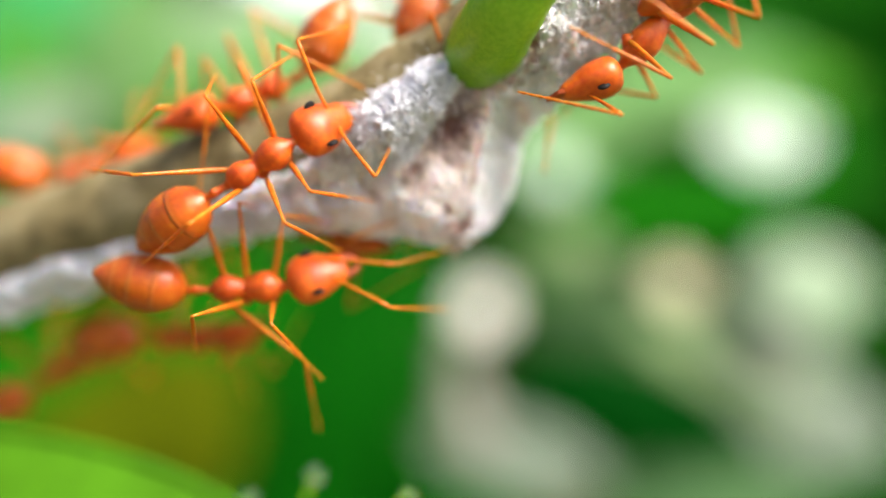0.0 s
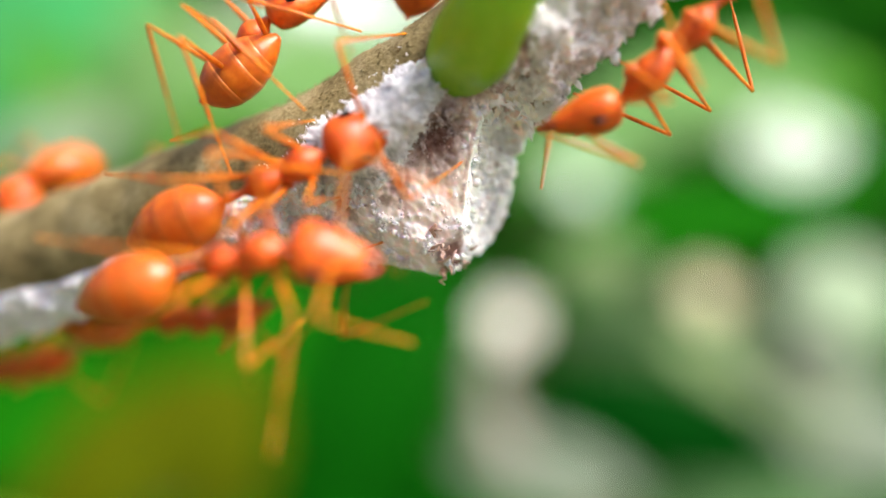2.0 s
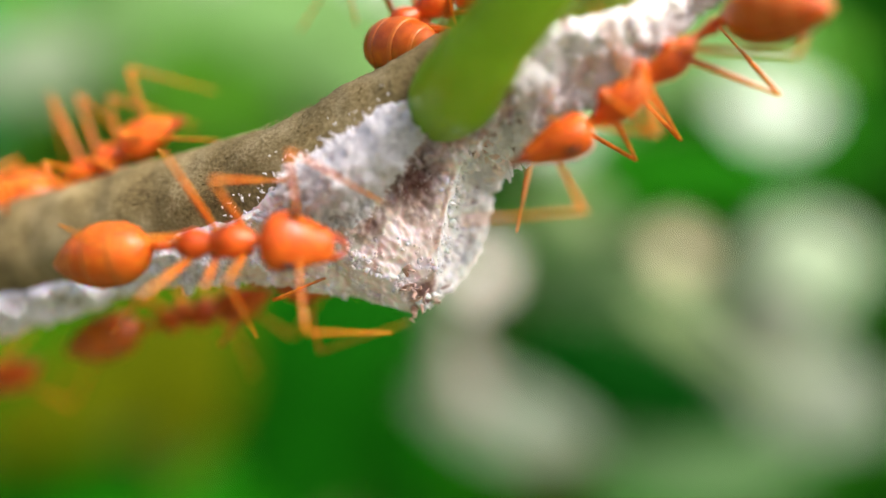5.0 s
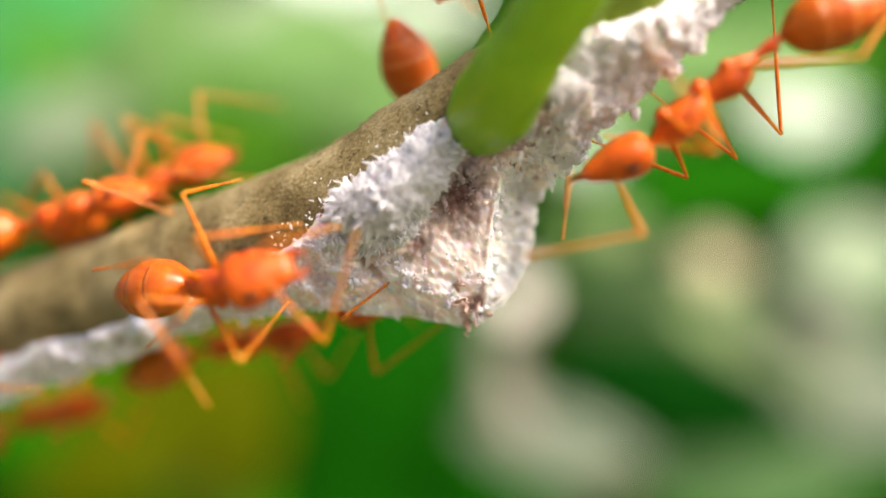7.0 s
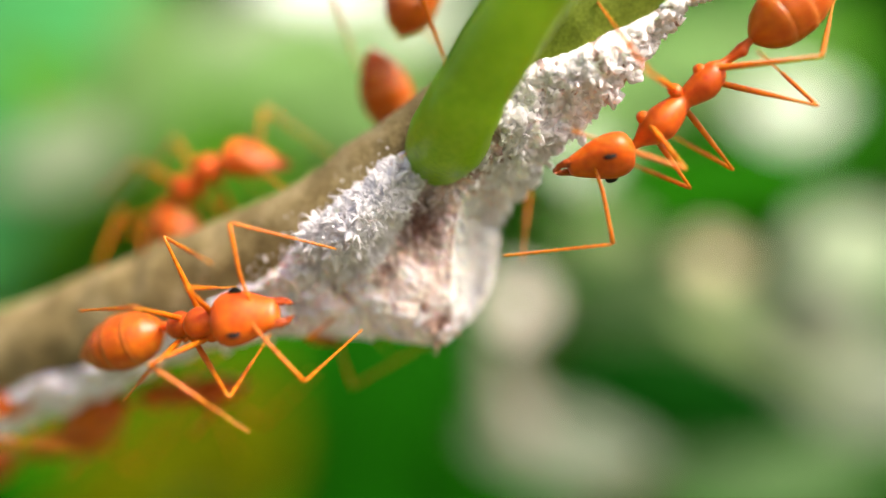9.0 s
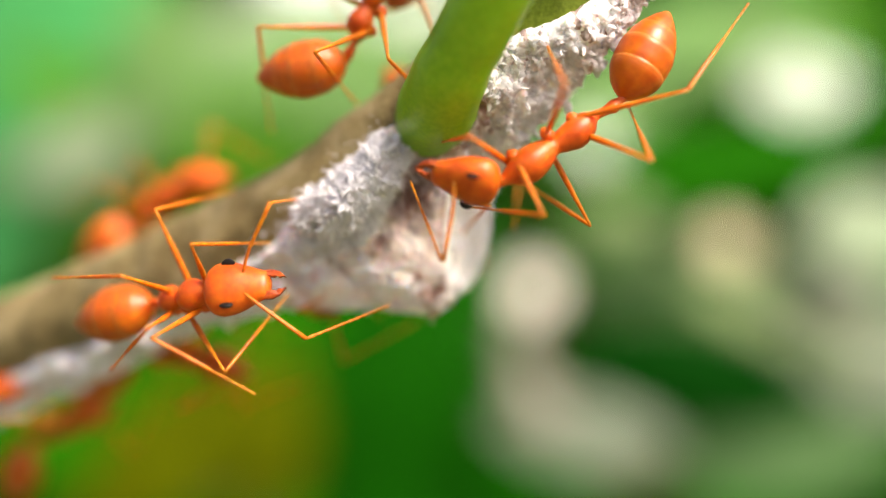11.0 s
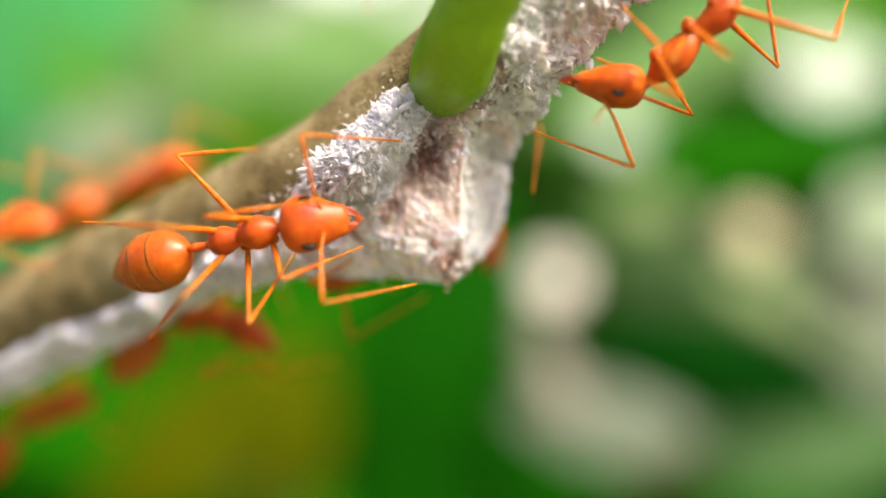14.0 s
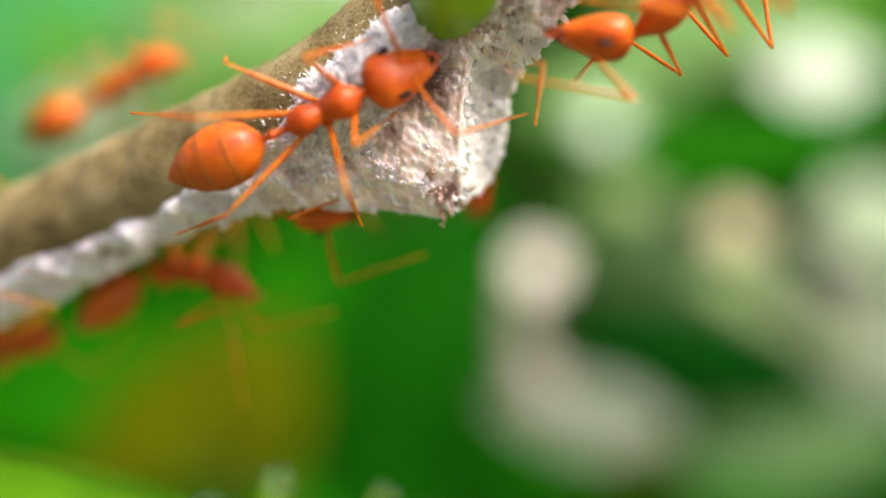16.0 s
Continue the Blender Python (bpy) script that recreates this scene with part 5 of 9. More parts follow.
    sentry.step(3, (5.07, -3.79, 4.75), (3.21, -3.40, 2.97), (6.70, -4.20, 6.80), up=(0.5, -0.1, -0.8), face=(1.95, -3.40, 2.30), legs={"fr": ((4.99, -5.88, 3.02), (2.84, -3.27, 3.28)), "mr": ((5.48, -6.27, 3.11), (4.92, -3.76, 5.63))}, feel={"r": ((3.67, -5.78, 2.05), (2.94, -2.82, 2.66)), "l": ((3.69, -1.09, 3.50), (3.53, 1.97, 3.04))})
    sentry.step(3.5, (4.84, -3.79, 4.95), (3.01, -3.40, 3.05), (6.58, -4.20, 7.00), up=(0.5, -0.1, -0.8), face=(1.76, -3.40, 2.49), legs={"fr": ((4.96, -5.90, 3.41), (3.55, -2.82, 3.70)), "mr": ((5.34, -6.32, 3.40), (4.83, -3.82, 5.94))}, feel={"r": ((4.49, -5.18, 2.35), (2.21, -3.08, 2.28)), "l": ((3.56, -1.18, 3.76), (3.47, 1.88, 3.27))})
    sentry.step(4, (5.31, -3.78, 5.25), (3.39, -3.40, 3.31), (7.97, -4.20, 7.41), up=(0.5, -0.1, -0.8), face=(2.19, -3.40, 2.82), legs={"fr": ((5.39, -5.85, 3.68), (2.81, -3.67, 4.05)), "mr": ((5.25, -6.42, 3.73), (2.71, -6.63, 6.64)), "hr": ((8.88, -5.69, 6.39), (10.99, -3.03, 9.02)), "hl": ((8.92, -4.93, 5.99), (8.95, -0.75, 7.00))}, feel={"r": ((3.76, -5.68, 1.94), (0.25, -5.45, 1.68)), "l": ((4.07, -1.18, 4.00), (3.97, 1.84, 3.30))})
    sentry.step(4.2, (5.11, -3.78, 5.51), (3.28, -3.40, 3.54), (7.72, -4.20, 7.50), up=(0.5, -0.1, -0.8), face=(2.02, -3.40, 2.80), legs={"fr": ((5.21, -5.75, 3.81), (2.64, -3.57, 4.19)), "mr": ((5.10, -6.27, 3.83), (2.47, -6.51, 6.75)), "hr": ((8.70, -5.64, 6.61), (10.53, -2.74, 9.21)), "hl": ((8.72, -4.86, 6.10), (8.68, -0.69, 7.18))}, feel={"r": ((3.57, -5.59, 1.90), (0.31, -5.38, 1.50)), "l": ((3.79, -1.09, 4.16), (3.66, 1.92, 3.45))})
    sentry.step(6.3, (5.59, -3.79, 4.73), (3.75, -3.40, 3.02), (7.32, -4.20, 6.53), up=(0.5, -0.1, -0.8), face=(2.08, -3.40, 2.43), legs={"fr": ((5.71, -5.97, 3.48), (3.13, -3.83, 4.02)), "mr": ((5.40, -6.50, 3.30), (4.14, -4.63, 6.11))}, feel={"r": ((3.81, -5.50, 1.22), (0.27, -5.02, 0.24)), "l": ((4.28, -1.16, 3.57), (4.38, 1.91, 3.18))})
    sentry.step(6.5, (5.80, -3.79, 4.47), (3.96, -3.40, 2.92), (7.24, -4.20, 6.00), up=(0.5, -0.1, -0.8), face=(2.44, -3.40, 2.33), legs={"fr": ((6.12, -5.85, 3.34), (3.22, -4.15, 3.87)), "mr": ((5.81, -6.79, 3.55), (5.28, -4.04, 5.80))}, feel={"r": ((4.03, -5.46, 1.06), (0.29, -4.90, 0.10)), "l": ((4.40, -1.10, 3.32), (4.50, 1.99, 3.05))})
    sentry.step(7, (5.81, -3.78, 4.91), (3.80, -3.40, 3.05), (8.82, -4.20, 7.05), up=(0.5, -0.1, -0.8), face=(2.32, -3.40, 2.55), legs={"fr": ((5.73, -5.84, 3.25), (3.27, -3.61, 3.94)), "mr": ((5.61, -6.36, 3.33), (3.10, -6.66, 6.68)), "hr": ((9.40, -5.76, 5.86), (11.74, -3.26, 8.45))}, feel={"r": ((3.87, -5.45, 1.22), (0.34, -5.14, 0.50)), "l": ((4.49, -1.24, 3.83), (4.43, 1.80, 3.21))})
    sentry.step(7.5, (5.68, -3.79, 4.98), (3.70, -3.40, 3.18), (8.38, -4.20, 7.56), up=(0.5, -0.1, -0.8), face=(2.56, -3.40, 2.84), legs={"fr": ((5.53, -5.94, 3.34), (3.16, -3.61, 4.06)), "mr": ((5.40, -6.36, 3.41), (2.95, -6.51, 6.66)), "hr": ((9.34, -5.48, 5.71), (10.01, -4.03, 9.71)), "hl": ((9.26, -4.75, 5.29), (8.84, -0.59, 6.27))}, feel={"r": ((3.83, -5.54, 1.47), (0.55, -5.45, 0.87)), "l": ((4.14, -0.95, 3.48), (3.82, 2.00, 2.55))})
    sentry.step(8, (7.58, -3.77, 5.80), (5.23, -3.40, 4.32), (10.62, -4.20, 8.37), up=(0.42, -0.42, -0.75), face=(3.72, -3.40, 4.48), legs={"mr": ((8.22, -6.40, 5.75), (6.40, -5.56, 8.74)), "fr": ((7.13, -5.75, 4.91), (6.64, -2.41, 4.57)), "hr": ((11.20, -5.16, 6.51), (12.29, -2.14, 9.36)), "hl": ((10.81, -5.37, 5.04), (10.24, -1.86, 7.46))}, feel={"r": ((5.44, -4.08, 2.18), (3.19, -2.84, 3.93)), "l": ((4.15, -4.41, 5.93), (3.06, -1.70, 6.95))})
    sentry.step(8.5, (7.39, -3.77, 5.64), (5.07, -3.40, 4.04), (10.71, -4.20, 8.11), up=(0.42, -0.42, -0.75), face=(3.55, -3.40, 3.94), legs={"mr": ((8.29, -6.32, 5.65), (6.83, -3.81, 7.78)), "fr": ((6.94, -5.22, 3.85), (3.85, -4.33, 4.97)), "hr": ((11.00, -5.22, 6.51), (12.66, -2.00, 8.83)), "hl": ((11.21, -4.58, 5.15), (10.62, -1.12, 7.64))}, feel={"r": ((5.89, -4.15, 2.11), (2.56, -3.85, 3.05)), "l": ((5.95, -1.71, 4.57), (5.79, 1.33, 3.98))})
    sentry.step(9, (6.95, -3.77, 5.54), (4.77, -3.40, 3.74), (10.13, -4.20, 8.12), up=(0.42, -0.42, -0.75), face=(3.34, -3.40, 3.61), legs={"fr": ((6.66, -5.10, 3.62), (2.63, -4.82, 5.08)), "mr": ((5.50, -6.27, 6.03), (4.54, -3.95, 8.61)), "hr": ((10.51, -5.21, 6.60), (12.28, -2.32, 9.25)), "hl": ((10.78, -4.63, 5.28), (10.20, -1.07, 7.63))}, feel={"r": ((4.80, -4.04, 1.49), (1.34, -3.79, 1.24)), "l": ((5.45, -1.71, 4.50), (5.26, 1.32, 3.87))})
    sentry.step(9.2, (6.05, -3.78, 4.83), (3.80, -3.40, 3.20), (9.19, -4.20, 7.09), up=(0.42, -0.42, -0.75), face=(2.37, -3.40, 3.07), legs={"fr": ((5.70, -5.15, 3.01), (1.98, -4.87, 4.39)), "mr": ((4.57, -6.25, 5.36), (3.68, -3.89, 7.92)), "hr": ((9.67, -5.19, 5.84), (11.35, -2.28, 8.53)), "hl": ((9.92, -4.62, 4.55), (9.23, -1.08, 6.89))}, feel={"r": ((3.88, -4.08, 0.94), (3.60, -1.31, 2.31)), "l": ((4.49, -1.60, 3.69), (4.25, 1.42, 3.02))})
    sentry.step(11.3, (3.39, -4.60, 3.27), (0.97, -5.00, 2.54), (6.48, -3.80, 5.95), up=(0.42, -0.42, -0.75), face=(-0.54, -5.00, 2.94), legs={"fl": ((1.17, -5.81, 3.87), (0.26, -2.57, 4.34)), "fr": ((2.86, -5.99, 1.31), (1.69, -2.87, 2.03)), "mr": ((3.69, -7.15, 4.53), (4.03, -3.84, 5.90)), "hr": ((7.16, -5.41, 4.66), (10.05, -3.65, 7.32)), "hl": ((5.59, -6.78, 2.40), (5.45, -2.84, 4.12))}, feel={"r": ((0.05, -5.47, 0.54), (-0.84, -3.57, 2.83)), "l": ((1.50, -3.13, 1.89), (0.85, -0.19, 1.14))})
    sentry.step(11.5, (3.64, -4.60, 3.32), (1.16, -5.00, 2.55), (6.93, -3.80, 5.79), up=(0.42, -0.42, -0.75), face=(-0.26, -5.00, 2.95), legs={"fl": ((1.21, -5.64, 3.90), (0.16, -2.47, 4.55)), "fr": ((3.59, -5.66, 1.41), (2.03, -2.77, 2.29)), "mr": ((3.96, -7.26, 4.03), (4.04, -3.97, 5.50)), "hr": ((7.43, -5.46, 4.65), (10.42, -3.34, 6.89)), "hl": ((5.66, -6.84, 2.35), (5.13, -2.98, 4.17))}, feel={"r": ((1.07, -5.46, 0.50), (-0.71, -3.91, 2.51)), "l": ((1.81, -3.15, 2.01), (1.21, -0.18, 1.32))})
    sentry.step(12, (3.31, -4.60, 3.29), (0.85, -5.00, 2.50), (6.55, -3.80, 5.82), up=(0.42, -0.42, -0.75), face=(-0.52, -5.00, 2.74), legs={"fl": ((1.28, -6.00, 3.86), (0.23, -2.83, 4.50)), "fr": ((3.35, -5.68, 1.45), (1.77, -2.81, 2.35)), "mr": ((3.94, -7.01, 4.75), (4.16, -4.22, 7.03)), "hr": ((7.08, -5.45, 4.72), (10.08, -3.94, 7.40)), "hl": ((5.46, -6.85, 2.49), (5.03, -2.86, 4.04))}, feel={"r": ((1.81, -5.56, 0.81), (0.45, -3.00, 1.90)), "l": ((1.47, -3.12, 1.92), (0.83, -0.18, 1.17))})
    sentry.step(12.5, (5.77, -3.78, 4.31), (3.61, -3.40, 2.60), (8.09, -4.20, 6.88), up=(0.42, -0.42, -0.75), face=(2.28, -3.40, 2.66), legs={"fl": ((3.21, -4.50, 3.88), (0.01, -3.45, 4.34)), "fr": ((6.20, -4.65, 2.49), (5.85, -1.44, 3.57)), "hr": ((9.31, -5.09, 5.23), (12.04, -2.49, 7.30)), "mr": ((6.65, -5.73, 3.09), (6.21, -2.59, 4.79)), "ml": ((4.63, -5.24, 5.99), (3.64, -2.03, 7.28))}, feel={"r": ((5.38, -4.34, 2.00), (4.17, -1.49, 1.86)), "l": ((4.13, -1.61, 3.27), (3.72, 1.40, 2.65))})
    sentry.step(13, (6.99, -3.78, 4.92), (5.06, -3.40, 3.10), (8.53, -4.20, 7.79), up=(0.42, -0.42, -0.75), face=(3.59, -3.40, 3.35), legs={"fl": ((4.39, -4.05, 4.60), (3.34, -0.84, 4.93)), "fr": ((7.31, -5.23, 3.37), (7.26, -1.92, 4.17)), "hr": ((10.33, -5.06, 5.53), (12.88, -1.99, 7.12)), "mr": ((7.44, -6.01, 3.82), (7.30, -2.77, 5.40)), "ml": ((5.31, -5.41, 5.33), (4.59, -2.30, 7.00))}, feel={"r": ((3.88, -4.69, 1.17), (3.18, -2.55, 3.29)), "l": ((6.97, -4.05, 2.73), (6.31, -1.03, 2.66))})
    sentry.step(13.5, (7.41, -3.79, 5.44), (5.44, -3.40, 4.08), (8.63, -4.20, 7.75), up=(0.5, -0.1, -0.8), face=(4.21, -3.40, 4.29), legs={"fr": ((6.04, -5.69, 3.27), (4.73, -2.98, 4.86)), "hr": ((10.88, -5.34, 5.27), (12.38, -1.75, 7.11)), "mr": ((8.02, -6.61, 4.36), (7.72, -3.20, 5.48)), "ml": ((5.60, -5.52, 4.65), (4.83, -2.76, 6.84))}, feel={"r": ((4.25, -3.39, 1.53), (3.57, -2.56, 4.44)), "l": ((5.90, -0.96, 4.42), (5.67, 2.09, 3.92))})
    sentry.step(14, (7.04, -3.79, 5.09), (4.97, -3.40, 3.98), (8.67, -4.20, 7.12), up=(0.5, -0.1, -0.8), face=(3.75, -3.40, 4.04), legs={"fr": ((6.25, -5.77, 3.09), (4.43, -3.42, 4.73)), "hr": ((10.59, -5.24, 4.60), (12.26, -1.72, 6.44)), "mr": ((7.31, -6.67, 3.98), (7.40, -3.28, 5.17)), "ml": ((5.99, -5.83, 4.13), (5.03, -3.25, 6.44))}, feel={"r": ((5.24, -3.59, 1.45), (2.62, -2.62, 2.80)), "l": ((5.28, -0.88, 4.01), (4.96, 2.16, 3.51))})
    sentry.step(14.5, (6.83, -3.80, 4.89), (4.65, -3.40, 3.98), (8.39, -4.20, 6.24), up=(0.5, -0.1, -0.8), face=(3.44, -3.40, 3.95), legs={"fr": ((5.98, -6.02, 3.41), (5.37, -3.39, 5.48)), "mr": ((5.79, -5.75, 2.95), (3.37, -3.17, 3.59))}, feel={"r": ((4.92, -3.54, 1.44), (3.06, -2.08, 3.46)), "l": ((4.96, -0.89, 3.83), (4.64, 2.17, 3.41))})
    sentry.step(15, (6.68, -3.80, 5.22), (4.61, -3.40, 3.99), (8.30, -4.20, 6.58), up=(0.5, -0.1, -0.8), face=(3.23, -3.40, 3.57), legs={"fr": ((6.50, -5.48, 3.20), (5.90, -2.27, 4.15)), "mr": ((6.15, -6.31, 3.60), (5.52, -3.62, 5.91))}, feel={"r": ((4.96, -3.60, 1.27), (3.02, -2.46, 3.41)), "l": ((4.89, -0.91, 4.02), (4.64, 2.16, 3.60))})
    sentry.step(15.5, (6.49, -3.80, 4.75), (4.36, -3.40, 3.64), (8.11, -4.20, 5.80), up=(0.5, -0.1, -0.8), face=(3.08, -3.40, 3.13), legs={"fr": ((6.47, -5.60, 3.09), (5.66, -2.49, 4.19)), "mr": ((6.80, -6.40, 3.22), (7.24, -3.38, 5.13))}, feel={"r": ((4.95, -4.85, 1.42), (3.03, -3.16, 3.17)), "l": ((4.68, -0.91, 3.55), (4.41, 2.16, 3.19))})
    sentry.step(16, (6.43, -3.80, 4.25), (4.41, -3.40, 3.44), (7.47, -4.20, 5.33), up=(0.5, -0.1, -0.8), face=(2.93, -3.40, 3.23), legs={"fr": ((6.30, -5.97, 3.23), (3.44, -4.30, 4.02))}, feel={"r": ((4.69, -4.87, 1.40), (1.28, -4.75, 2.03)), "l": ((4.42, -0.85, 3.13), (4.14, 2.22, 2.75))})
    sentry.go()
    hanger = Ant("orange weaver ant that hangs below the twig and climbs over it")
    hanger.step(0, (-6.90, -1.20, -3.25), (-4.40, -1.20, -2.84), (-10.24, -1.00, -3.25), up=(0, -1, 0.4), face=(-3.62, -1.20, -2.25), legs={"hr": ((-4.92, -1.81, -5.44), (-4.51, 1.49, -8.17)), "mr": ((-8.21, -3.49, -4.12), (-8.64, -0.19, -5.49))}, feel={"r": ((-2.37, -2.50, -3.59), (-0.44, -0.07, -3.63)), "l": ((-2.27, -1.52, -2.24), (0.05, 0.38, -1.45))})
    hanger.step(0.5, (-8.30, -1.40, -3.24), (-6.08, -1.60, -3.22), (-11.79, -1.00, -3.42), up=(0, -1, 0.4), face=(-4.99, -1.60, -2.20), legs={"mr": ((-8.15, -4.00, -3.96), (-8.85, -0.68, -5.18)), "hl": ((-8.92, -3.96, -1.73), (-11.22, -0.37, -2.32))}, feel={"r": ((-4.20, -2.16, -4.44), (0.04, -2.82, -6.06))})
    hanger.step(1, (-6.69, -1.60, -4.19), (-4.36, -1.80, -4.94), (-10.07, -1.20, -3.90), up=(0.3, -0.6, 0.7), face=(-2.94, -1.80, -4.56), legs={"hl": ((-8.99, -3.78, -2.98), (-12.03, -0.77, -2.52)), "ml": ((-8.27, -1.40, -1.88), (-7.19, -0.30, 1.37)), "fl": ((-6.07, -3.34, -3.46), (-5.39, -1.69, -0.57)), "fr": ((-3.95, -1.59, -3.84), (-2.75, 0.34, -1.31))}, feel={"l": ((-2.00, -2.11, -4.92), (0.20, 0.08, -4.93)), "r": ((-3.88, -3.47, -6.34), (-3.07, -1.30, -8.40))})
    hanger.step(1.5, (-5.63, -1.60, -5.37), (-3.25, -1.80, -6.68), (-9.49, -1.20, -4.42), up=(0.3, -0.6, 0.7), face=(-1.58, -1.80, -6.89), legs={"hl": ((-8.93, -1.71, -3.23), (-12.18, -1.77, -0.43)), "ml": ((-7.10, -1.33, -2.98), (-7.14, -1.65, 1.10)), "fl": ((-5.03, -1.12, -3.40), (-4.60, 0.45, -0.41)), "fr": ((-3.04, -1.55, -5.03), (0.05, -0.34, -4.30)), "hr": ((-7.82, -4.54, -4.85), (-10.78, -1.47, -5.42))}, feel={"l": ((-1.81, -3.66, -6.19), (0.39, -1.47, -6.28)), "r": ((-2.99, -4.41, -6.84), (-2.06, -1.86, -8.34))})
    hanger.step(2, (-5.60, -4.60, -1.43), (-3.83, -5.00, -1.22), (-9.08, -3.60, -2.54), up=(0, -1, 0.4), legs={"hl": ((-7.69, -7.03, -1.46), (-11.04, -4.35, -1.15)), "mr": ((-5.14, -6.05, -4.10), (-4.12, -2.77, -3.03)), "hr": ((-6.88, -7.43, -2.67), (-8.89, -3.78, -3.72)), "fr": ((-4.02, -6.47, -2.84), (-4.35, -7.39, -6.94))})
    hanger.step(2.5, (-9.42, -4.00, -1.62), (-7.59, -4.60, -0.59), (-12.58, -3.00, -2.37), up=(0, -1, 0.4), legs={"fl": ((-9.27, -4.25, 1.04), (-11.68, -3.63, 3.36)), "mr": ((-8.30, -5.24, -4.24), (-6.99, -1.96, -3.56)), "hr": ((-9.40, -6.89, -2.58), (-11.72, -3.53, -3.94)), "ml": ((-9.65, -6.35, -1.17), (-11.84, -3.55, -0.58))})
    hanger.step(3, (-7.49, -4.80, 0.36), (-5.71, -5.20, 1.65), (-10.42, -3.60, -1.12), up=(0, -1, 0.4), legs={"hl": ((-9.34, -7.31, 0.05), (-11.96, -3.92, 0.37)), "ml": ((-10.19, -5.34, 0.84), (-9.70, -1.79, 0.60)), "fl": ((-9.05, -5.34, 1.28), (-8.10, -2.07, 1.36)), "hr": ((-8.82, -7.08, -2.08), (-10.86, -3.45, -3.15)), "mr": ((-6.59, -6.90, -1.47), (-7.07, -3.41, -2.22)), "fr": ((-6.95, -6.54, -1.09), (-8.34, -3.57, -1.97))}, feel={"l": ((-5.62, -7.59, 2.88), (-6.12, -5.23, 4.84))})
    hanger.step(3.5, (-5.89, -4.60, 2.17), (-3.74, -5.20, 3.64), (-8.93, -3.60, 0.39), up=(0, -1, 0.4), legs={"hl": ((-8.85, -6.35, 1.58), (-11.14, -3.20, -0.25)), "ml": ((-7.48, -6.27, 3.46), (-6.81, -2.77, 2.93)), "fl": ((-5.31, -6.45, 3.84), (-6.08, -3.67, 5.64)), "hr": ((-7.34, -6.76, -0.37), (-9.17, -3.03, -1.47)), "mr": ((-6.47, -5.92, -0.44), (-8.16, -2.98, -1.64))})
    hanger.step(4, (-3.69, -4.60, 3.94), (-1.62, -5.40, 5.23), (-7.17, -3.60, 2.61), up=(0, -1, 0.4), legs={"hl": ((-7.50, -4.88, 3.90), (-8.84, -0.88, 3.06)), "ml": ((-5.68, -6.05, 4.89), (-4.96, -2.59, 4.20)), "fl": ((-3.01, -6.39, 5.69), (-3.44, -3.34, 7.12)), "hr": ((-5.29, -6.96, 1.83), (-5.16, -2.73, 1.06))})
    hanger.step(4.2, (-3.55, -4.60, 4.89), (-1.43, -5.40, 6.20), (-6.38, -3.60, 3.91), up=(0, -1, 0.4), legs={"hl": ((-7.22, -4.88, 5.68), (-5.21, -2.18, 3.00)), "ml": ((-3.51, -6.91, 5.62), (-4.05, -3.73, 7.20)), "hr": ((-4.56, -7.34, 3.35), (-4.17, -3.09, 2.89))})
    hanger.step(5.2, (0.43, -4.00, 11.18), (1.48, -4.00, 12.76), (-1.16, -4.00, 9.26), up=(0, -1, 0.4))
    hanger.step(6.3, (1.63, -4.00, 12.71), (2.39, -4.00, 14.24), (0.75, -4.00, 10.88), up=(0, -1, 0.4))
    hanger.step(7.5, (5.83, -4.00, 16.60), (6.77, -4.00, 18.05), (4.58, -4.00, 14.97), up=(0, -1, 0.4))
    hanger.step(9.2, (4.85, -4.00, 15.57), (5.88, -4.00, 17.03), (3.49, -4.00, 13.95), up=(0, -1, 0.4))
    hanger.step(11.3, (-2.07, -1.40, 8.16), (-1.06, -1.60, 10.04), (-3.11, -1.00, 6.47), up=(-0.6, -0.6, 0.5), legs={"hr": ((-3.85, -3.79, 5.91), (-2.15, 0.13, 5.39)), "hl": ((-5.62, -1.46, 7.29), (-5.66, 1.41, 4.09)), "mr": ((-1.05, -2.97, 5.57), (0.10, 0.36, 4.83))})
    hanger.step(11.5, (-1.99, -1.40, 8.24), (-0.79, -1.60, 10.11), (-3.11, -1.00, 6.75), up=(-0.6, -0.6, 0.5), legs={"hr": ((-3.81, -3.74, 5.89), (-1.68, -0.04, 5.36)), "hl": ((-5.59, -1.41, 7.39), (-5.85, 2.25, 5.15)), "mr": ((-0.30, -2.73, 5.81), (0.70, 0.70, 5.35))})
    hanger.step(12, (-0.22, -1.40, 9.93), (0.71, -1.60, 11.97), (-0.99, -1.00, 7.82), up=(-0.6, -0.6, 0.5), legs={"hr": ((-3.35, -1.57, 8.40), (-1.19, 0.50, 5.31)), "hl": ((-3.62, -1.45, 8.59), (-1.61, 2.22, 9.59))})
    hanger.step(12.5, (1.06, -1.40, 12.03), (1.85, -1.60, 13.88), (0.07, -1.00, 9.87), up=(-0.6, -0.6, 0.5), legs={"hr": ((-0.61, -0.81, 8.43), (-1.34, 1.77, 5.07))})
    hanger.step(13, (1.79, -1.40, 14.94), (2.57, -1.60, 16.55), (1.00, -1.00, 13.39), up=(-0.6, -0.6, 0.5))
    hanger.go()
    patrol = Ant("orange weaver ant turning about on the upper side of the twig")
    patrol.step(0, (-7.38, 1.00, 3.30), (-8.87, 1.00, 2.61), (-5.43, 1.00, 4.70), up=(-0.4, -0.5, 0.8))
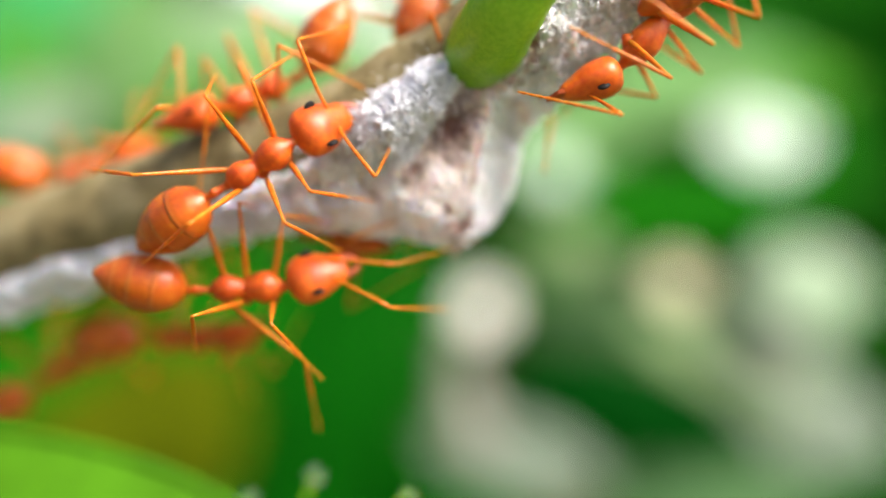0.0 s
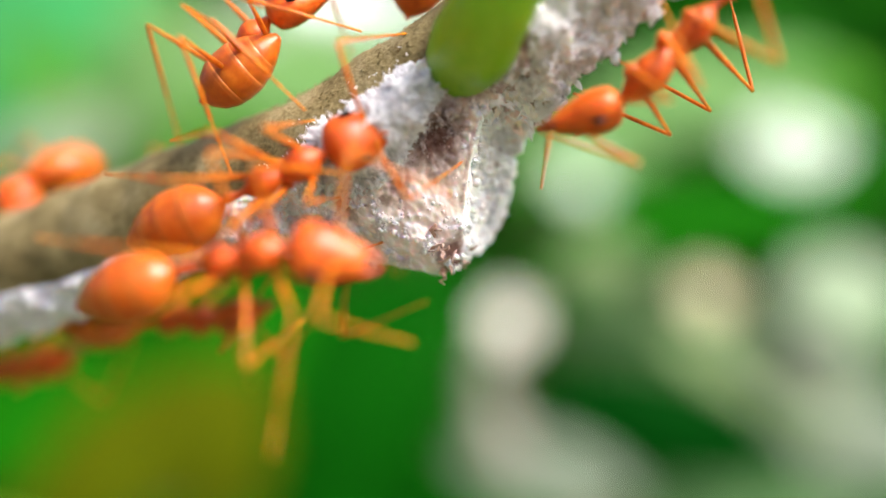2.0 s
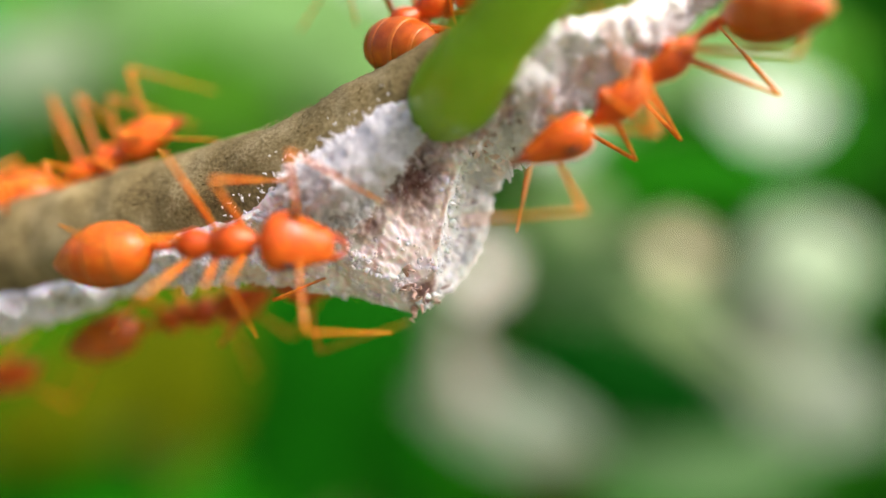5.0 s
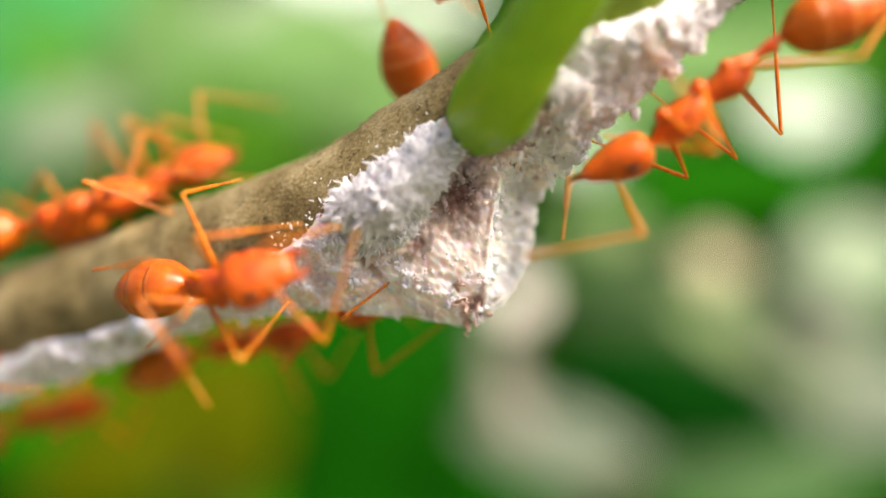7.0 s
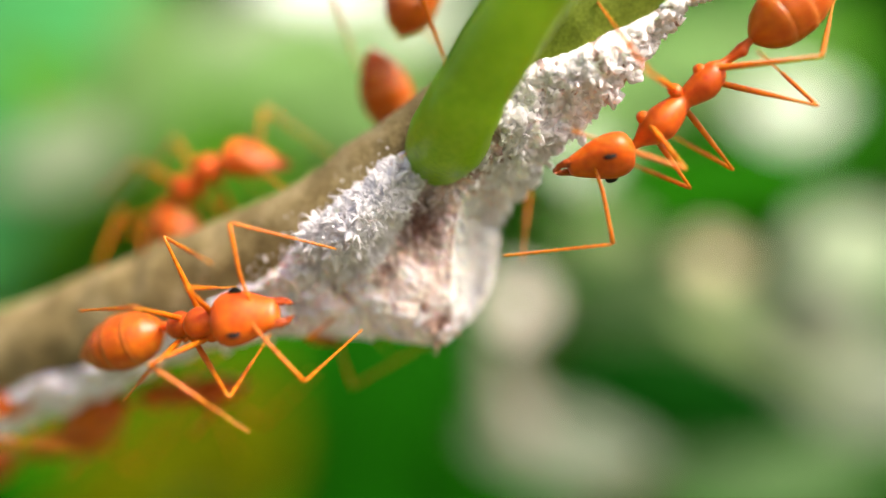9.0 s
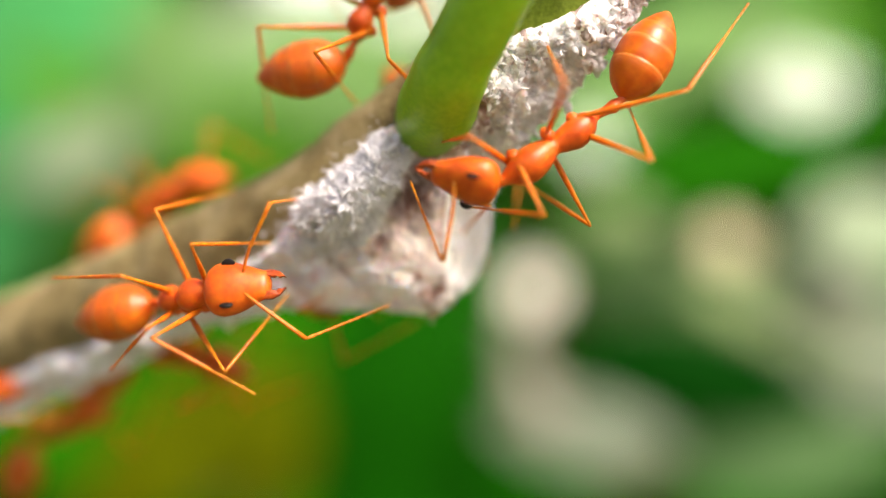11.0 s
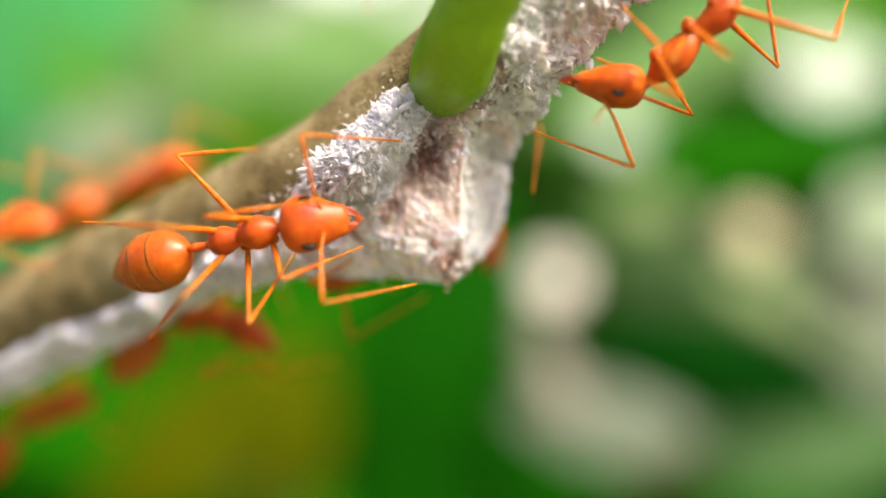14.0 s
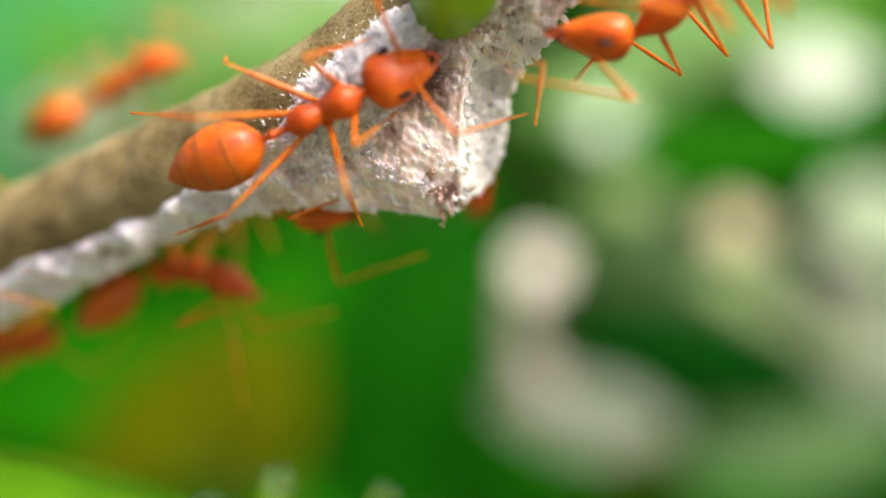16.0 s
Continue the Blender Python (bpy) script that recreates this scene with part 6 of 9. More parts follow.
    patrol.step(0.5, (-8.49, 1.00, 3.56), (-10.36, 1.00, 3.16), (-5.78, 1.00, 4.58), up=(-0.4, -0.5, 0.8))
    patrol.step(1, (-9.06, -0.20, 3.62), (-9.26, -1.60, 3.04), (-7.64, 2.00, 4.16), up=(0.1, -0.8, 0.5), face=(-8.64, -1.80, 2.18))
    patrol.step(1.5, (-7.90, -0.30, 4.53), (-7.70, -1.80, 3.85), (-7.41, 2.00, 4.06), up=(0.1, -0.8, 0.5), face=(-6.95, -2.20, 2.94))
    patrol.step(2, (-6.68, 0.00, 4.96), (-5.37, 0.00, 6.34), (-7.56, 0.00, 3.61), up=(-0.4, -0.5, 0.8))
    patrol.step(2.5, (-6.28, 0.00, 4.91), (-4.99, 0.00, 6.16), (-7.39, 0.00, 3.52), up=(-0.4, -0.5, 0.8))
    patrol.step(3, (-5.01, 0.00, 4.95), (-3.87, 0.00, 5.86), (-6.23, 0.00, 3.95), up=(-0.4, -0.5, 0.8))
    patrol.step(3.5, (-3.15, 0.00, 6.40), (-2.04, 0.00, 7.49), (-4.28, 0.00, 5.65), up=(-0.4, -0.5, 0.8))
    patrol.step(4, (-1.15, 0.50, 8.19), (-0.20, 0.50, 9.32), (-2.12, 0.00, 7.30), up=(-0.4, -0.5, 0.8))
    patrol.step(4.2, (-0.87, 0.50, 8.52), (0.07, 0.50, 9.67), (-1.65, 0.00, 7.47), up=(-0.4, -0.5, 0.8))
    patrol.step(7, (-1.01, 3.60, 3.90), (-0.00, 4.20, 1.90), (-2.27, 2.60, 6.89), up=(-0.4, -0.5, 0.8), legs={"fl": ((-0.53, 6.08, 4.55), (-1.08, 9.43, 4.66)), "ml": ((-0.29, 6.59, 3.98), (-1.17, 10.06, 4.38)), "hl": ((-1.36, 6.91, 4.83), (-0.57, 11.14, 4.96)), "fr": ((-1.34, 6.35, 3.72), (-0.61, 9.63, 4.24)), "mr": ((-1.56, 6.70, 4.17), (-0.48, 10.12, 4.51)), "hr": ((-1.36, 6.94, 5.05), (-0.57, 11.17, 5.08))}, feel={"l": ((-0.77, 3.78, 3.67), (-1.02, 6.84, 4.09)), "r": ((-1.10, 3.84, 3.50), (-0.81, 6.86, 4.10))})
    patrol.step(7.5, (-1.02, 3.60, 3.77), (-0.01, 4.20, 1.64), (-2.27, 2.60, 6.95), up=(-0.4, -0.5, 0.8), legs={"fl": ((-0.63, 6.10, 4.27), (-1.34, 9.43, 4.14)), "ml": ((-0.40, 6.56, 3.64), (-1.46, 10.00, 3.80)), "hl": ((-1.52, 6.87, 4.50), (-0.88, 11.12, 4.33)), "fr": ((-1.49, 6.37, 3.39), (-0.86, 9.70, 3.69)), "mr": ((-1.72, 6.71, 3.83), (-0.75, 10.18, 3.94)), "hr": ((-1.52, 7.01, 4.73), (-0.89, 11.25, 4.45))}, feel={"l": ((-0.79, 3.82, 3.53), (-1.17, 6.89, 3.74)), "r": ((-1.14, 3.93, 3.37), (-0.95, 7.00, 3.74))})
    patrol.step(8, (-0.78, 3.60, 3.82), (0.21, 4.20, 1.65), (-2.00, 2.60, 7.07), up=(-0.4, -0.5, 0.8), legs={"fl": ((-0.38, 6.05, 4.38), (-1.11, 9.37, 4.35)), "ml": ((-0.16, 6.55, 3.75), (-1.24, 9.98, 4.02)), "hl": ((-1.28, 6.86, 4.66), (-0.65, 11.11, 4.57)), "fr": ((-1.27, 6.36, 3.52), (-0.63, 9.68, 3.89)), "mr": ((-1.50, 6.72, 3.98), (-0.52, 10.18, 4.15)), "hr": ((-1.28, 7.01, 4.89), (-0.65, 11.26, 4.71))}, feel={"l": ((-0.55, 3.74, 3.57), (-0.94, 6.81, 3.87)), "r": ((-0.91, 3.88, 3.42), (-0.72, 6.94, 3.88))})
    patrol.step(8.5, (-1.01, 3.60, 3.72), (-0.06, 4.20, 1.54), (-2.17, 2.60, 6.97), up=(-0.4, -0.5, 0.8), legs={"fl": ((-0.58, 5.99, 4.34), (-1.29, 9.32, 4.42)), "ml": ((-0.37, 6.54, 3.72), (-1.42, 9.96, 4.11)), "hl": ((-1.47, 6.83, 4.66), (-0.81, 11.08, 4.68)), "fr": ((-1.48, 6.36, 3.50), (-0.82, 9.67, 3.96)), "mr": ((-1.70, 6.73, 3.98), (-0.69, 10.18, 4.23)), "hr": ((-1.46, 7.01, 4.90), (-0.81, 11.26, 4.82))}, feel={"l": ((-0.78, 3.68, 3.46), (-1.15, 6.73, 3.86)), "r": ((-1.14, 3.85, 3.33), (-0.92, 6.90, 3.87))})
    patrol.step(9, (-0.68, 3.60, 4.09), (0.27, 4.20, 1.92), (-1.85, 2.60, 7.33), up=(-0.4, -0.5, 0.8), legs={"fl": ((-0.23, 6.00, 4.71), (-0.90, 9.33, 4.79)), "ml": ((-0.02, 6.54, 4.09), (-1.03, 9.97, 4.49)), "hl": ((-1.11, 6.84, 5.03), (-0.41, 11.08, 5.06)), "fr": ((-1.13, 6.37, 3.88), (-0.44, 9.67, 4.33)), "mr": ((-1.34, 6.74, 4.36), (-0.31, 10.17, 4.61)), "hr": ((-1.10, 7.01, 5.27), (-0.41, 11.25, 5.19))}, feel={"l": ((-0.46, 3.69, 3.83), (-0.79, 6.75, 4.23)), "r": ((-0.81, 3.86, 3.70), (-0.57, 6.90, 4.24))})
    patrol.step(9.2, (-0.69, 3.60, 4.11), (0.27, 4.20, 1.95), (-1.86, 2.60, 7.34), up=(-0.4, -0.5, 0.8), legs={"fl": ((-0.19, 5.99, 4.75), (-0.80, 9.34, 4.87)), "ml": ((0.03, 6.54, 4.14), (-0.92, 9.98, 4.57)), "hl": ((-1.05, 6.85, 5.08), (-0.28, 11.08, 5.15)), "fr": ((-1.09, 6.37, 3.93), (-0.33, 9.65, 4.41)), "mr": ((-1.29, 6.74, 4.41), (-0.19, 10.15, 4.69)), "hr": ((-1.04, 7.00, 5.32), (-0.27, 11.23, 5.29))}, feel={"l": ((-0.46, 3.69, 3.85), (-0.74, 6.75, 4.28)), "r": ((-0.82, 3.85, 3.72), (-0.51, 6.88, 4.29))})
    patrol.step(11.3, (0.63, 5.40, 2.84), (1.20, 6.00, 0.85), (-0.13, 5.00, 5.03), up=(-0.4, -0.5, 0.8), legs={"fl": ((1.16, 7.69, 3.43), (0.49, 11.03, 3.48)), "ml": ((1.37, 8.27, 2.76), (0.35, 11.70, 3.15)), "hl": ((0.25, 8.61, 3.79), (1.03, 12.83, 3.71)), "fr": ((0.18, 8.18, 2.58), (0.97, 11.46, 2.98)), "mr": ((-0.03, 8.57, 3.09), (1.12, 11.97, 3.26)), "hr": ((0.26, 8.87, 4.05), (1.05, 13.09, 3.86))}, feel={"l": ((0.87, 5.65, 2.55), (0.56, 8.71, 2.95)), "r": ((0.43, 5.88, 2.54), (0.80, 8.93, 2.95))})
    patrol.step(16, (0.15, 5.40, 1.67), (0.75, 6.00, -0.15), (-0.63, 5.00, 3.66), up=(-0.4, -0.5, 0.8), legs={"fl": ((0.62, 7.71, 2.34), (-0.00, 11.05, 2.51)), "ml": ((0.85, 8.32, 1.74), (-0.12, 11.75, 2.23)), "hl": ((-0.24, 8.63, 2.69), (0.51, 12.86, 2.83)), "fr": ((-0.26, 8.16, 1.53), (0.47, 11.44, 2.07)), "mr": ((-0.48, 8.55, 2.01), (0.61, 11.97, 2.36)), "hr": ((-0.24, 8.83, 2.93), (0.51, 13.06, 2.97))}, feel={"l": ((0.38, 5.68, 1.39), (0.08, 8.72, 1.91)), "r": ((-0.02, 5.86, 1.37), (0.31, 8.89, 1.92))})
    patrol.go()
    follower = Ant("out-of-focus orange weaver ant on the far side of the twig")
    follower.step(0, (-14.89, 7.80, 0.99), (-12.50, 7.00, 1.96), (-18.07, 8.60, 0.87), up=(-0.4, -0.4, 0.85), legs={"fr": ((-13.90, 9.53, -0.21), (-13.37, 12.72, -1.25)), "mr": ((-15.60, 9.91, -1.01), (-15.54, 13.40, -1.87)), "hr": ((-17.95, 9.83, -0.67), (-20.13, 13.41, -1.62)), "ml": ((-16.44, 9.55, 2.75), (-18.32, 12.04, 0.96)), "fl": ((-14.16, 9.96, 2.23), (-13.61, 13.12, 1.10)), "hl": ((-18.16, 10.00, 1.74), (-20.69, 13.21, 0.41))})
    follower.step(1, (-14.75, 7.80, 1.61), (-15.98, 7.00, 1.28), (-13.26, 8.60, 2.43), up=(-0.4, -0.4, 0.85), legs={"fr": ((-13.76, 9.15, 0.40), (-13.39, 12.36, -0.64)), "mr": ((-15.66, 10.26, -0.32), (-15.71, 13.75, -1.20)), "hr": ((-16.94, 7.56, -0.02), (-19.18, 11.13, -0.89)), "ml": ((-16.04, 8.85, 3.25), (-17.97, 11.38, 1.57)), "fl": ((-13.51, 7.87, 2.56), (-13.16, 11.08, 1.49)), "hl": ((-17.16, 7.79, 2.18), (-19.70, 11.06, 0.99))})
    follower.step(2, (-15.05, 7.80, 1.62), (-15.98, 7.00, 1.06), (-13.85, 8.60, 2.20), up=(-0.4, -0.4, 0.85), legs={"fr": ((-14.21, 9.36, 0.48), (-14.00, 12.61, -0.47)), "mr": ((-16.05, 10.31, -0.21), (-16.29, 13.81, -1.01)), "hr": ((-17.46, 8.22, 0.03), (-19.79, 11.74, -0.77)), "ml": ((-16.39, 8.86, 3.22), (-18.39, 11.38, 1.62)), "fl": ((-13.97, 8.24, 2.59), (-13.79, 11.49, 1.61)), "hl": ((-17.49, 8.00, 2.17), (-20.13, 11.21, 1.06))})
    follower.step(3, (-15.83, 7.80, 0.83), (-16.53, 7.00, 0.33), (-14.87, 8.60, 1.15), up=(-0.4, -0.4, 0.85), legs={"fr": ((-15.04, 9.27, -0.35), (-14.93, 12.50, -1.42)), "mr": ((-16.90, 10.24, -1.07), (-17.22, 13.70, -2.00)), "hr": ((-18.38, 8.54, -0.74), (-20.77, 11.99, -1.68)), "ml": ((-17.19, 8.95, 2.37), (-19.23, 11.39, 0.69)), "fl": ((-14.84, 8.42, 1.78), (-14.75, 11.64, 0.68)), "hl": ((-18.30, 8.17, 1.38), (-20.98, 11.30, 0.15))})
    follower.step(4, (-16.21, 7.80, 0.16), (-16.89, 7.00, -0.11), (-15.48, 8.60, 0.44), up=(-0.4, -0.4, 0.85), legs={"fr": ((-15.31, 9.03, -1.08), (-15.18, 12.18, -2.36)), "mr": ((-17.18, 10.12, -1.94), (-17.48, 13.51, -3.11)), "hr": ((-18.76, 8.70, -1.57), (-21.11, 12.07, -2.83)), "ml": ((-17.63, 9.02, 1.57), (-19.59, 11.35, -0.35)), "fl": ((-15.29, 8.54, 1.10), (-15.17, 11.67, -0.22)), "hl": ((-18.71, 8.24, 0.59), (-21.32, 11.29, -0.95))})
    follower.step(6.3, (-16.21, 4.20, 0.29), (-13.92, 3.60, 1.33), (-18.29, 4.90, -0.01), up=(-0.4, -0.4, 0.85), legs={"fr": ((-15.72, 5.98, -0.68), (-15.84, 9.26, -1.58)), "mr": ((-17.17, 6.41, -1.36), (-17.70, 9.88, -2.14)), "hr": ((-19.13, 6.48, -1.12), (-21.51, 9.95, -2.00)), "ml": ((-17.89, 6.20, 1.69), (-19.89, 8.79, 0.18)), "fl": ((-16.03, 6.40, 1.28), (-16.13, 9.67, 0.35)), "hl": ((-19.35, 6.64, 0.84), (-21.99, 9.83, -0.33))})
    follower.step(6.5, (-16.74, 4.20, -0.20), (-14.73, 3.60, 0.11), (-18.85, 4.90, -0.60), up=(-0.4, -0.4, 0.85), legs={"fr": ((-16.32, 6.01, -1.18), (-16.51, 9.28, -2.07)), "mr": ((-17.80, 6.43, -1.81), (-18.40, 9.90, -2.56)), "hr": ((-19.76, 6.48, -1.50), (-22.21, 9.92, -2.29)), "ml": ((-18.41, 6.18, 1.27), (-20.50, 8.74, -0.17)), "fl": ((-16.55, 6.36, 0.79), (-16.72, 9.63, -0.14)), "hl": ((-19.92, 6.63, 0.47), (-22.64, 9.78, -0.60))})
    follower.step(7, (-14.03, 4.20, 1.80), (-11.65, 3.60, 2.40), (-16.52, 4.90, 1.08), up=(-0.4, -0.4, 0.85), legs={"fr": ((-13.39, 5.95, 0.65), (-13.26, 9.17, -0.45)), "mr": ((-14.94, 6.35, -0.00), (-15.23, 9.81, -0.96)), "hr": ((-17.01, 6.40, 0.37), (-19.31, 9.90, -0.58)), "ml": ((-15.59, 6.26, 3.30), (-17.58, 8.79, 1.68)), "fl": ((-13.61, 6.51, 2.73), (-13.45, 9.71, 1.57)), "hl": ((-17.16, 6.64, 2.46), (-19.76, 9.83, 1.22))})
    follower.step(7.5, (-12.21, 4.20, 1.65), (-9.94, 3.60, 2.20), (-15.08, 4.90, 1.06), up=(-0.4, -0.4, 0.85), legs={"fr": ((-11.47, 5.90, 0.33), (-11.20, 9.01, -1.01)), "mr": ((-13.05, 6.25, -0.36), (-13.21, 9.64, -1.56)), "hr": ((-15.20, 6.31, 0.03), (-17.43, 9.78, -1.17)), "ml": ((-13.76, 6.35, 3.07), (-15.70, 8.77, 1.23)), "fl": ((-11.69, 6.57, 2.46), (-11.40, 9.65, 1.04)), "hl": ((-15.36, 6.68, 2.18), (-17.92, 9.80, 0.69))})
    follower.step(8, (-10.15, 4.20, 3.63), (-7.86, 3.60, 4.83), (-13.04, 4.90, 1.97), up=(-0.4, -0.4, 0.85), legs={"fr": ((-9.29, 5.81, 2.40), (-8.87, 8.99, 1.26)), "mr": ((-10.92, 6.28, 1.75), (-10.92, 9.74, 0.78)), "hr": ((-13.08, 6.29, 2.19), (-15.21, 9.91, 1.25)), "ml": ((-11.55, 6.23, 5.24), (-13.45, 8.81, 3.60)), "fl": ((-9.48, 6.61, 4.62), (-9.03, 9.75, 3.40)), "hl": ((-13.15, 6.51, 4.38), (-15.64, 9.80, 3.16))})
    follower.step(8.5, (-9.07, 4.20, 3.73), (-6.88, 3.60, 4.36), (-11.24, 4.90, 3.51), up=(-0.4, -0.4, 0.85), legs={"fr": ((-8.19, 5.94, 2.53), (-7.66, 9.12, 1.46)), "mr": ((-9.83, 6.42, 1.92), (-9.71, 9.91, 1.03)), "hr": ((-12.04, 6.51, 2.41), (-14.08, 10.21, 1.62)), "ml": ((-10.38, 6.26, 5.45), (-12.24, 8.93, 3.91)), "fl": ((-8.24, 6.46, 4.76), (-7.69, 9.62, 3.62)), "hl": ((-12.05, 6.73, 4.64), (-14.48, 10.11, 3.55))})
    follower.step(9, (-8.81, 4.20, 4.42), (-6.23, 3.60, 4.93), (-10.05, 4.90, 2.92), up=(-0.4, -0.4, 0.85), legs={"fr": ((-7.89, 5.76, 3.23), (-7.34, 8.95, 2.20)), "mr": ((-9.54, 6.36, 2.64), (-9.39, 9.85, 1.79)), "hr": ((-11.72, 6.40, 3.13), (-13.74, 10.12, 2.38)), "ml": ((-10.08, 6.20, 6.15), (-11.93, 8.90, 4.65)), "fl": ((-7.98, 6.53, 5.48), (-7.40, 9.69, 4.37)), "hl": ((-11.71, 6.52, 5.34), (-14.11, 9.93, 4.30))})
    follower.step(9.2, (-9.85, 4.20, 3.34), (-7.27, 3.60, 4.06), (-11.50, 4.90, 2.16), up=(-0.4, -0.4, 0.85), legs={"fr": ((-8.97, 5.81, 2.12), (-8.45, 8.99, 1.03)), "mr": ((-10.61, 6.35, 1.53), (-10.50, 9.83, 0.61)), "hr": ((-12.78, 6.42, 2.02), (-14.82, 10.11, 1.20)), "ml": ((-11.14, 6.25, 5.03), (-13.00, 8.92, 3.48)), "fl": ((-9.05, 6.55, 4.35), (-8.51, 9.69, 3.18)), "hl": ((-12.78, 6.61, 4.23), (-15.20, 9.98, 3.12))})
    follower.step(11.3, (-11.80, 10.00, 3.32), (-9.09, 9.00, 4.08), (-14.93, 11.00, 1.53), up=(-0.4, -0.4, 0.85), legs={"fr": ((-10.75, 11.42, 1.82), (-10.21, 14.50, 0.50)), "mr": ((-12.69, 11.88, 1.17), (-12.61, 15.31, 0.08)), "hr": ((-15.13, 11.64, 1.80), (-17.45, 15.14, 0.89)), "ml": ((-13.16, 11.62, 5.26), (-15.27, 13.91, 3.45)), "fl": ((-10.82, 12.27, 4.43), (-10.25, 15.29, 2.98)), "hl": ((-15.04, 11.78, 4.36), (-17.78, 14.84, 3.09))})
    follower.step(12, (-13.02, 12.00, 2.90), (-10.18, 11.00, 3.70), (-16.26, 13.00, 1.56), up=(-0.4, -0.4, 0.85), legs={"fr": ((-11.92, 13.38, 1.31), (-11.36, 16.42, -0.12)), "mr": ((-13.92, 13.78, 0.63), (-13.84, 17.18, -0.56)), "hr": ((-16.44, 13.47, 1.31), (-18.83, 16.90, 0.30)), "ml": ((-14.40, 13.53, 4.89), (-16.56, 15.67, 2.97)), "fl": ((-11.99, 14.25, 4.00), (-11.40, 17.21, 2.43)), "hl": ((-16.35, 13.64, 3.95), (-19.16, 16.60, 2.58))})
    follower.step(13, (-13.66, 12.00, 2.94), (-10.95, 11.00, 3.62), (-16.91, 13.00, 1.60), up=(-0.4, -0.4, 0.85), legs={"fr": ((-12.61, 13.42, 1.38), (-12.14, 16.48, -0.02)), "mr": ((-14.61, 13.80, 0.69), (-14.61, 17.20, -0.47)), "hr": ((-17.09, 13.46, 1.35), (-19.55, 16.85, 0.37)), "ml": ((-15.08, 13.52, 4.91), (-17.27, 15.65, 3.01)), "fl": ((-12.70, 14.24, 4.05), (-12.19, 17.24, 2.51)), "hl": ((-17.01, 13.63, 3.98), (-19.87, 16.55, 2.63))})
    follower.step(14, (-14.01, 12.00, 3.12), (-11.44, 11.00, 3.79), (-16.97, 13.00, 2.05), up=(-0.4, -0.4, 0.85), legs={"fr": ((-12.99, 13.46, 1.61), (-12.57, 16.57, 0.30)), "mr": ((-14.98, 13.85, 0.93), (-15.03, 17.28, -0.14)), "hr": ((-17.44, 13.51, 1.57), (-19.92, 16.90, 0.65)), "ml": ((-15.44, 13.49, 5.10), (-17.64, 15.65, 3.26)), "fl": ((-13.08, 14.20, 4.27), (-12.62, 17.25, 2.83)), "hl": ((-17.36, 13.63, 4.17), (-20.23, 16.56, 2.88))})
    follower.step(15, (-14.71, 12.00, 3.33), (-12.04, 11.00, 4.23), (-17.63, 13.00, 2.01), up=(-0.4, -0.4, 0.85), legs={"fr": ((-13.68, 13.46, 1.88), (-13.26, 16.61, 0.67)), "mr": ((-15.65, 13.88, 1.21), (-15.70, 17.35, 0.23)), "hr": ((-18.10, 13.54, 1.80), (-20.56, 16.96, 0.96)), "ml": ((-16.14, 13.45, 5.32), (-18.33, 15.68, 3.54)), "fl": ((-13.80, 14.20, 4.54), (-13.34, 17.29, 3.20)), "hl": ((-18.03, 13.58, 4.38), (-20.88, 16.56, 3.16))})
    follower.step(16, (-14.10, 12.00, 4.54), (-11.28, 11.00, 5.52), (-17.29, 13.00, 3.14), up=(-0.4, -0.4, 0.85), legs={"fr": ((-13.14, 13.59, 3.27), (-12.75, 16.83, 2.30)), "mr": ((-15.04, 14.01, 2.59), (-15.12, 17.54, 1.86)), "hr": ((-17.43, 13.68, 3.10), (-19.87, 17.17, 2.45)), "ml": ((-15.52, 13.46, 6.53), (-17.69, 15.84, 4.92)), "fl": ((-13.25, 14.16, 5.87), (-12.83, 17.36, 4.79)), "hl": ((-17.38, 13.69, 5.61), (-20.19, 16.77, 4.57))})
    follower.go()
    forerunner = Ant("out-of-focus reddish weaver ant on the far side of the twig")
    forerunner.step(0, (-12.40, 8.60, -0.90), (-10.40, 8.00, -0.20), (-15.40, 9.80, -1.90), up=(-0.1, 0.8, 0.5))
    forerunner.step(2, (-12.40, 8.40, -0.60), (-10.40, 7.80, 0.20), (-15.40, 9.60, -1.60), up=(-0.1, 0.7, 0.6))
    forerunner.step(3, (-12.80, 5.30, 1.90), (-11.00, 4.80, 2.70), (-15.50, 6.20, 1.00), up=(-0.1, -0.5, 0.8))
    forerunner.step(3.5, (-11.60, 5.30, 1.85), (-9.70, 4.80, 2.70), (-14.20, 6.20, 0.90), up=(-0.1, -0.5, 0.8))
    forerunner.step(4, (-11.75, 5.30, 1.25), (-10.25, 4.80, 2.15), (-14.40, 6.20, 0.40), up=(-0.1, -0.5, 0.8))
    forerunner.step(6.3, (-11.66, 6.50, 3.24), (-9.75, 5.90, 4.20), (-14.66, 7.50, 1.41), up=(-0.1, -0.7, 0.7))
    forerunner.step(6.5, (-11.95, 6.50, 3.20), (-10.05, 5.90, 4.27), (-15.13, 7.50, 1.49), up=(-0.1, -0.7, 0.7))
    forerunner.step(7, (-11.75, 6.50, 2.88), (-9.71, 5.90, 3.71), (-15.27, 7.50, 1.37), up=(-0.1, -0.7, 0.7))
    forerunner.step(7.5, (-10.39, 6.50, 3.24), (-8.35, 5.90, 4.02), (-13.92, 7.50, 1.86), up=(-0.1, -0.7, 0.7))
    forerunner.step(8.2, (-9.35, 7.50, 2.14), (-7.22, 6.90, 2.90), (-13.03, 8.50, 0.80), up=(-0.1, -0.3, 0.9))
    forerunner.step(9.2, (-10.33, 8.00, 0.86), (-8.17, 7.40, 1.48), (-14.04, 9.00, -0.21), up=(-0.1, 0.4, 0.8))
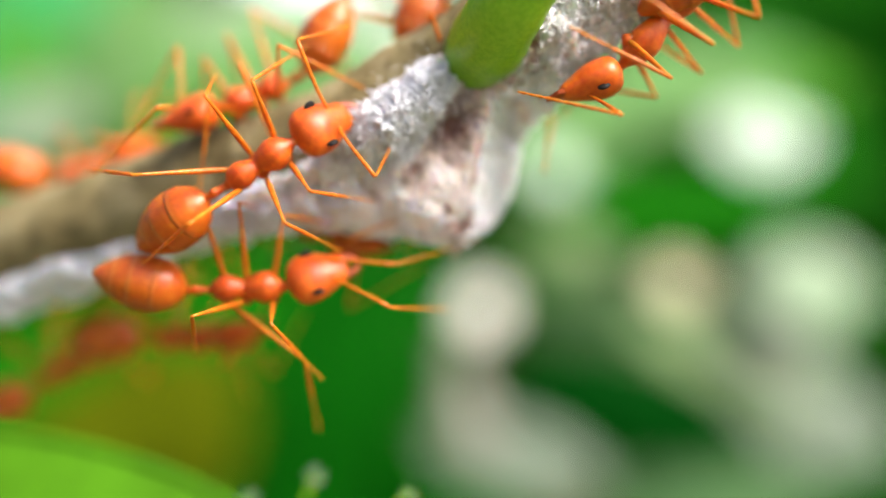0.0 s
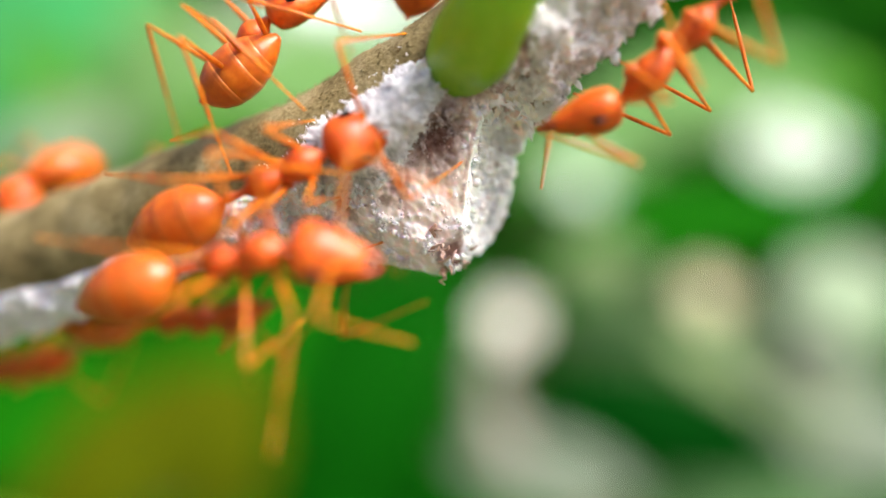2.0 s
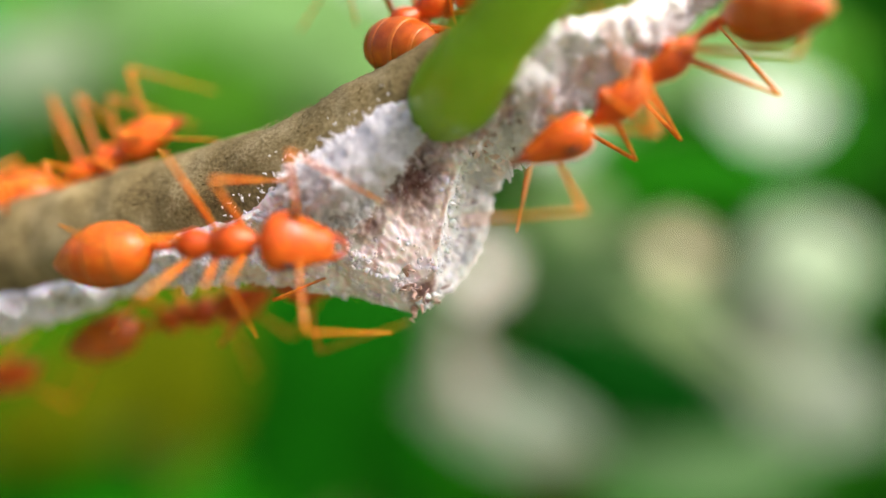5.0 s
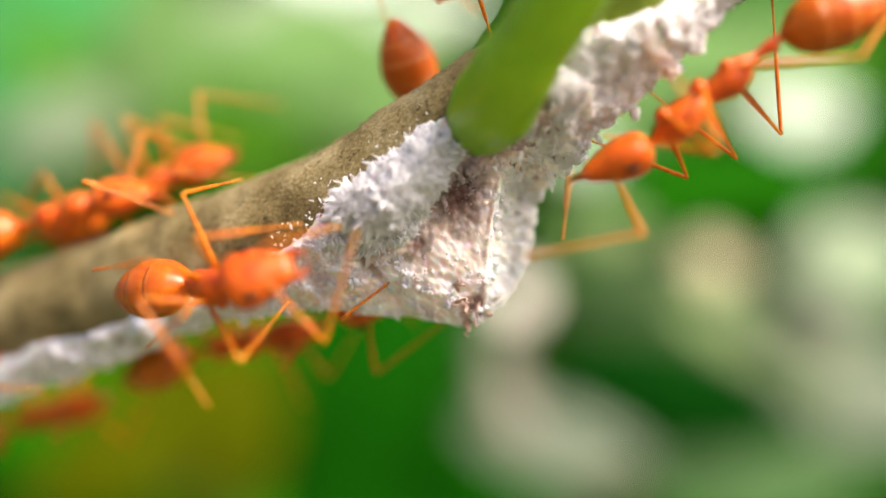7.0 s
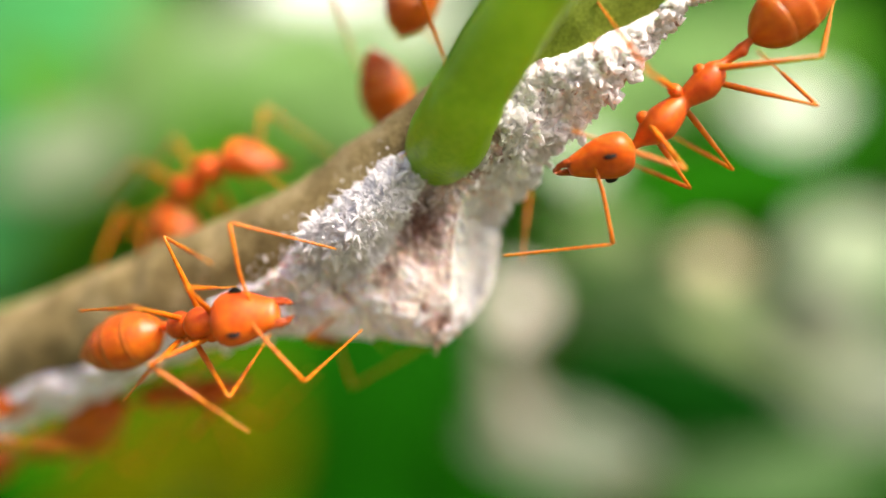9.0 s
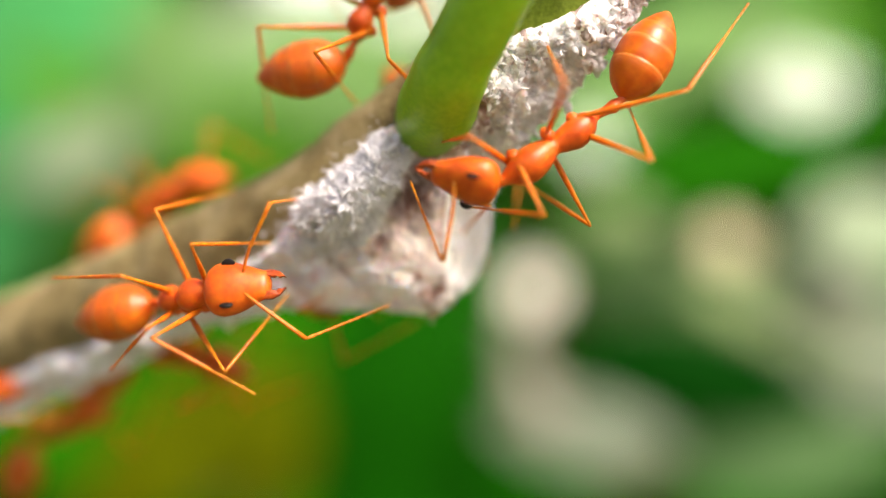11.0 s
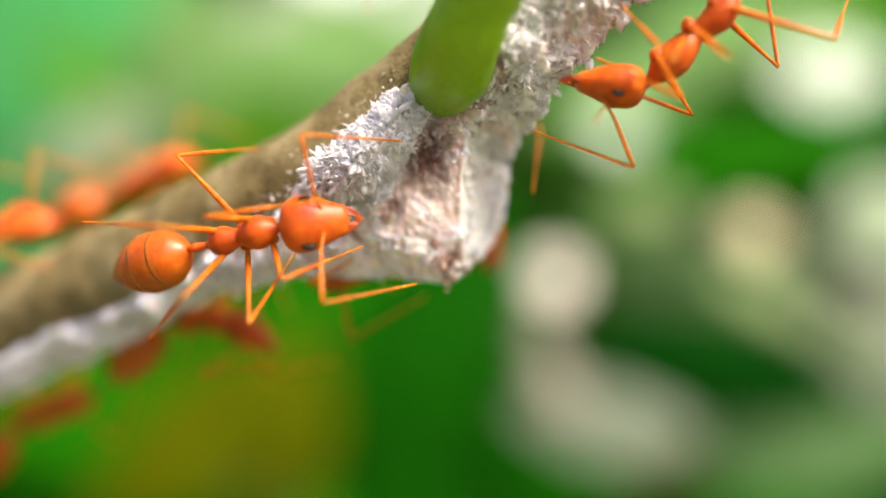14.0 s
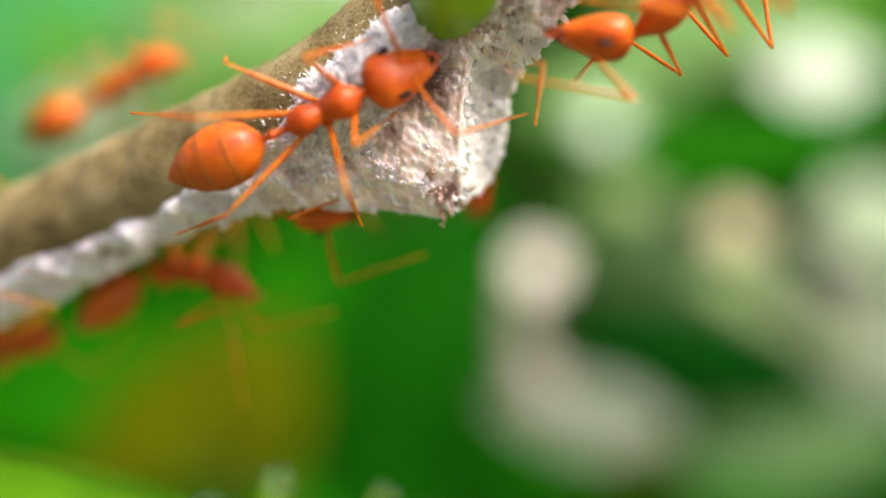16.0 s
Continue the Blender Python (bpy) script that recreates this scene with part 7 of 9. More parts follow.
    forerunner.step(11.3, (-9.60, 7.80, -0.30), (-7.50, 7.20, 0.30), (-13.20, 8.80, -1.30), up=(-0.1, 0.8, 0.5))
    forerunner.go()
    underling = Ant("out-of-focus reddish weaver ant under the twig")
    underling.step(0, (-10.11, 6.20, -5.53), (-7.84, 5.40, -5.14), (-13.35, 7.00, -5.75), up=(0.2, -0.2, -1), legs={"fl": ((-9.13, 7.81, -4.21), (-8.45, 10.93, -3.03)), "ml": ((-10.84, 8.22, -3.61), (-10.57, 11.68, -2.64)), "hl": ((-13.13, 8.38, -4.21), (-15.10, 12.12, -3.40)), "mr": ((-11.39, 8.93, -4.36), (-10.89, 12.29, -3.17)), "hr": ((-13.55, 8.36, -4.69), (-15.76, 11.97, -3.94)), "fr": ((-8.32, 7.96, -6.48), (-7.85, 10.71, -8.43))})
    underling.step(0.5, (-9.86, 6.20, -5.53), (-7.17, 5.40, -5.35), (-13.72, 7.00, -5.76), up=(0.2, -0.2, -1), legs={"fl": ((-8.86, 7.85, -4.26), (-8.14, 10.98, -3.15)), "ml": ((-10.54, 8.25, -3.66), (-10.23, 11.72, -2.76)), "hl": ((-12.82, 8.41, -4.23), (-14.75, 12.18, -3.48)), "mr": ((-11.10, 8.97, -4.41), (-10.55, 12.35, -3.29)), "hr": ((-13.26, 8.44, -4.71), (-15.43, 12.08, -4.01)), "fr": ((-8.08, 8.00, -6.52), (-7.59, 10.73, -8.49))})
    underling.step(1, (-9.80, 6.20, -4.94), (-7.60, 5.40, -4.18), (-13.13, 7.00, -5.54), up=(0.2, -0.2, -1), legs={"fl": ((-8.86, 7.90, -3.72), (-8.23, 11.07, -2.66)), "ml": ((-10.51, 8.30, -3.12), (-10.29, 11.78, -2.26)), "hl": ((-12.74, 8.45, -3.65), (-14.70, 12.20, -2.90)), "mr": ((-11.07, 8.98, -3.85), (-10.62, 12.38, -2.77)), "hr": ((-13.16, 8.46, -4.11), (-15.37, 12.09, -3.41)), "fr": ((-8.11, 7.90, -5.92), (-7.73, 10.66, -7.87))})
    underling.step(2, (-9.31, 6.20, -3.65), (-7.06, 5.40, -3.23), (-12.79, 7.00, -4.04), up=(0.2, -0.2, -1), legs={"fl": ((-8.46, 7.87, -2.39), (-7.95, 11.02, -1.21)), "ml": ((-10.08, 8.26, -1.81), (-9.97, 11.72, -0.81)), "hl": ((-12.25, 8.45, -2.34), (-14.28, 12.14, -1.46)), "mr": ((-10.63, 8.91, -2.48), (-10.30, 12.29, -1.28)), "hr": ((-12.67, 8.48, -2.79), (-14.93, 12.04, -1.96)), "fr": ((-7.76, 8.13, -4.52), (-7.47, 11.01, -6.30))})
    underling.step(2.5, (-9.54, 6.20, -3.35), (-7.11, 5.40, -3.02), (-12.55, 7.00, -4.11), up=(0.2, -0.2, -1), legs={"fl": ((-8.74, 7.90, -2.11), (-8.29, 11.06, -0.96)), "ml": ((-10.32, 8.28, -1.54), (-10.27, 11.75, -0.56)), "hl": ((-12.46, 8.48, -2.05), (-14.52, 12.16, -1.19)), "mr": ((-10.88, 8.92, -2.20), (-10.61, 12.31, -1.03)), "hr": ((-12.88, 8.51, -2.50), (-15.16, 12.07, -1.69)), "fr": ((-8.07, 8.13, -4.21), (-7.85, 11.03, -5.99))})
    underling.step(3, (-9.24, 6.20, -3.26), (-6.81, 5.40, -2.72), (-12.05, 7.00, -4.24), up=(0.2, -0.2, -1), legs={"fl": ((-8.39, 7.91, -2.02), (-7.87, 11.08, -0.89)), "ml": ((-9.98, 8.30, -1.45), (-9.87, 11.77, -0.50)), "hl": ((-12.14, 8.48, -1.98), (-14.15, 12.20, -1.15)), "mr": ((-10.54, 8.95, -2.13), (-10.20, 12.35, -0.98)), "hr": ((-12.56, 8.52, -2.43), (-14.80, 12.11, -1.65)), "fr": ((-7.69, 8.04, -4.14), (-7.40, 10.90, -5.95))})
    underling.step(3.5, (-9.20, 6.20, -3.50), (-6.90, 5.40, -2.91), (-11.98, 7.00, -4.55), up=(0.2, -0.2, -1), legs={"fl": ((-8.36, 7.92, -2.30), (-7.83, 11.11, -1.23)), "ml": ((-9.96, 8.34, -1.77), (-9.82, 11.83, -0.89)), "hl": ((-12.10, 8.54, -2.33), (-14.08, 12.30, -1.63)), "mr": ((-10.49, 9.00, -2.47), (-10.14, 12.41, -1.39)), "hr": ((-12.51, 8.58, -2.79), (-14.73, 12.21, -2.14)), "fr": ((-7.62, 7.99, -4.39), (-7.27, 10.81, -6.25))})
    underling.step(4, (-8.11, 6.20, -3.08), (-6.24, 5.40, -2.04), (-11.28, 7.00, -4.25), up=(0.2, -0.2, -1), legs={"fl": ((-7.25, 7.95, -1.90), (-6.68, 11.15, -0.91)), "ml": ((-8.87, 8.39, -1.41), (-8.69, 11.90, -0.63)), "hl": ((-11.01, 8.56, -2.02), (-12.96, 12.36, -1.47)), "mr": ((-9.38, 9.05, -2.15), (-8.99, 12.48, -1.16)), "hr": ((-11.41, 8.59, -2.49), (-13.59, 12.26, -2.00)), "fr": ((-6.43, 7.83, -3.99), (-5.99, 10.59, -5.93))})
    underling.step(6.3, (-8.47, 6.20, -3.07), (-5.97, 5.40, -2.66), (-11.32, 7.00, -4.11), up=(0.2, -0.2, -1), legs={"fl": ((-7.63, 7.90, -1.81), (-7.04, 11.03, -0.62)), "ml": ((-9.18, 8.33, -1.30), (-8.96, 11.78, -0.29)), "hl": ((-11.27, 8.62, -1.87), (-13.12, 12.41, -1.05)), "mr": ((-9.67, 9.01, -1.96), (-9.25, 12.38, -0.75)), "hr": ((-11.68, 8.73, -2.32), (-13.77, 12.41, -1.57)), "fr": ((-6.88, 8.11, -3.84), (-6.44, 11.02, -5.54))})
    underling.step(6.5, (-8.68, 6.20, -3.00), (-6.17, 5.40, -2.51), (-11.65, 7.00, -4.13), up=(0.2, -0.2, -1), legs={"fl": ((-7.80, 7.90, -1.73), (-7.17, 11.01, -0.50)), "ml": ((-9.33, 8.29, -1.16), (-9.08, 11.72, -0.09)), "hl": ((-11.43, 8.57, -1.66), (-13.26, 12.34, -0.69)), "mr": ((-9.84, 8.99, -1.79), (-9.38, 12.33, -0.52)), "hr": ((-11.85, 8.69, -2.10), (-13.93, 12.34, -1.18)), "fr": ((-7.12, 8.12, -3.78), (-6.74, 11.07, -5.42))})
    underling.step(7, (-8.36, 6.20, -2.88), (-5.60, 5.40, -2.25), (-11.01, 7.00, -3.64), up=(0.2, -0.2, -1), legs={"fl": ((-7.38, 7.91, -1.72), (-6.68, 11.08, -0.72)), "ml": ((-8.99, 8.34, -1.12), (-8.68, 11.84, -0.30)), "hl": ((-11.20, 8.54, -1.61), (-13.07, 12.34, -0.88)), "mr": ((-9.54, 9.04, -1.83), (-9.01, 12.45, -0.81)), "hr": ((-11.64, 8.59, -2.06), (-13.76, 12.27, -1.37)), "fr": ((-6.69, 7.90, -3.88), (-6.30, 10.66, -5.83))})
    underling.step(7.5, (-7.89, 6.20, -2.76), (-5.43, 5.40, -2.19), (-10.86, 7.00, -3.79), up=(0.2, -0.2, -1), legs={"fl": ((-6.89, 7.93, -1.64), (-6.21, 11.14, -0.76)), "ml": ((-8.55, 8.36, -1.03), (-8.28, 11.88, -0.36)), "hl": ((-10.83, 8.46, -1.53), (-12.79, 12.25, -0.95)), "mr": ((-9.14, 9.03, -1.79), (-8.63, 12.49, -0.91)), "hr": ((-11.27, 8.45, -1.99), (-13.47, 12.10, -1.45)), "fr": ((-6.16, 7.73, -3.86), (-5.79, 10.37, -5.98))})
    underling.step(8, (-8.08, 6.20, -2.85), (-5.68, 5.40, -2.33), (-10.90, 7.00, -3.83), up=(0.2, -0.2, -1), legs={"fl": ((-7.06, 7.90, -1.69), (-6.37, 11.09, -0.75)), "ml": ((-8.73, 8.31, -1.03), (-8.46, 11.82, -0.29)), "hl": ((-11.04, 8.40, -1.49), (-13.02, 12.15, -0.80)), "mr": ((-9.34, 9.00, -1.78), (-8.83, 12.43, -0.83)), "hr": ((-11.49, 8.36, -1.95), (-13.71, 11.98, -1.29)), "fr": ((-6.35, 7.72, -3.96), (-6.03, 10.38, -6.05))})
    underling.step(8.5, (-9.89, 6.20, -3.13), (-7.77, 5.40, -2.67), (-12.76, 7.00, -4.03), up=(0.2, -0.2, -1), legs={"fl": ((-8.89, 7.88, -1.96), (-8.28, 11.08, -0.98)), "ml": ((-10.56, 8.27, -1.26), (-10.38, 11.78, -0.45)), "hl": ((-12.88, 8.32, -1.66), (-14.94, 12.01, -0.85)), "mr": ((-11.20, 8.93, -1.98), (-10.77, 12.36, -0.97)), "hr": ((-13.32, 8.24, -2.11), (-15.62, 11.79, -1.33)), "fr": ((-8.24, 7.75, -4.25), (-8.05, 10.45, -6.31))})
    underling.step(9, (-10.51, 6.20, -3.78), (-8.39, 5.40, -3.52), (-13.37, 7.00, -4.47), up=(0.2, -0.2, -1), legs={"fl": ((-9.54, 7.89, -2.67), (-8.99, 11.12, -1.78)), "ml": ((-11.22, 8.31, -1.98), (-11.10, 11.83, -1.27)), "hl": ((-13.52, 8.35, -2.38), (-15.64, 12.03, -1.67)), "mr": ((-11.85, 8.93, -2.71), (-11.49, 12.40, -1.80)), "hr": ((-13.96, 8.26, -2.82), (-16.31, 11.79, -2.13)), "fr": ((-8.89, 7.80, -4.94), (-8.74, 10.46, -7.06))})
    underling.step(11.5, (-10.53, 6.20, -3.01), (-8.48, 5.40, -3.49), (-13.74, 7.00, -3.81), up=(0.2, -0.2, -1), legs={"fl": ((-9.47, 7.80, -1.81), (-8.86, 10.98, -0.75)), "ml": ((-11.16, 8.19, -1.03), (-11.00, 11.68, -0.14)), "hl": ((-13.54, 8.23, -1.37), (-15.66, 11.84, -0.40)), "mr": ((-11.85, 8.84, -1.73), (-11.43, 12.24, -0.64)), "hr": ((-13.99, 8.09, -1.81), (-16.35, 11.56, -0.86)), "fr": ((-8.93, 7.93, -4.18), (-8.85, 10.64, -6.23))})
    underling.step(12, (-10.81, 6.20, -3.23), (-8.66, 5.40, -3.70), (-14.01, 7.00, -3.82), up=(0.2, -0.2, -1), legs={"fl": ((-9.78, 7.82, -2.08), (-9.21, 11.03, -1.11)), "ml": ((-11.47, 8.22, -1.31), (-11.35, 11.73, -0.51)), "hl": ((-13.84, 8.24, -1.64), (-15.99, 11.85, -0.75)), "mr": ((-12.15, 8.85, -2.02), (-11.77, 12.29, -1.02)), "hr": ((-14.28, 8.10, -2.07), (-16.68, 11.57, -1.21)), "fr": ((-9.24, 7.94, -4.44), (-9.18, 10.62, -6.53))})
    underling.step(12.5, (-10.53, 6.20, -3.19), (-8.38, 5.40, -3.65), (-13.96, 7.00, -4.48), up=(0.2, -0.2, -1), legs={"fl": ((-9.52, 7.85, -2.01), (-8.95, 11.04, -0.97)), "ml": ((-11.20, 8.21, -1.25), (-11.09, 11.71, -0.39)), "hl": ((-13.56, 8.23, -1.62), (-15.71, 11.84, -0.70)), "mr": ((-11.88, 8.85, -1.96), (-11.50, 12.27, -0.90)), "hr": ((-14.01, 8.11, -2.06), (-16.40, 11.57, -1.17)), "fr": ((-8.94, 7.92, -4.35), (-8.85, 10.64, -6.39))}, feel={"r": ((-7.15, 7.62, -4.27), (-3.79, 7.61, -6.31))})
    underling.step(13, (-10.88, 6.20, -3.63), (-8.72, 5.40, -3.86), (-14.11, 7.00, -4.90), up=(0.2, -0.2, -1), legs={"fl": ((-9.90, 7.88, -2.49), (-9.39, 11.11, -1.54)), "ml": ((-11.58, 8.25, -1.74), (-11.52, 11.76, -0.96)), "hl": ((-13.92, 8.23, -2.08), (-16.12, 11.83, -1.23)), "mr": ((-12.27, 8.87, -2.45), (-11.95, 12.32, -1.47)), "hr": ((-14.37, 8.10, -2.51), (-16.80, 11.55, -1.68)), "fr": ((-9.33, 7.85, -4.82), (-9.31, 10.53, -6.91))})
    underling.step(13.5, (-10.32, 6.20, -3.13), (-8.30, 5.40, -3.56), (-13.49, 7.00, -4.32), up=(0.2, -0.2, -1), legs={"fl": ((-9.35, 7.84, -1.95), (-8.83, 11.04, -0.93)), "ml": ((-11.02, 8.24, -1.23), (-10.94, 11.73, -0.38)), "hl": ((-13.35, 8.28, -1.61), (-15.52, 11.89, -0.72)), "mr": ((-11.69, 8.85, -1.93), (-11.35, 12.28, -0.88)), "hr": ((-13.79, 8.16, -2.04), (-16.19, 11.62, -1.18)), "fr": ((-8.78, 7.94, -4.26), (-8.71, 10.68, -6.28))})
    underling.step(14, (-9.80, 6.20, -2.90), (-7.80, 5.40, -3.36), (-12.98, 7.00, -4.37), up=(0.2, -0.2, -1), legs={"fl": ((-8.79, 7.84, -1.71), (-8.21, 11.02, -0.65)), "ml": ((-10.45, 8.22, -0.96), (-10.32, 11.71, -0.06)), "hl": ((-12.79, 8.28, -1.31), (-14.90, 11.90, -0.35)), "mr": ((-11.12, 8.86, -1.65), (-10.73, 12.27, -0.55)), "hr": ((-13.24, 8.17, -1.75), (-15.59, 11.65, -0.81)), "fr": ((-8.24, 7.92, -4.02), (-8.17, 10.69, -6.00))})
    underling.step(15, (-9.60, 6.20, -2.88), (-7.63, 5.40, -3.23), (-12.91, 7.00, -4.01), up=(0.2, -0.2, -1), legs={"fl": ((-8.58, 7.82, -1.66), (-7.95, 10.96, -0.54)), "ml": ((-10.22, 8.22, -0.93), (-10.02, 11.68, 0.04)), "hl": ((-12.54, 8.33, -1.29), (-14.58, 11.98, -0.28)), "mr": ((-10.86, 8.88, -1.60), (-10.41, 12.25, -0.43)), "hr": ((-12.99, 8.26, -1.73), (-15.27, 11.77, -0.75)), "fr": ((-8.02, 7.99, -3.94), (-7.87, 10.80, -5.84))})
    underling.step(15.5, (-9.98, 6.20, -3.06), (-7.91, 5.40, -3.40), (-13.05, 7.00, -4.30), up=(0.2, -0.2, -1), legs={"fl": ((-9.02, 7.83, -1.81), (-8.47, 10.97, -0.63)), "ml": ((-10.65, 8.20, -1.09), (-10.54, 11.65, -0.06)), "hl": ((-12.94, 8.31, -1.47), (-15.03, 11.91, -0.41)), "mr": ((-11.29, 8.84, -1.74), (-10.93, 12.21, -0.52)), "hr": ((-13.38, 8.24, -1.90), (-15.71, 11.71, -0.88)), "fr": ((-8.46, 8.04, -4.06), (-8.38, 10.90, -5.90))})
    underling.step(16, (-9.99, 6.20, -3.41), (-8.05, 5.40, -3.73), (-13.00, 7.00, -4.57), up=(0.2, -0.2, -1), legs={"fr": ((-8.20, 6.30, -5.15), (-7.53, 5.65, -9.23)), "fl": ((-9.07, 7.83, -2.18), (-8.58, 10.98, -1.01)), "ml": ((-10.69, 8.22, -1.49), (-10.62, 11.68, -0.48)), "hl": ((-12.95, 8.36, -1.89), (-15.05, 11.97, -0.88)), "mr": ((-11.32, 8.85, -2.14), (-11.01, 12.23, -0.94)), "hr": ((-13.38, 8.30, -2.33), (-15.72, 11.78, -1.35))})
    underling.go()
    lurker = Ant("red-brown weaver ant sheltering below the wax crust")
    lurker.step(0, (-5.75, 3.00, -0.79), (-3.44, 2.40, -1.49), (-8.52, 3.40, 0.32), up=(0.3, -0.5, -0.8), legs={"fl": ((-4.67, 4.63, 0.66), (-3.73, 7.55, 2.13)), "ml": ((-6.25, 5.14, 1.26), (-5.66, 8.44, 2.58)), "hl": ((-8.41, 5.43, 0.72), (-9.96, 9.26, 1.93)), "fr": ((-3.23, 4.62, -0.23), (-1.22, 7.01, -1.57)), "mr": ((-6.70, 5.74, 0.63), (-5.90, 8.90, 2.15)), "hr": ((-8.83, 5.56, 0.26), (-10.64, 9.29, 1.41))})
    lurker.step(1, (-5.64, 3.00, -0.81), (-3.64, 2.40, -1.34), (-8.46, 3.40, -0.12), up=(0.3, -0.5, -0.8), legs={"fl": ((-4.62, 4.72, 0.50), (-3.73, 7.73, 1.83)), "ml": ((-6.13, 5.23, 1.10), (-5.60, 8.58, 2.29)), "hl": ((-8.23, 5.55, 0.62), (-9.79, 9.40, 1.73)), "fr": ((-3.25, 4.85, -0.37), (-1.37, 7.31, -1.78)), "mr": ((-6.59, 5.81, 0.49), (-5.85, 9.05, 1.86)), "hr": ((-8.65, 5.68, 0.19), (-10.46, 9.44, 1.24))})
    lurker.step(2, (-5.58, 3.00, -0.74), (-3.53, 2.40, -1.33), (-8.51, 3.40, 0.10), up=(0.3, -0.5, -0.8), legs={"fl": ((-4.67, 4.74, 0.56), (-3.93, 7.77, 1.91)), "ml": ((-6.15, 5.23, 1.14), (-5.77, 8.59, 2.36)), "hl": ((-8.18, 5.53, 0.67), (-9.84, 9.33, 1.80)), "fr": ((-3.35, 4.98, -0.26), (-1.61, 7.60, -1.56)), "mr": ((-6.60, 5.77, 0.56), (-6.02, 9.04, 1.95)), "hr": ((-8.59, 5.67, 0.25), (-10.49, 9.38, 1.33))})
    lurker.step(2.5, (-5.23, 3.00, -0.74), (-3.33, 2.40, -1.32), (-7.91, 3.40, -0.01), up=(0.3, -0.5, -0.8), legs={"fl": ((-4.34, 4.75, 0.52), (-3.62, 7.81, 1.81)), "ml": ((-5.79, 5.26, 1.08), (-5.42, 8.65, 2.25)), "hl": ((-7.79, 5.60, 0.62), (-9.42, 9.42, 1.71)), "fr": ((-3.06, 5.02, -0.29), (-1.36, 7.66, -1.59)), "mr": ((-6.23, 5.80, 0.51), (-5.67, 9.10, 1.84)), "hr": ((-8.19, 5.74, 0.22), (-10.06, 9.48, 1.24))})
    lurker.step(3, (-5.41, 3.00, -0.70), (-3.40, 2.40, -1.27), (-8.21, 3.40, 0.12), up=(0.3, -0.5, -0.8), legs={"fl": ((-4.51, 4.76, 0.55), (-3.76, 7.83, 1.81)), "ml": ((-5.96, 5.28, 1.11), (-5.57, 8.67, 2.23)), "hl": ((-7.98, 5.59, 0.63), (-9.60, 9.44, 1.67)), "fr": ((-3.21, 5.01, -0.27), (-1.48, 7.61, -1.62)), "mr": ((-6.41, 5.82, 0.52), (-5.82, 9.12, 1.82)), "hr": ((-8.39, 5.74, 0.22), (-10.25, 9.49, 1.20))})
    lurker.step(3.5, (-5.94, 3.00, -0.85), (-3.93, 2.40, -1.27), (-8.63, 3.40, -0.08), up=(0.3, -0.5, -0.8), legs={"fl": ((-5.06, 4.79, 0.37), (-4.35, 7.89, 1.57)), "ml": ((-6.52, 5.31, 0.89), (-6.16, 8.73, 1.94)), "hl": ((-8.51, 5.62, 0.38), (-10.16, 9.49, 1.29)), "fr": ((-3.76, 5.05, -0.42), (-2.01, 7.62, -1.79)), "mr": ((-6.95, 5.85, 0.28), (-6.40, 9.19, 1.52)), "hr": ((-8.91, 5.77, -0.04), (-10.80, 9.54, 0.81))})
    lurker.step(4, (-5.98, 3.00, -0.88), (-3.94, 2.40, -1.24), (-8.71, 3.40, -0.36), up=(0.3, -0.5, -0.8), legs={"fl": ((-5.16, 4.83, 0.28), (-4.51, 7.99, 1.35)), "ml": ((-6.64, 5.35, 0.75), (-6.36, 8.82, 1.64)), "hl": ((-8.64, 5.62, 0.18), (-10.37, 9.49, 0.87)), "fr": ((-3.83, 5.09, -0.52), (-2.07, 7.60, -2.00)), "mr": ((-7.08, 5.88, 0.10), (-6.60, 9.28, 1.18)), "hr": ((-9.03, 5.74, -0.26), (-10.99, 9.52, 0.37))})
    lurker.step(6.3, (-5.77, 3.00, -0.78), (-3.84, 2.40, -1.09), (-8.39, 3.40, -0.24), up=(0.3, -0.5, -0.8), legs={"fl": ((-4.91, 4.77, 0.49), (-4.18, 7.82, 1.79)), "ml": ((-6.33, 5.30, 0.99), (-5.93, 8.68, 2.16)), "hl": ((-8.27, 5.69, 0.48), (-9.83, 9.57, 1.50)), "fr": ((-3.62, 5.05, -0.26), (-1.84, 7.68, -1.47)), "mr": ((-6.74, 5.85, 0.42), (-6.15, 9.14, 1.75)), "hr": ((-8.65, 5.87, 0.07), (-10.45, 9.66, 1.02))})
    lurker.step(6.5, (-5.81, 3.00, -0.89), (-3.89, 2.40, -1.28), (-8.58, 3.40, -0.26), up=(0.3, -0.5, -0.8), legs={"fl": ((-4.91, 4.76, 0.39), (-4.12, 7.78, 1.74)), "ml": ((-6.30, 5.27, 0.95), (-5.86, 8.63, 2.18)), "hl": ((-8.26, 5.67, 0.52), (-9.78, 9.53, 1.68)), "fr": ((-3.65, 5.04, -0.39), (-1.91, 7.70, -1.59)), "mr": ((-6.73, 5.82, 0.40), (-6.09, 9.08, 1.80)), "hr": ((-8.66, 5.85, 0.12), (-10.42, 9.62, 1.23))})
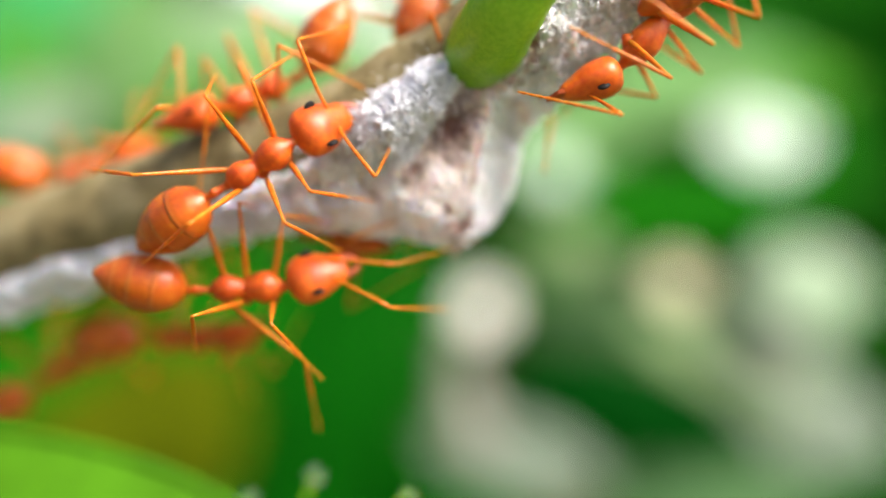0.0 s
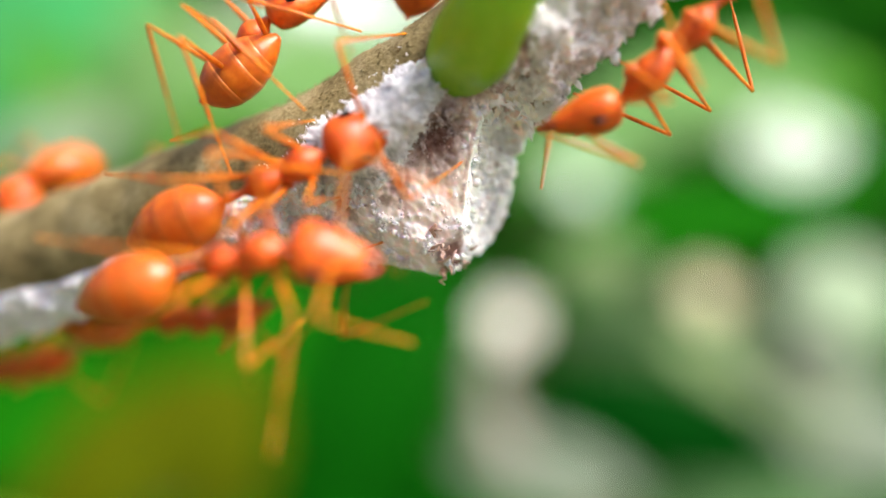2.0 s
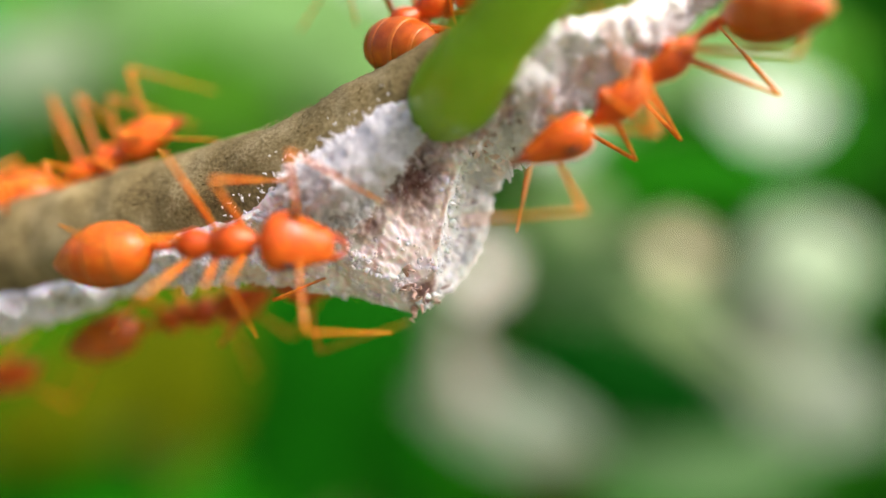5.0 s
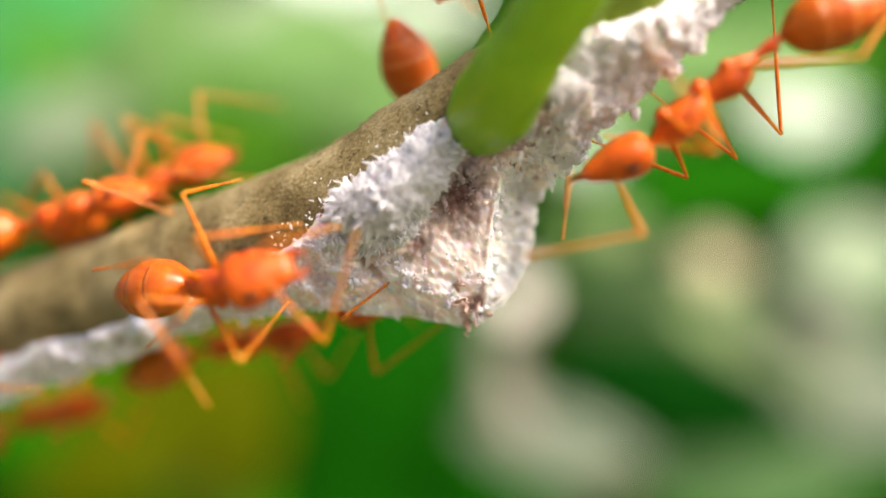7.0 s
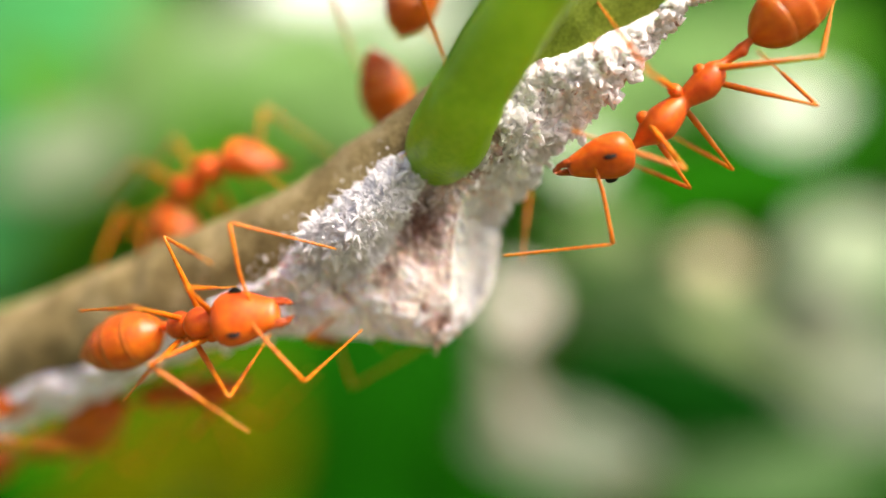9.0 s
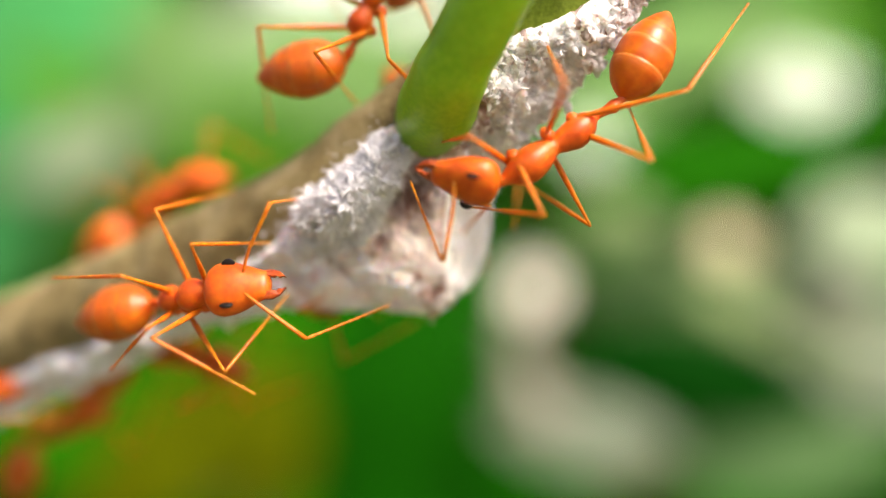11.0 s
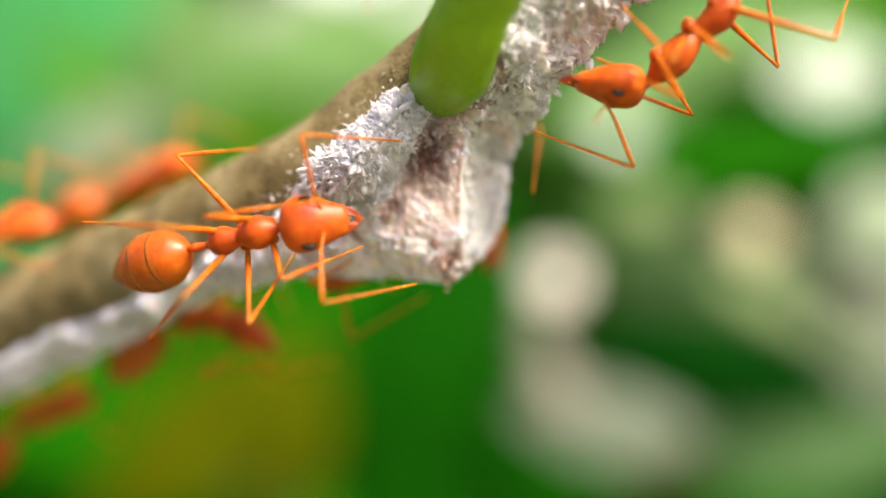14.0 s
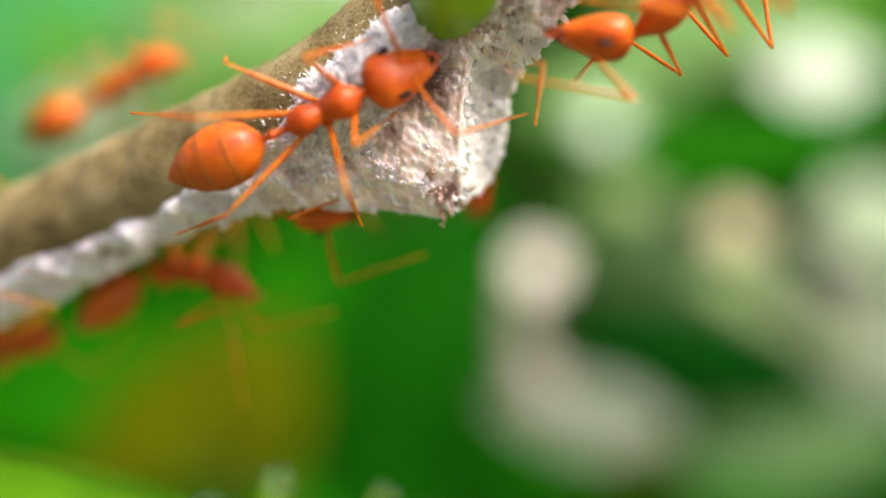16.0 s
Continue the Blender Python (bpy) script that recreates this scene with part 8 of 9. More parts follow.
    lurker.step(7, (-5.76, 3.00, -0.83), (-3.83, 2.40, -1.14), (-8.69, 3.40, -0.13), up=(0.3, -0.5, -0.8), legs={"fl": ((-4.79, 4.82, 0.31), (-3.98, 7.94, 1.39)), "ml": ((-6.26, 5.34, 0.89), (-5.80, 8.78, 1.82)), "hl": ((-8.33, 5.63, 0.44), (-9.92, 9.53, 1.30)), "fr": ((-3.48, 5.01, -0.57), (-1.73, 7.47, -2.13)), "mr": ((-6.73, 5.89, 0.27), (-6.07, 9.25, 1.38)), "hr": ((-8.75, 5.76, 0.02), (-10.59, 9.56, 0.84))})
    lurker.step(7.5, (-5.72, 3.00, -0.89), (-3.69, 2.40, -1.19), (-8.57, 3.40, -0.37), up=(0.3, -0.5, -0.8), legs={"fl": ((-4.77, 4.86, 0.19), (-4.02, 8.05, 1.11)), "ml": ((-6.31, 5.36, 0.76), (-5.94, 8.86, 1.50)), "hl": ((-8.43, 5.55, 0.30), (-10.18, 9.42, 0.95)), "fr": ((-3.42, 5.01, -0.75), (-1.68, 7.34, -2.51)), "mr": ((-6.80, 5.89, 0.08), (-6.22, 9.32, 1.02)), "hr": ((-8.86, 5.61, -0.14), (-10.86, 9.37, 0.48))})
    lurker.step(8, (-5.64, 3.00, -0.85), (-3.68, 2.40, -1.21), (-8.73, 3.40, -0.26), up=(0.3, -0.5, -0.8), legs={"fl": ((-4.65, 4.84, 0.27), (-3.88, 7.99, 1.28)), "ml": ((-6.20, 5.31, 0.90), (-5.81, 8.79, 1.73)), "hl": ((-8.37, 5.49, 0.46), (-10.12, 9.34, 1.26)), "fr": ((-3.29, 4.97, -0.69), (-1.56, 7.32, -2.45)), "mr": ((-6.72, 5.85, 0.23), (-6.11, 9.25, 1.26)), "hr": ((-8.80, 5.54, 0.03), (-10.80, 9.27, 0.79))})
    lurker.step(8.5, (-6.09, 3.00, -0.67), (-4.03, 2.40, -1.09), (-8.97, 3.40, -0.00), up=(0.3, -0.5, -0.8), legs={"fl": ((-5.06, 4.81, 0.50), (-4.25, 7.92, 1.60)), "ml": ((-6.60, 5.27, 1.18), (-6.17, 8.71, 2.12)), "hl": ((-8.78, 5.46, 0.80), (-10.50, 9.28, 1.76)), "fr": ((-3.72, 4.95, -0.49), (-2.02, 7.34, -2.21)), "mr": ((-7.13, 5.81, 0.54), (-6.48, 9.17, 1.67)), "hr": ((-9.23, 5.51, 0.37), (-11.20, 9.22, 1.31))})
    lurker.step(9, (-6.06, 3.00, -0.66), (-4.01, 2.40, -0.98), (-8.93, 3.40, 0.20), up=(0.3, -0.5, -0.8), legs={"fl": ((-5.04, 4.82, 0.48), (-4.22, 7.95, 1.53)), "ml": ((-6.57, 5.29, 1.14), (-6.14, 8.74, 2.05)), "hl": ((-8.74, 5.48, 0.77), (-10.46, 9.31, 1.69)), "fr": ((-3.70, 4.96, -0.51), (-2.01, 7.35, -2.25)), "mr": ((-7.10, 5.83, 0.51), (-6.45, 9.20, 1.60)), "hr": ((-9.19, 5.53, 0.35), (-11.16, 9.25, 1.24))})
    lurker.step(11.3, (-6.17, 3.00, -0.46), (-4.07, 2.40, -0.96), (-9.09, 3.40, 0.52), up=(0.3, -0.5, -0.8), legs={"fl": ((-5.11, 4.79, 0.73), (-4.29, 7.89, 1.87)), "ml": ((-6.66, 5.22, 1.47), (-6.25, 8.65, 2.47)), "hl": ((-8.89, 5.36, 1.15), (-10.66, 9.12, 2.25)), "fr": ((-3.77, 4.92, -0.32), (-2.14, 7.34, -2.07)), "mr": ((-7.22, 5.75, 0.85), (-6.58, 9.09, 2.03)), "hr": ((-9.35, 5.38, 0.74), (-11.37, 9.02, 1.80))})
    lurker.step(12, (-6.23, 3.00, -0.59), (-4.14, 2.40, -1.09), (-9.25, 3.40, 0.29), up=(0.3, -0.5, -0.8), legs={"fl": ((-5.17, 4.81, 0.57), (-4.35, 7.92, 1.66)), "ml": ((-6.71, 5.24, 1.30), (-6.29, 8.69, 2.27)), "hl": ((-8.93, 5.39, 1.00), (-10.69, 9.16, 2.06)), "fr": ((-3.85, 4.94, -0.48), (-2.23, 7.35, -2.25)), "mr": ((-7.27, 5.78, 0.68), (-6.62, 9.13, 1.82)), "hr": ((-9.40, 5.41, 0.59), (-11.41, 9.06, 1.62))})
    lurker.step(12.5, (-6.22, 3.00, -0.64), (-4.13, 2.40, -1.16), (-9.24, 3.40, 0.10), up=(0.3, -0.5, -0.8), legs={"fl": ((-5.18, 4.80, 0.55), (-4.39, 7.90, 1.70)), "ml": ((-6.73, 5.23, 1.27), (-6.33, 8.66, 2.28)), "hl": ((-8.94, 5.38, 0.94), (-10.72, 9.14, 2.02)), "fr": ((-3.85, 4.95, -0.47), (-2.22, 7.40, -2.18)), "mr": ((-7.28, 5.76, 0.65), (-6.66, 9.10, 1.84)), "hr": ((-9.40, 5.40, 0.52), (-11.43, 9.04, 1.58))})
    lurker.step(13.5, (-6.17, 3.00, -0.69), (-4.12, 2.40, -1.24), (-9.04, 3.40, 0.01), up=(0.3, -0.5, -0.8), legs={"fl": ((-5.18, 4.81, 0.48), (-4.45, 7.93, 1.61)), "ml": ((-6.71, 5.25, 1.17), (-6.37, 8.69, 2.17)), "hl": ((-8.88, 5.41, 0.83), (-10.68, 9.17, 1.88)), "fr": ((-3.88, 5.01, -0.51), (-2.30, 7.51, -2.19)), "mr": ((-7.26, 5.77, 0.56), (-6.69, 9.12, 1.73)), "hr": ((-9.34, 5.44, 0.42), (-11.38, 9.08, 1.44))})
    lurker.step(14.5, (-6.24, 3.00, -0.55), (-4.20, 2.40, -1.04), (-9.10, 3.40, 0.39), up=(0.3, -0.5, -0.8), legs={"fl": ((-5.24, 4.77, 0.69), (-4.49, 7.84, 1.94)), "ml": ((-6.75, 5.20, 1.41), (-6.39, 8.59, 2.54)), "hl": ((-8.93, 5.38, 1.10), (-10.70, 9.10, 2.31)), "fr": ((-3.95, 4.99, -0.30), (-2.38, 7.56, -1.88)), "mr": ((-7.30, 5.71, 0.83), (-6.71, 9.02, 2.13)), "hr": ((-9.39, 5.41, 0.69), (-11.40, 9.02, 1.87))})
    lurker.step(15, (-6.20, 3.00, -0.57), (-4.19, 2.40, -1.14), (-9.23, 3.40, 0.35), up=(0.3, -0.5, -0.8), legs={"fl": ((-5.19, 4.77, 0.65), (-4.41, 7.84, 1.88)), "ml": ((-6.69, 5.22, 1.36), (-6.29, 8.62, 2.47)), "hl": ((-8.85, 5.43, 1.03), (-10.57, 9.18, 2.22)), "fr": ((-3.90, 4.98, -0.33), (-2.29, 7.53, -1.89)), "mr": ((-7.23, 5.75, 0.77), (-6.60, 9.05, 2.05)), "hr": ((-9.31, 5.49, 0.63), (-11.27, 9.13, 1.78))})
    lurker.step(16, (-6.43, 3.00, -0.77), (-4.36, 2.40, -1.30), (-9.20, 3.40, 0.06), up=(0.3, -0.5, -0.8), legs={"fl": ((-5.52, 4.76, 0.49), (-4.85, 7.83, 1.79)), "ml": ((-6.99, 5.20, 1.15), (-6.71, 8.59, 2.34)), "hl": ((-9.09, 5.43, 0.80), (-10.87, 9.15, 2.03)), "fr": ((-4.26, 5.06, -0.43), (-2.72, 7.74, -1.85)), "mr": ((-7.51, 5.71, 0.59), (-7.01, 9.01, 1.95)), "hr": ((-9.53, 5.51, 0.40), (-11.54, 9.12, 1.59))})
    lurker.go()
    straggler = Ant("out-of-focus orange weaver ant below the twig")
    straggler.step(0, (-16.22, 11.00, -7.51), (-13.89, 10.00, -5.98), (-19.10, 12.00, -9.38), up=(0, -0.2, -1), legs={"fl": ((-15.34, 12.72, -6.11), (-14.94, 15.88, -4.92)), "ml": ((-17.19, 12.91, -5.45), (-17.26, 16.39, -4.51)), "hl": ((-19.54, 12.61, -6.06), (-21.94, 16.10, -5.30)), "fr": ((-15.51, 13.40, -6.42), (-15.64, 16.68, -5.54)), "mr": ((-17.84, 13.51, -6.29), (-17.65, 16.91, -5.10)), "hr": ((-19.83, 12.15, -6.55), (-22.45, 15.49, -5.84))})
    straggler.step(0.5, (-16.60, 11.00, -7.67), (-14.27, 10.00, -6.04), (-19.70, 12.00, -9.89), up=(0, -0.2, -1), legs={"fl": ((-15.73, 12.76, -6.33), (-15.35, 15.95, -5.22)), "ml": ((-17.58, 12.96, -5.66), (-17.66, 16.45, -4.80)), "hl": ((-19.90, 12.61, -6.24), (-22.30, 16.10, -5.54)), "fr": ((-15.90, 13.43, -6.65), (-16.06, 16.74, -5.84)), "mr": ((-18.22, 13.54, -6.50), (-18.05, 16.96, -5.39)), "hr": ((-20.19, 12.15, -6.72), (-22.82, 15.50, -6.06))})
    straggler.step(1, (-16.79, 11.00, -6.27), (-14.66, 10.00, -5.64), (-20.18, 12.00, -6.96), up=(0, -0.2, -1), legs={"fl": ((-15.96, 12.65, -4.94), (-15.69, 15.85, -3.82)), "ml": ((-17.78, 12.94, -4.27), (-17.97, 16.43, -3.38)), "hl": ((-20.12, 12.79, -4.83), (-22.57, 16.24, -4.06)), "fr": ((-16.15, 13.31, -5.24), (-16.40, 16.60, -4.41)), "mr": ((-18.43, 13.48, -5.07), (-18.37, 16.90, -3.95)), "hr": ((-20.45, 12.46, -5.31), (-23.11, 15.76, -4.59))})
    straggler.step(2, (-17.32, 11.00, -6.23), (-15.19, 10.00, -5.61), (-20.23, 12.00, -6.90), up=(0, -0.2, -1), legs={"fl": ((-16.63, 12.67, -4.91), (-16.57, 15.87, -3.79)), "ml": ((-18.44, 12.95, -4.28), (-18.83, 16.41, -3.38)), "hl": ((-20.71, 12.78, -4.85), (-23.29, 16.13, -4.08)), "fr": ((-16.84, 13.29, -5.20), (-17.28, 16.55, -4.36)), "mr": ((-19.05, 13.40, -5.05), (-19.22, 16.82, -3.93)), "hr": ((-20.99, 12.43, -5.32), (-23.77, 15.63, -4.60))})
    straggler.step(3, (-17.18, 11.00, -6.57), (-15.06, 10.00, -5.92), (-20.08, 12.00, -7.27), up=(0, -0.2, -1), legs={"fl": ((-16.48, 12.69, -5.31), (-16.41, 15.93, -4.28)), "ml": ((-18.28, 13.00, -4.68), (-18.66, 16.49, -3.89)), "hl": ((-20.55, 12.85, -5.24), (-23.11, 16.24, -4.58)), "fr": ((-16.69, 13.31, -5.61), (-17.12, 16.60, -4.87)), "mr": ((-18.90, 13.45, -5.47), (-19.05, 16.90, -4.45)), "hr": ((-20.84, 12.51, -5.70), (-23.61, 15.75, -5.08))})
    straggler.step(4, (-17.13, 11.00, -7.53), (-15.25, 10.00, -6.75), (-19.77, 12.00, -8.38), up=(0, -0.2, -1), legs={"fl": ((-16.49, 12.73, -6.35), (-16.47, 16.03, -5.55)), "ml": ((-18.32, 13.11, -5.82), (-18.75, 16.64, -5.27)), "hl": ((-20.55, 12.91, -6.44), (-23.14, 16.33, -6.10)), "fr": ((-16.68, 13.33, -6.70), (-17.15, 16.66, -6.20)), "mr": ((-18.90, 13.50, -6.65), (-19.11, 17.00, -5.87)), "hr": ((-20.81, 12.52, -6.88), (-23.59, 15.79, -6.58))})
    straggler.step(6.5, (-17.59, 11.00, -6.28), (-15.33, 10.00, -5.68), (-20.39, 12.00, -6.91), up=(0, -0.2, -1), legs={"fl": ((-16.93, 12.68, -5.00), (-16.86, 15.90, -3.89)), "ml": ((-18.67, 13.00, -4.38), (-19.05, 16.47, -3.49)), "hl": ((-20.89, 12.93, -4.93), (-23.40, 16.34, -4.17)), "fr": ((-17.13, 13.29, -5.27), (-17.55, 16.56, -4.44)), "mr": ((-19.27, 13.46, -5.12), (-19.42, 16.88, -4.02)), "hr": ((-21.20, 12.67, -5.39), (-23.91, 15.93, -4.68))})
    straggler.step(7, (-17.24, 11.00, -6.51), (-14.86, 10.00, -5.74), (-20.17, 12.00, -7.68), up=(0, -0.2, -1), legs={"fl": ((-16.46, 12.75, -5.33), (-16.29, 16.03, -4.46)), "ml": ((-18.27, 13.06, -4.67), (-18.56, 16.59, -4.03)), "hl": ((-20.58, 12.82, -5.17), (-23.10, 16.26, -4.60)), "fr": ((-16.67, 13.38, -5.67), (-17.01, 16.71, -5.07)), "mr": ((-18.92, 13.53, -5.48), (-18.97, 17.02, -4.61)), "hr": ((-20.89, 12.46, -5.61), (-23.62, 15.74, -5.07))})
    straggler.step(8, (-16.56, 11.00, -6.58), (-14.06, 10.00, -5.68), (-19.63, 12.00, -7.75), up=(0, -0.2, -1), legs={"fl": ((-15.70, 12.75, -5.41), (-15.47, 16.04, -4.58)), "ml": ((-17.56, 13.02, -4.67), (-17.81, 16.56, -4.09)), "hl": ((-19.92, 12.67, -5.11), (-22.46, 16.09, -4.55)), "fr": ((-15.92, 13.41, -5.77), (-16.24, 16.75, -5.23)), "mr": ((-18.25, 13.51, -5.52), (-18.24, 17.02, -4.70)), "hr": ((-20.22, 12.23, -5.54), (-22.98, 15.49, -5.01))})
    straggler.step(9, (-16.84, 11.00, -6.44), (-14.10, 10.00, -5.86), (-20.19, 12.00, -7.53), up=(0, -0.2, -1), legs={"fl": ((-15.94, 12.73, -5.27), (-15.65, 16.01, -4.41)), "ml": ((-17.78, 12.99, -4.49), (-17.99, 16.53, -3.86)), "hl": ((-20.18, 12.66, -4.89), (-22.69, 16.08, -4.23)), "fr": ((-16.17, 13.40, -5.62), (-16.44, 16.74, -5.03)), "mr": ((-18.50, 13.51, -5.31), (-18.44, 17.00, -4.46)), "hr": ((-20.51, 12.26, -5.32), (-23.25, 15.52, -4.68))})
    straggler.step(11.5, (-17.47, 11.00, -6.56), (-14.82, 10.00, -5.55), (-19.22, 12.00, -8.16), up=(0, -0.2, -1), legs={"fl": ((-16.48, 12.70, -5.33), (-16.16, 15.95, -4.38)), "ml": ((-18.35, 12.95, -4.47), (-18.54, 16.47, -3.74)), "hl": ((-20.74, 12.39, -4.79), (-23.29, 15.75, -3.97)), "fr": ((-16.74, 13.39, -5.67), (-17.00, 16.71, -4.98)), "mr": ((-19.12, 13.44, -5.28), (-19.02, 16.91, -4.32)), "hr": ((-20.93, 11.61, -5.19), (-23.69, 14.80, -4.39))})
    straggler.step(12.5, (-17.68, 11.00, -7.06), (-15.06, 10.00, -6.27), (-20.17, 12.00, -8.41), up=(0, -0.2, -1), legs={"fl": ((-16.75, 12.72, -5.86), (-16.49, 15.98, -4.95)), "ml": ((-18.63, 12.95, -5.03), (-18.88, 16.48, -4.35)), "hl": ((-21.03, 12.47, -5.38), (-23.63, 15.81, -4.63)), "fr": ((-17.00, 13.39, -6.21), (-17.32, 16.72, -5.56)), "mr": ((-19.38, 13.44, -5.85), (-19.35, 16.92, -4.94)), "hr": ((-21.29, 11.87, -5.80), (-24.10, 15.03, -5.06))})
    straggler.step(13.5, (-17.93, 11.00, -7.12), (-15.32, 10.00, -6.31), (-20.18, 12.00, -8.74), up=(0, -0.2, -1), legs={"fl": ((-17.05, 12.74, -5.93), (-16.87, 16.02, -5.04)), "ml": ((-18.92, 12.98, -5.12), (-19.24, 16.50, -4.46)), "hl": ((-21.29, 12.47, -5.49), (-23.93, 15.79, -4.77)), "fr": ((-17.32, 13.40, -6.27), (-17.70, 16.72, -5.65)), "mr": ((-19.66, 13.43, -5.94), (-19.71, 16.91, -5.04)), "hr": ((-21.52, 11.86, -5.90), (-24.37, 15.01, -5.20))})
    straggler.step(15, (-19.86, 11.00, -6.76), (-17.48, 10.00, -5.99), (-22.60, 12.00, -8.30), up=(0, -0.2, -1), legs={"fl": ((-19.06, 12.74, -5.53), (-18.99, 16.00, -4.55)), "ml": ((-20.89, 12.92, -4.72), (-21.33, 16.41, -3.95)), "hl": ((-23.22, 12.45, -5.09), (-25.92, 15.69, -4.27)), "fr": ((-19.33, 13.38, -5.85), (-19.82, 16.67, -5.12)), "mr": ((-21.63, 13.35, -5.51), (-21.80, 16.81, -4.51)), "hr": ((-23.46, 11.91, -5.52), (-26.36, 14.98, -4.72))})
    straggler.step(16, (-18.86, 11.00, -6.63), (-16.79, 10.00, -6.09), (-21.49, 12.00, -7.43), up=(0, -0.2, -1), legs={"fl": ((-18.09, 12.66, -5.36), (-18.05, 15.89, -4.29)), "ml": ((-19.90, 12.92, -4.60), (-20.35, 16.39, -3.74)), "hl": ((-22.23, 12.62, -5.03), (-24.89, 15.88, -4.17)), "fr": ((-18.35, 13.29, -5.65), (-18.84, 16.56, -4.84)), "mr": ((-20.60, 13.34, -5.36), (-20.79, 16.77, -4.29)), "hr": ((-22.50, 12.16, -5.48), (-25.36, 15.26, -4.65))})
    straggler.go()
    newcomer = Ant("out-of-focus orange weaver ant coming along the twig")
    newcomer.step(0, (-25.10, 6.40, -8.91), (-22.13, 5.40, -8.21), (-28.29, 7.60, -9.66), up=(-0.2, -0.8, 0.6), legs={"fr": ((-24.63, 8.06, -10.46), (-24.91, 10.99, -12.17)), "mr": ((-26.20, 8.24, -11.23), (-26.95, 11.38, -12.81)), "hr": ((-28.31, 8.11, -10.86), (-30.98, 11.09, -12.45)), "fl": ((-24.52, 8.82, -8.29), (-24.93, 11.67, -10.10))})
    newcomer.step(6, (-20.70, 6.40, -5.79), (-18.04, 5.40, -4.74), (-23.97, 7.60, -6.95), up=(-0.2, -0.8, 0.6), legs={"fr": ((-20.29, 8.09, -7.15), (-20.58, 11.12, -8.67)), "mr": ((-21.78, 8.39, -7.92), (-22.51, 11.62, -9.33)), "hr": ((-23.77, 8.36, -7.64), (-26.33, 11.48, -9.12)), "fl": ((-20.19, 8.83, -5.14), (-20.60, 11.80, -6.74))})
    newcomer.step(8.5, (-17.96, 6.40, -1.63), (-15.19, 5.40, -1.19), (-20.95, 7.60, -2.09), up=(-0.2, -0.8, 0.6), legs={"fr": ((-17.39, 8.13, -3.14), (-17.43, 11.15, -4.69)), "mr": ((-19.10, 8.38, -3.81), (-19.60, 11.66, -5.20)), "hr": ((-21.28, 8.22, -3.28), (-23.86, 11.41, -4.55)), "fl": ((-16.91, 8.77, -0.89), (-17.11, 11.74, -2.54))})
    newcomer.step(9, (-18.15, 6.40, -4.03), (-15.59, 5.40, -3.53), (-21.13, 7.60, -4.57), up=(-0.2, -0.8, 0.6), legs={"fr": ((-17.55, 8.03, -5.65), (-17.57, 10.96, -7.39)), "mr": ((-19.25, 8.28, -6.33), (-19.73, 11.48, -7.92)), "hr": ((-21.44, 8.17, -5.79), (-24.00, 11.29, -7.27)), "fl": ((-17.13, 8.80, -3.48), (-17.31, 11.66, -5.32))})
    newcomer.step(11.5, (-18.96, 6.40, -4.13), (-16.28, 5.40, -3.72), (-22.11, 7.60, -4.81), up=(-0.2, -0.8, 0.6), legs={"fr": ((-18.40, 8.03, -5.78), (-18.50, 10.96, -7.49)), "mr": ((-20.17, 8.23, -6.42), (-20.74, 11.43, -7.97)), "hr": ((-22.38, 8.01, -5.79), (-25.07, 11.08, -7.15)), "fl": ((-17.90, 8.80, -3.54), (-18.16, 11.67, -5.35))})
    newcomer.step(12.5, (-19.31, 6.40, -3.28), (-16.62, 5.40, -2.64), (-22.47, 7.60, -4.19), up=(-0.2, -0.8, 0.6), legs={"fr": ((-18.76, 8.02, -4.87), (-18.91, 10.99, -6.52)), "mr": ((-20.52, 8.24, -5.52), (-21.15, 11.46, -7.00)), "hr": ((-22.71, 7.99, -4.93), (-25.44, 11.04, -6.25)), "fl": ((-18.31, 8.81, -2.63), (-18.62, 11.72, -4.37))})
    newcomer.step(13, (-19.03, 6.40, -0.56), (-16.12, 5.40, -0.23), (-22.43, 7.60, -1.36), up=(-0.2, -0.8, 0.6), legs={"fr": ((-18.55, 8.13, -2.06), (-18.77, 11.18, -3.55)), "mr": ((-20.32, 8.32, -2.69), (-21.00, 11.61, -3.98)), "hr": ((-22.48, 8.04, -2.08), (-25.25, 11.13, -3.21)), "fl": ((-18.01, 8.79, 0.21), (-18.39, 11.78, -1.36))})
    newcomer.step(13.5, (-19.05, 6.40, 0.56), (-16.16, 5.40, 1.10), (-22.43, 7.60, -0.46), up=(-0.2, -0.8, 0.6), legs={"fr": ((-18.59, 8.15, -0.84), (-18.83, 11.26, -2.19)), "mr": ((-20.34, 8.37, -1.48), (-21.06, 11.70, -2.64)), "hr": ((-22.48, 8.06, -0.93), (-25.26, 11.18, -1.95)), "fl": ((-18.08, 8.78, 1.45), (-18.49, 11.83, 0.02))})
    newcomer.step(14, (-18.26, 6.40, 0.99), (-15.40, 5.40, 1.17), (-21.38, 7.60, 0.25), up=(-0.2, -0.8, 0.6), legs={"fr": ((-17.80, 8.20, -0.38), (-18.01, 11.34, -1.68)), "mr": ((-19.57, 8.43, -1.00), (-20.24, 11.80, -2.10)), "hr": ((-21.71, 8.14, -0.43), (-24.47, 11.30, -1.37)), "fl": ((-17.22, 8.73, 1.91), (-17.60, 11.81, 0.53))})
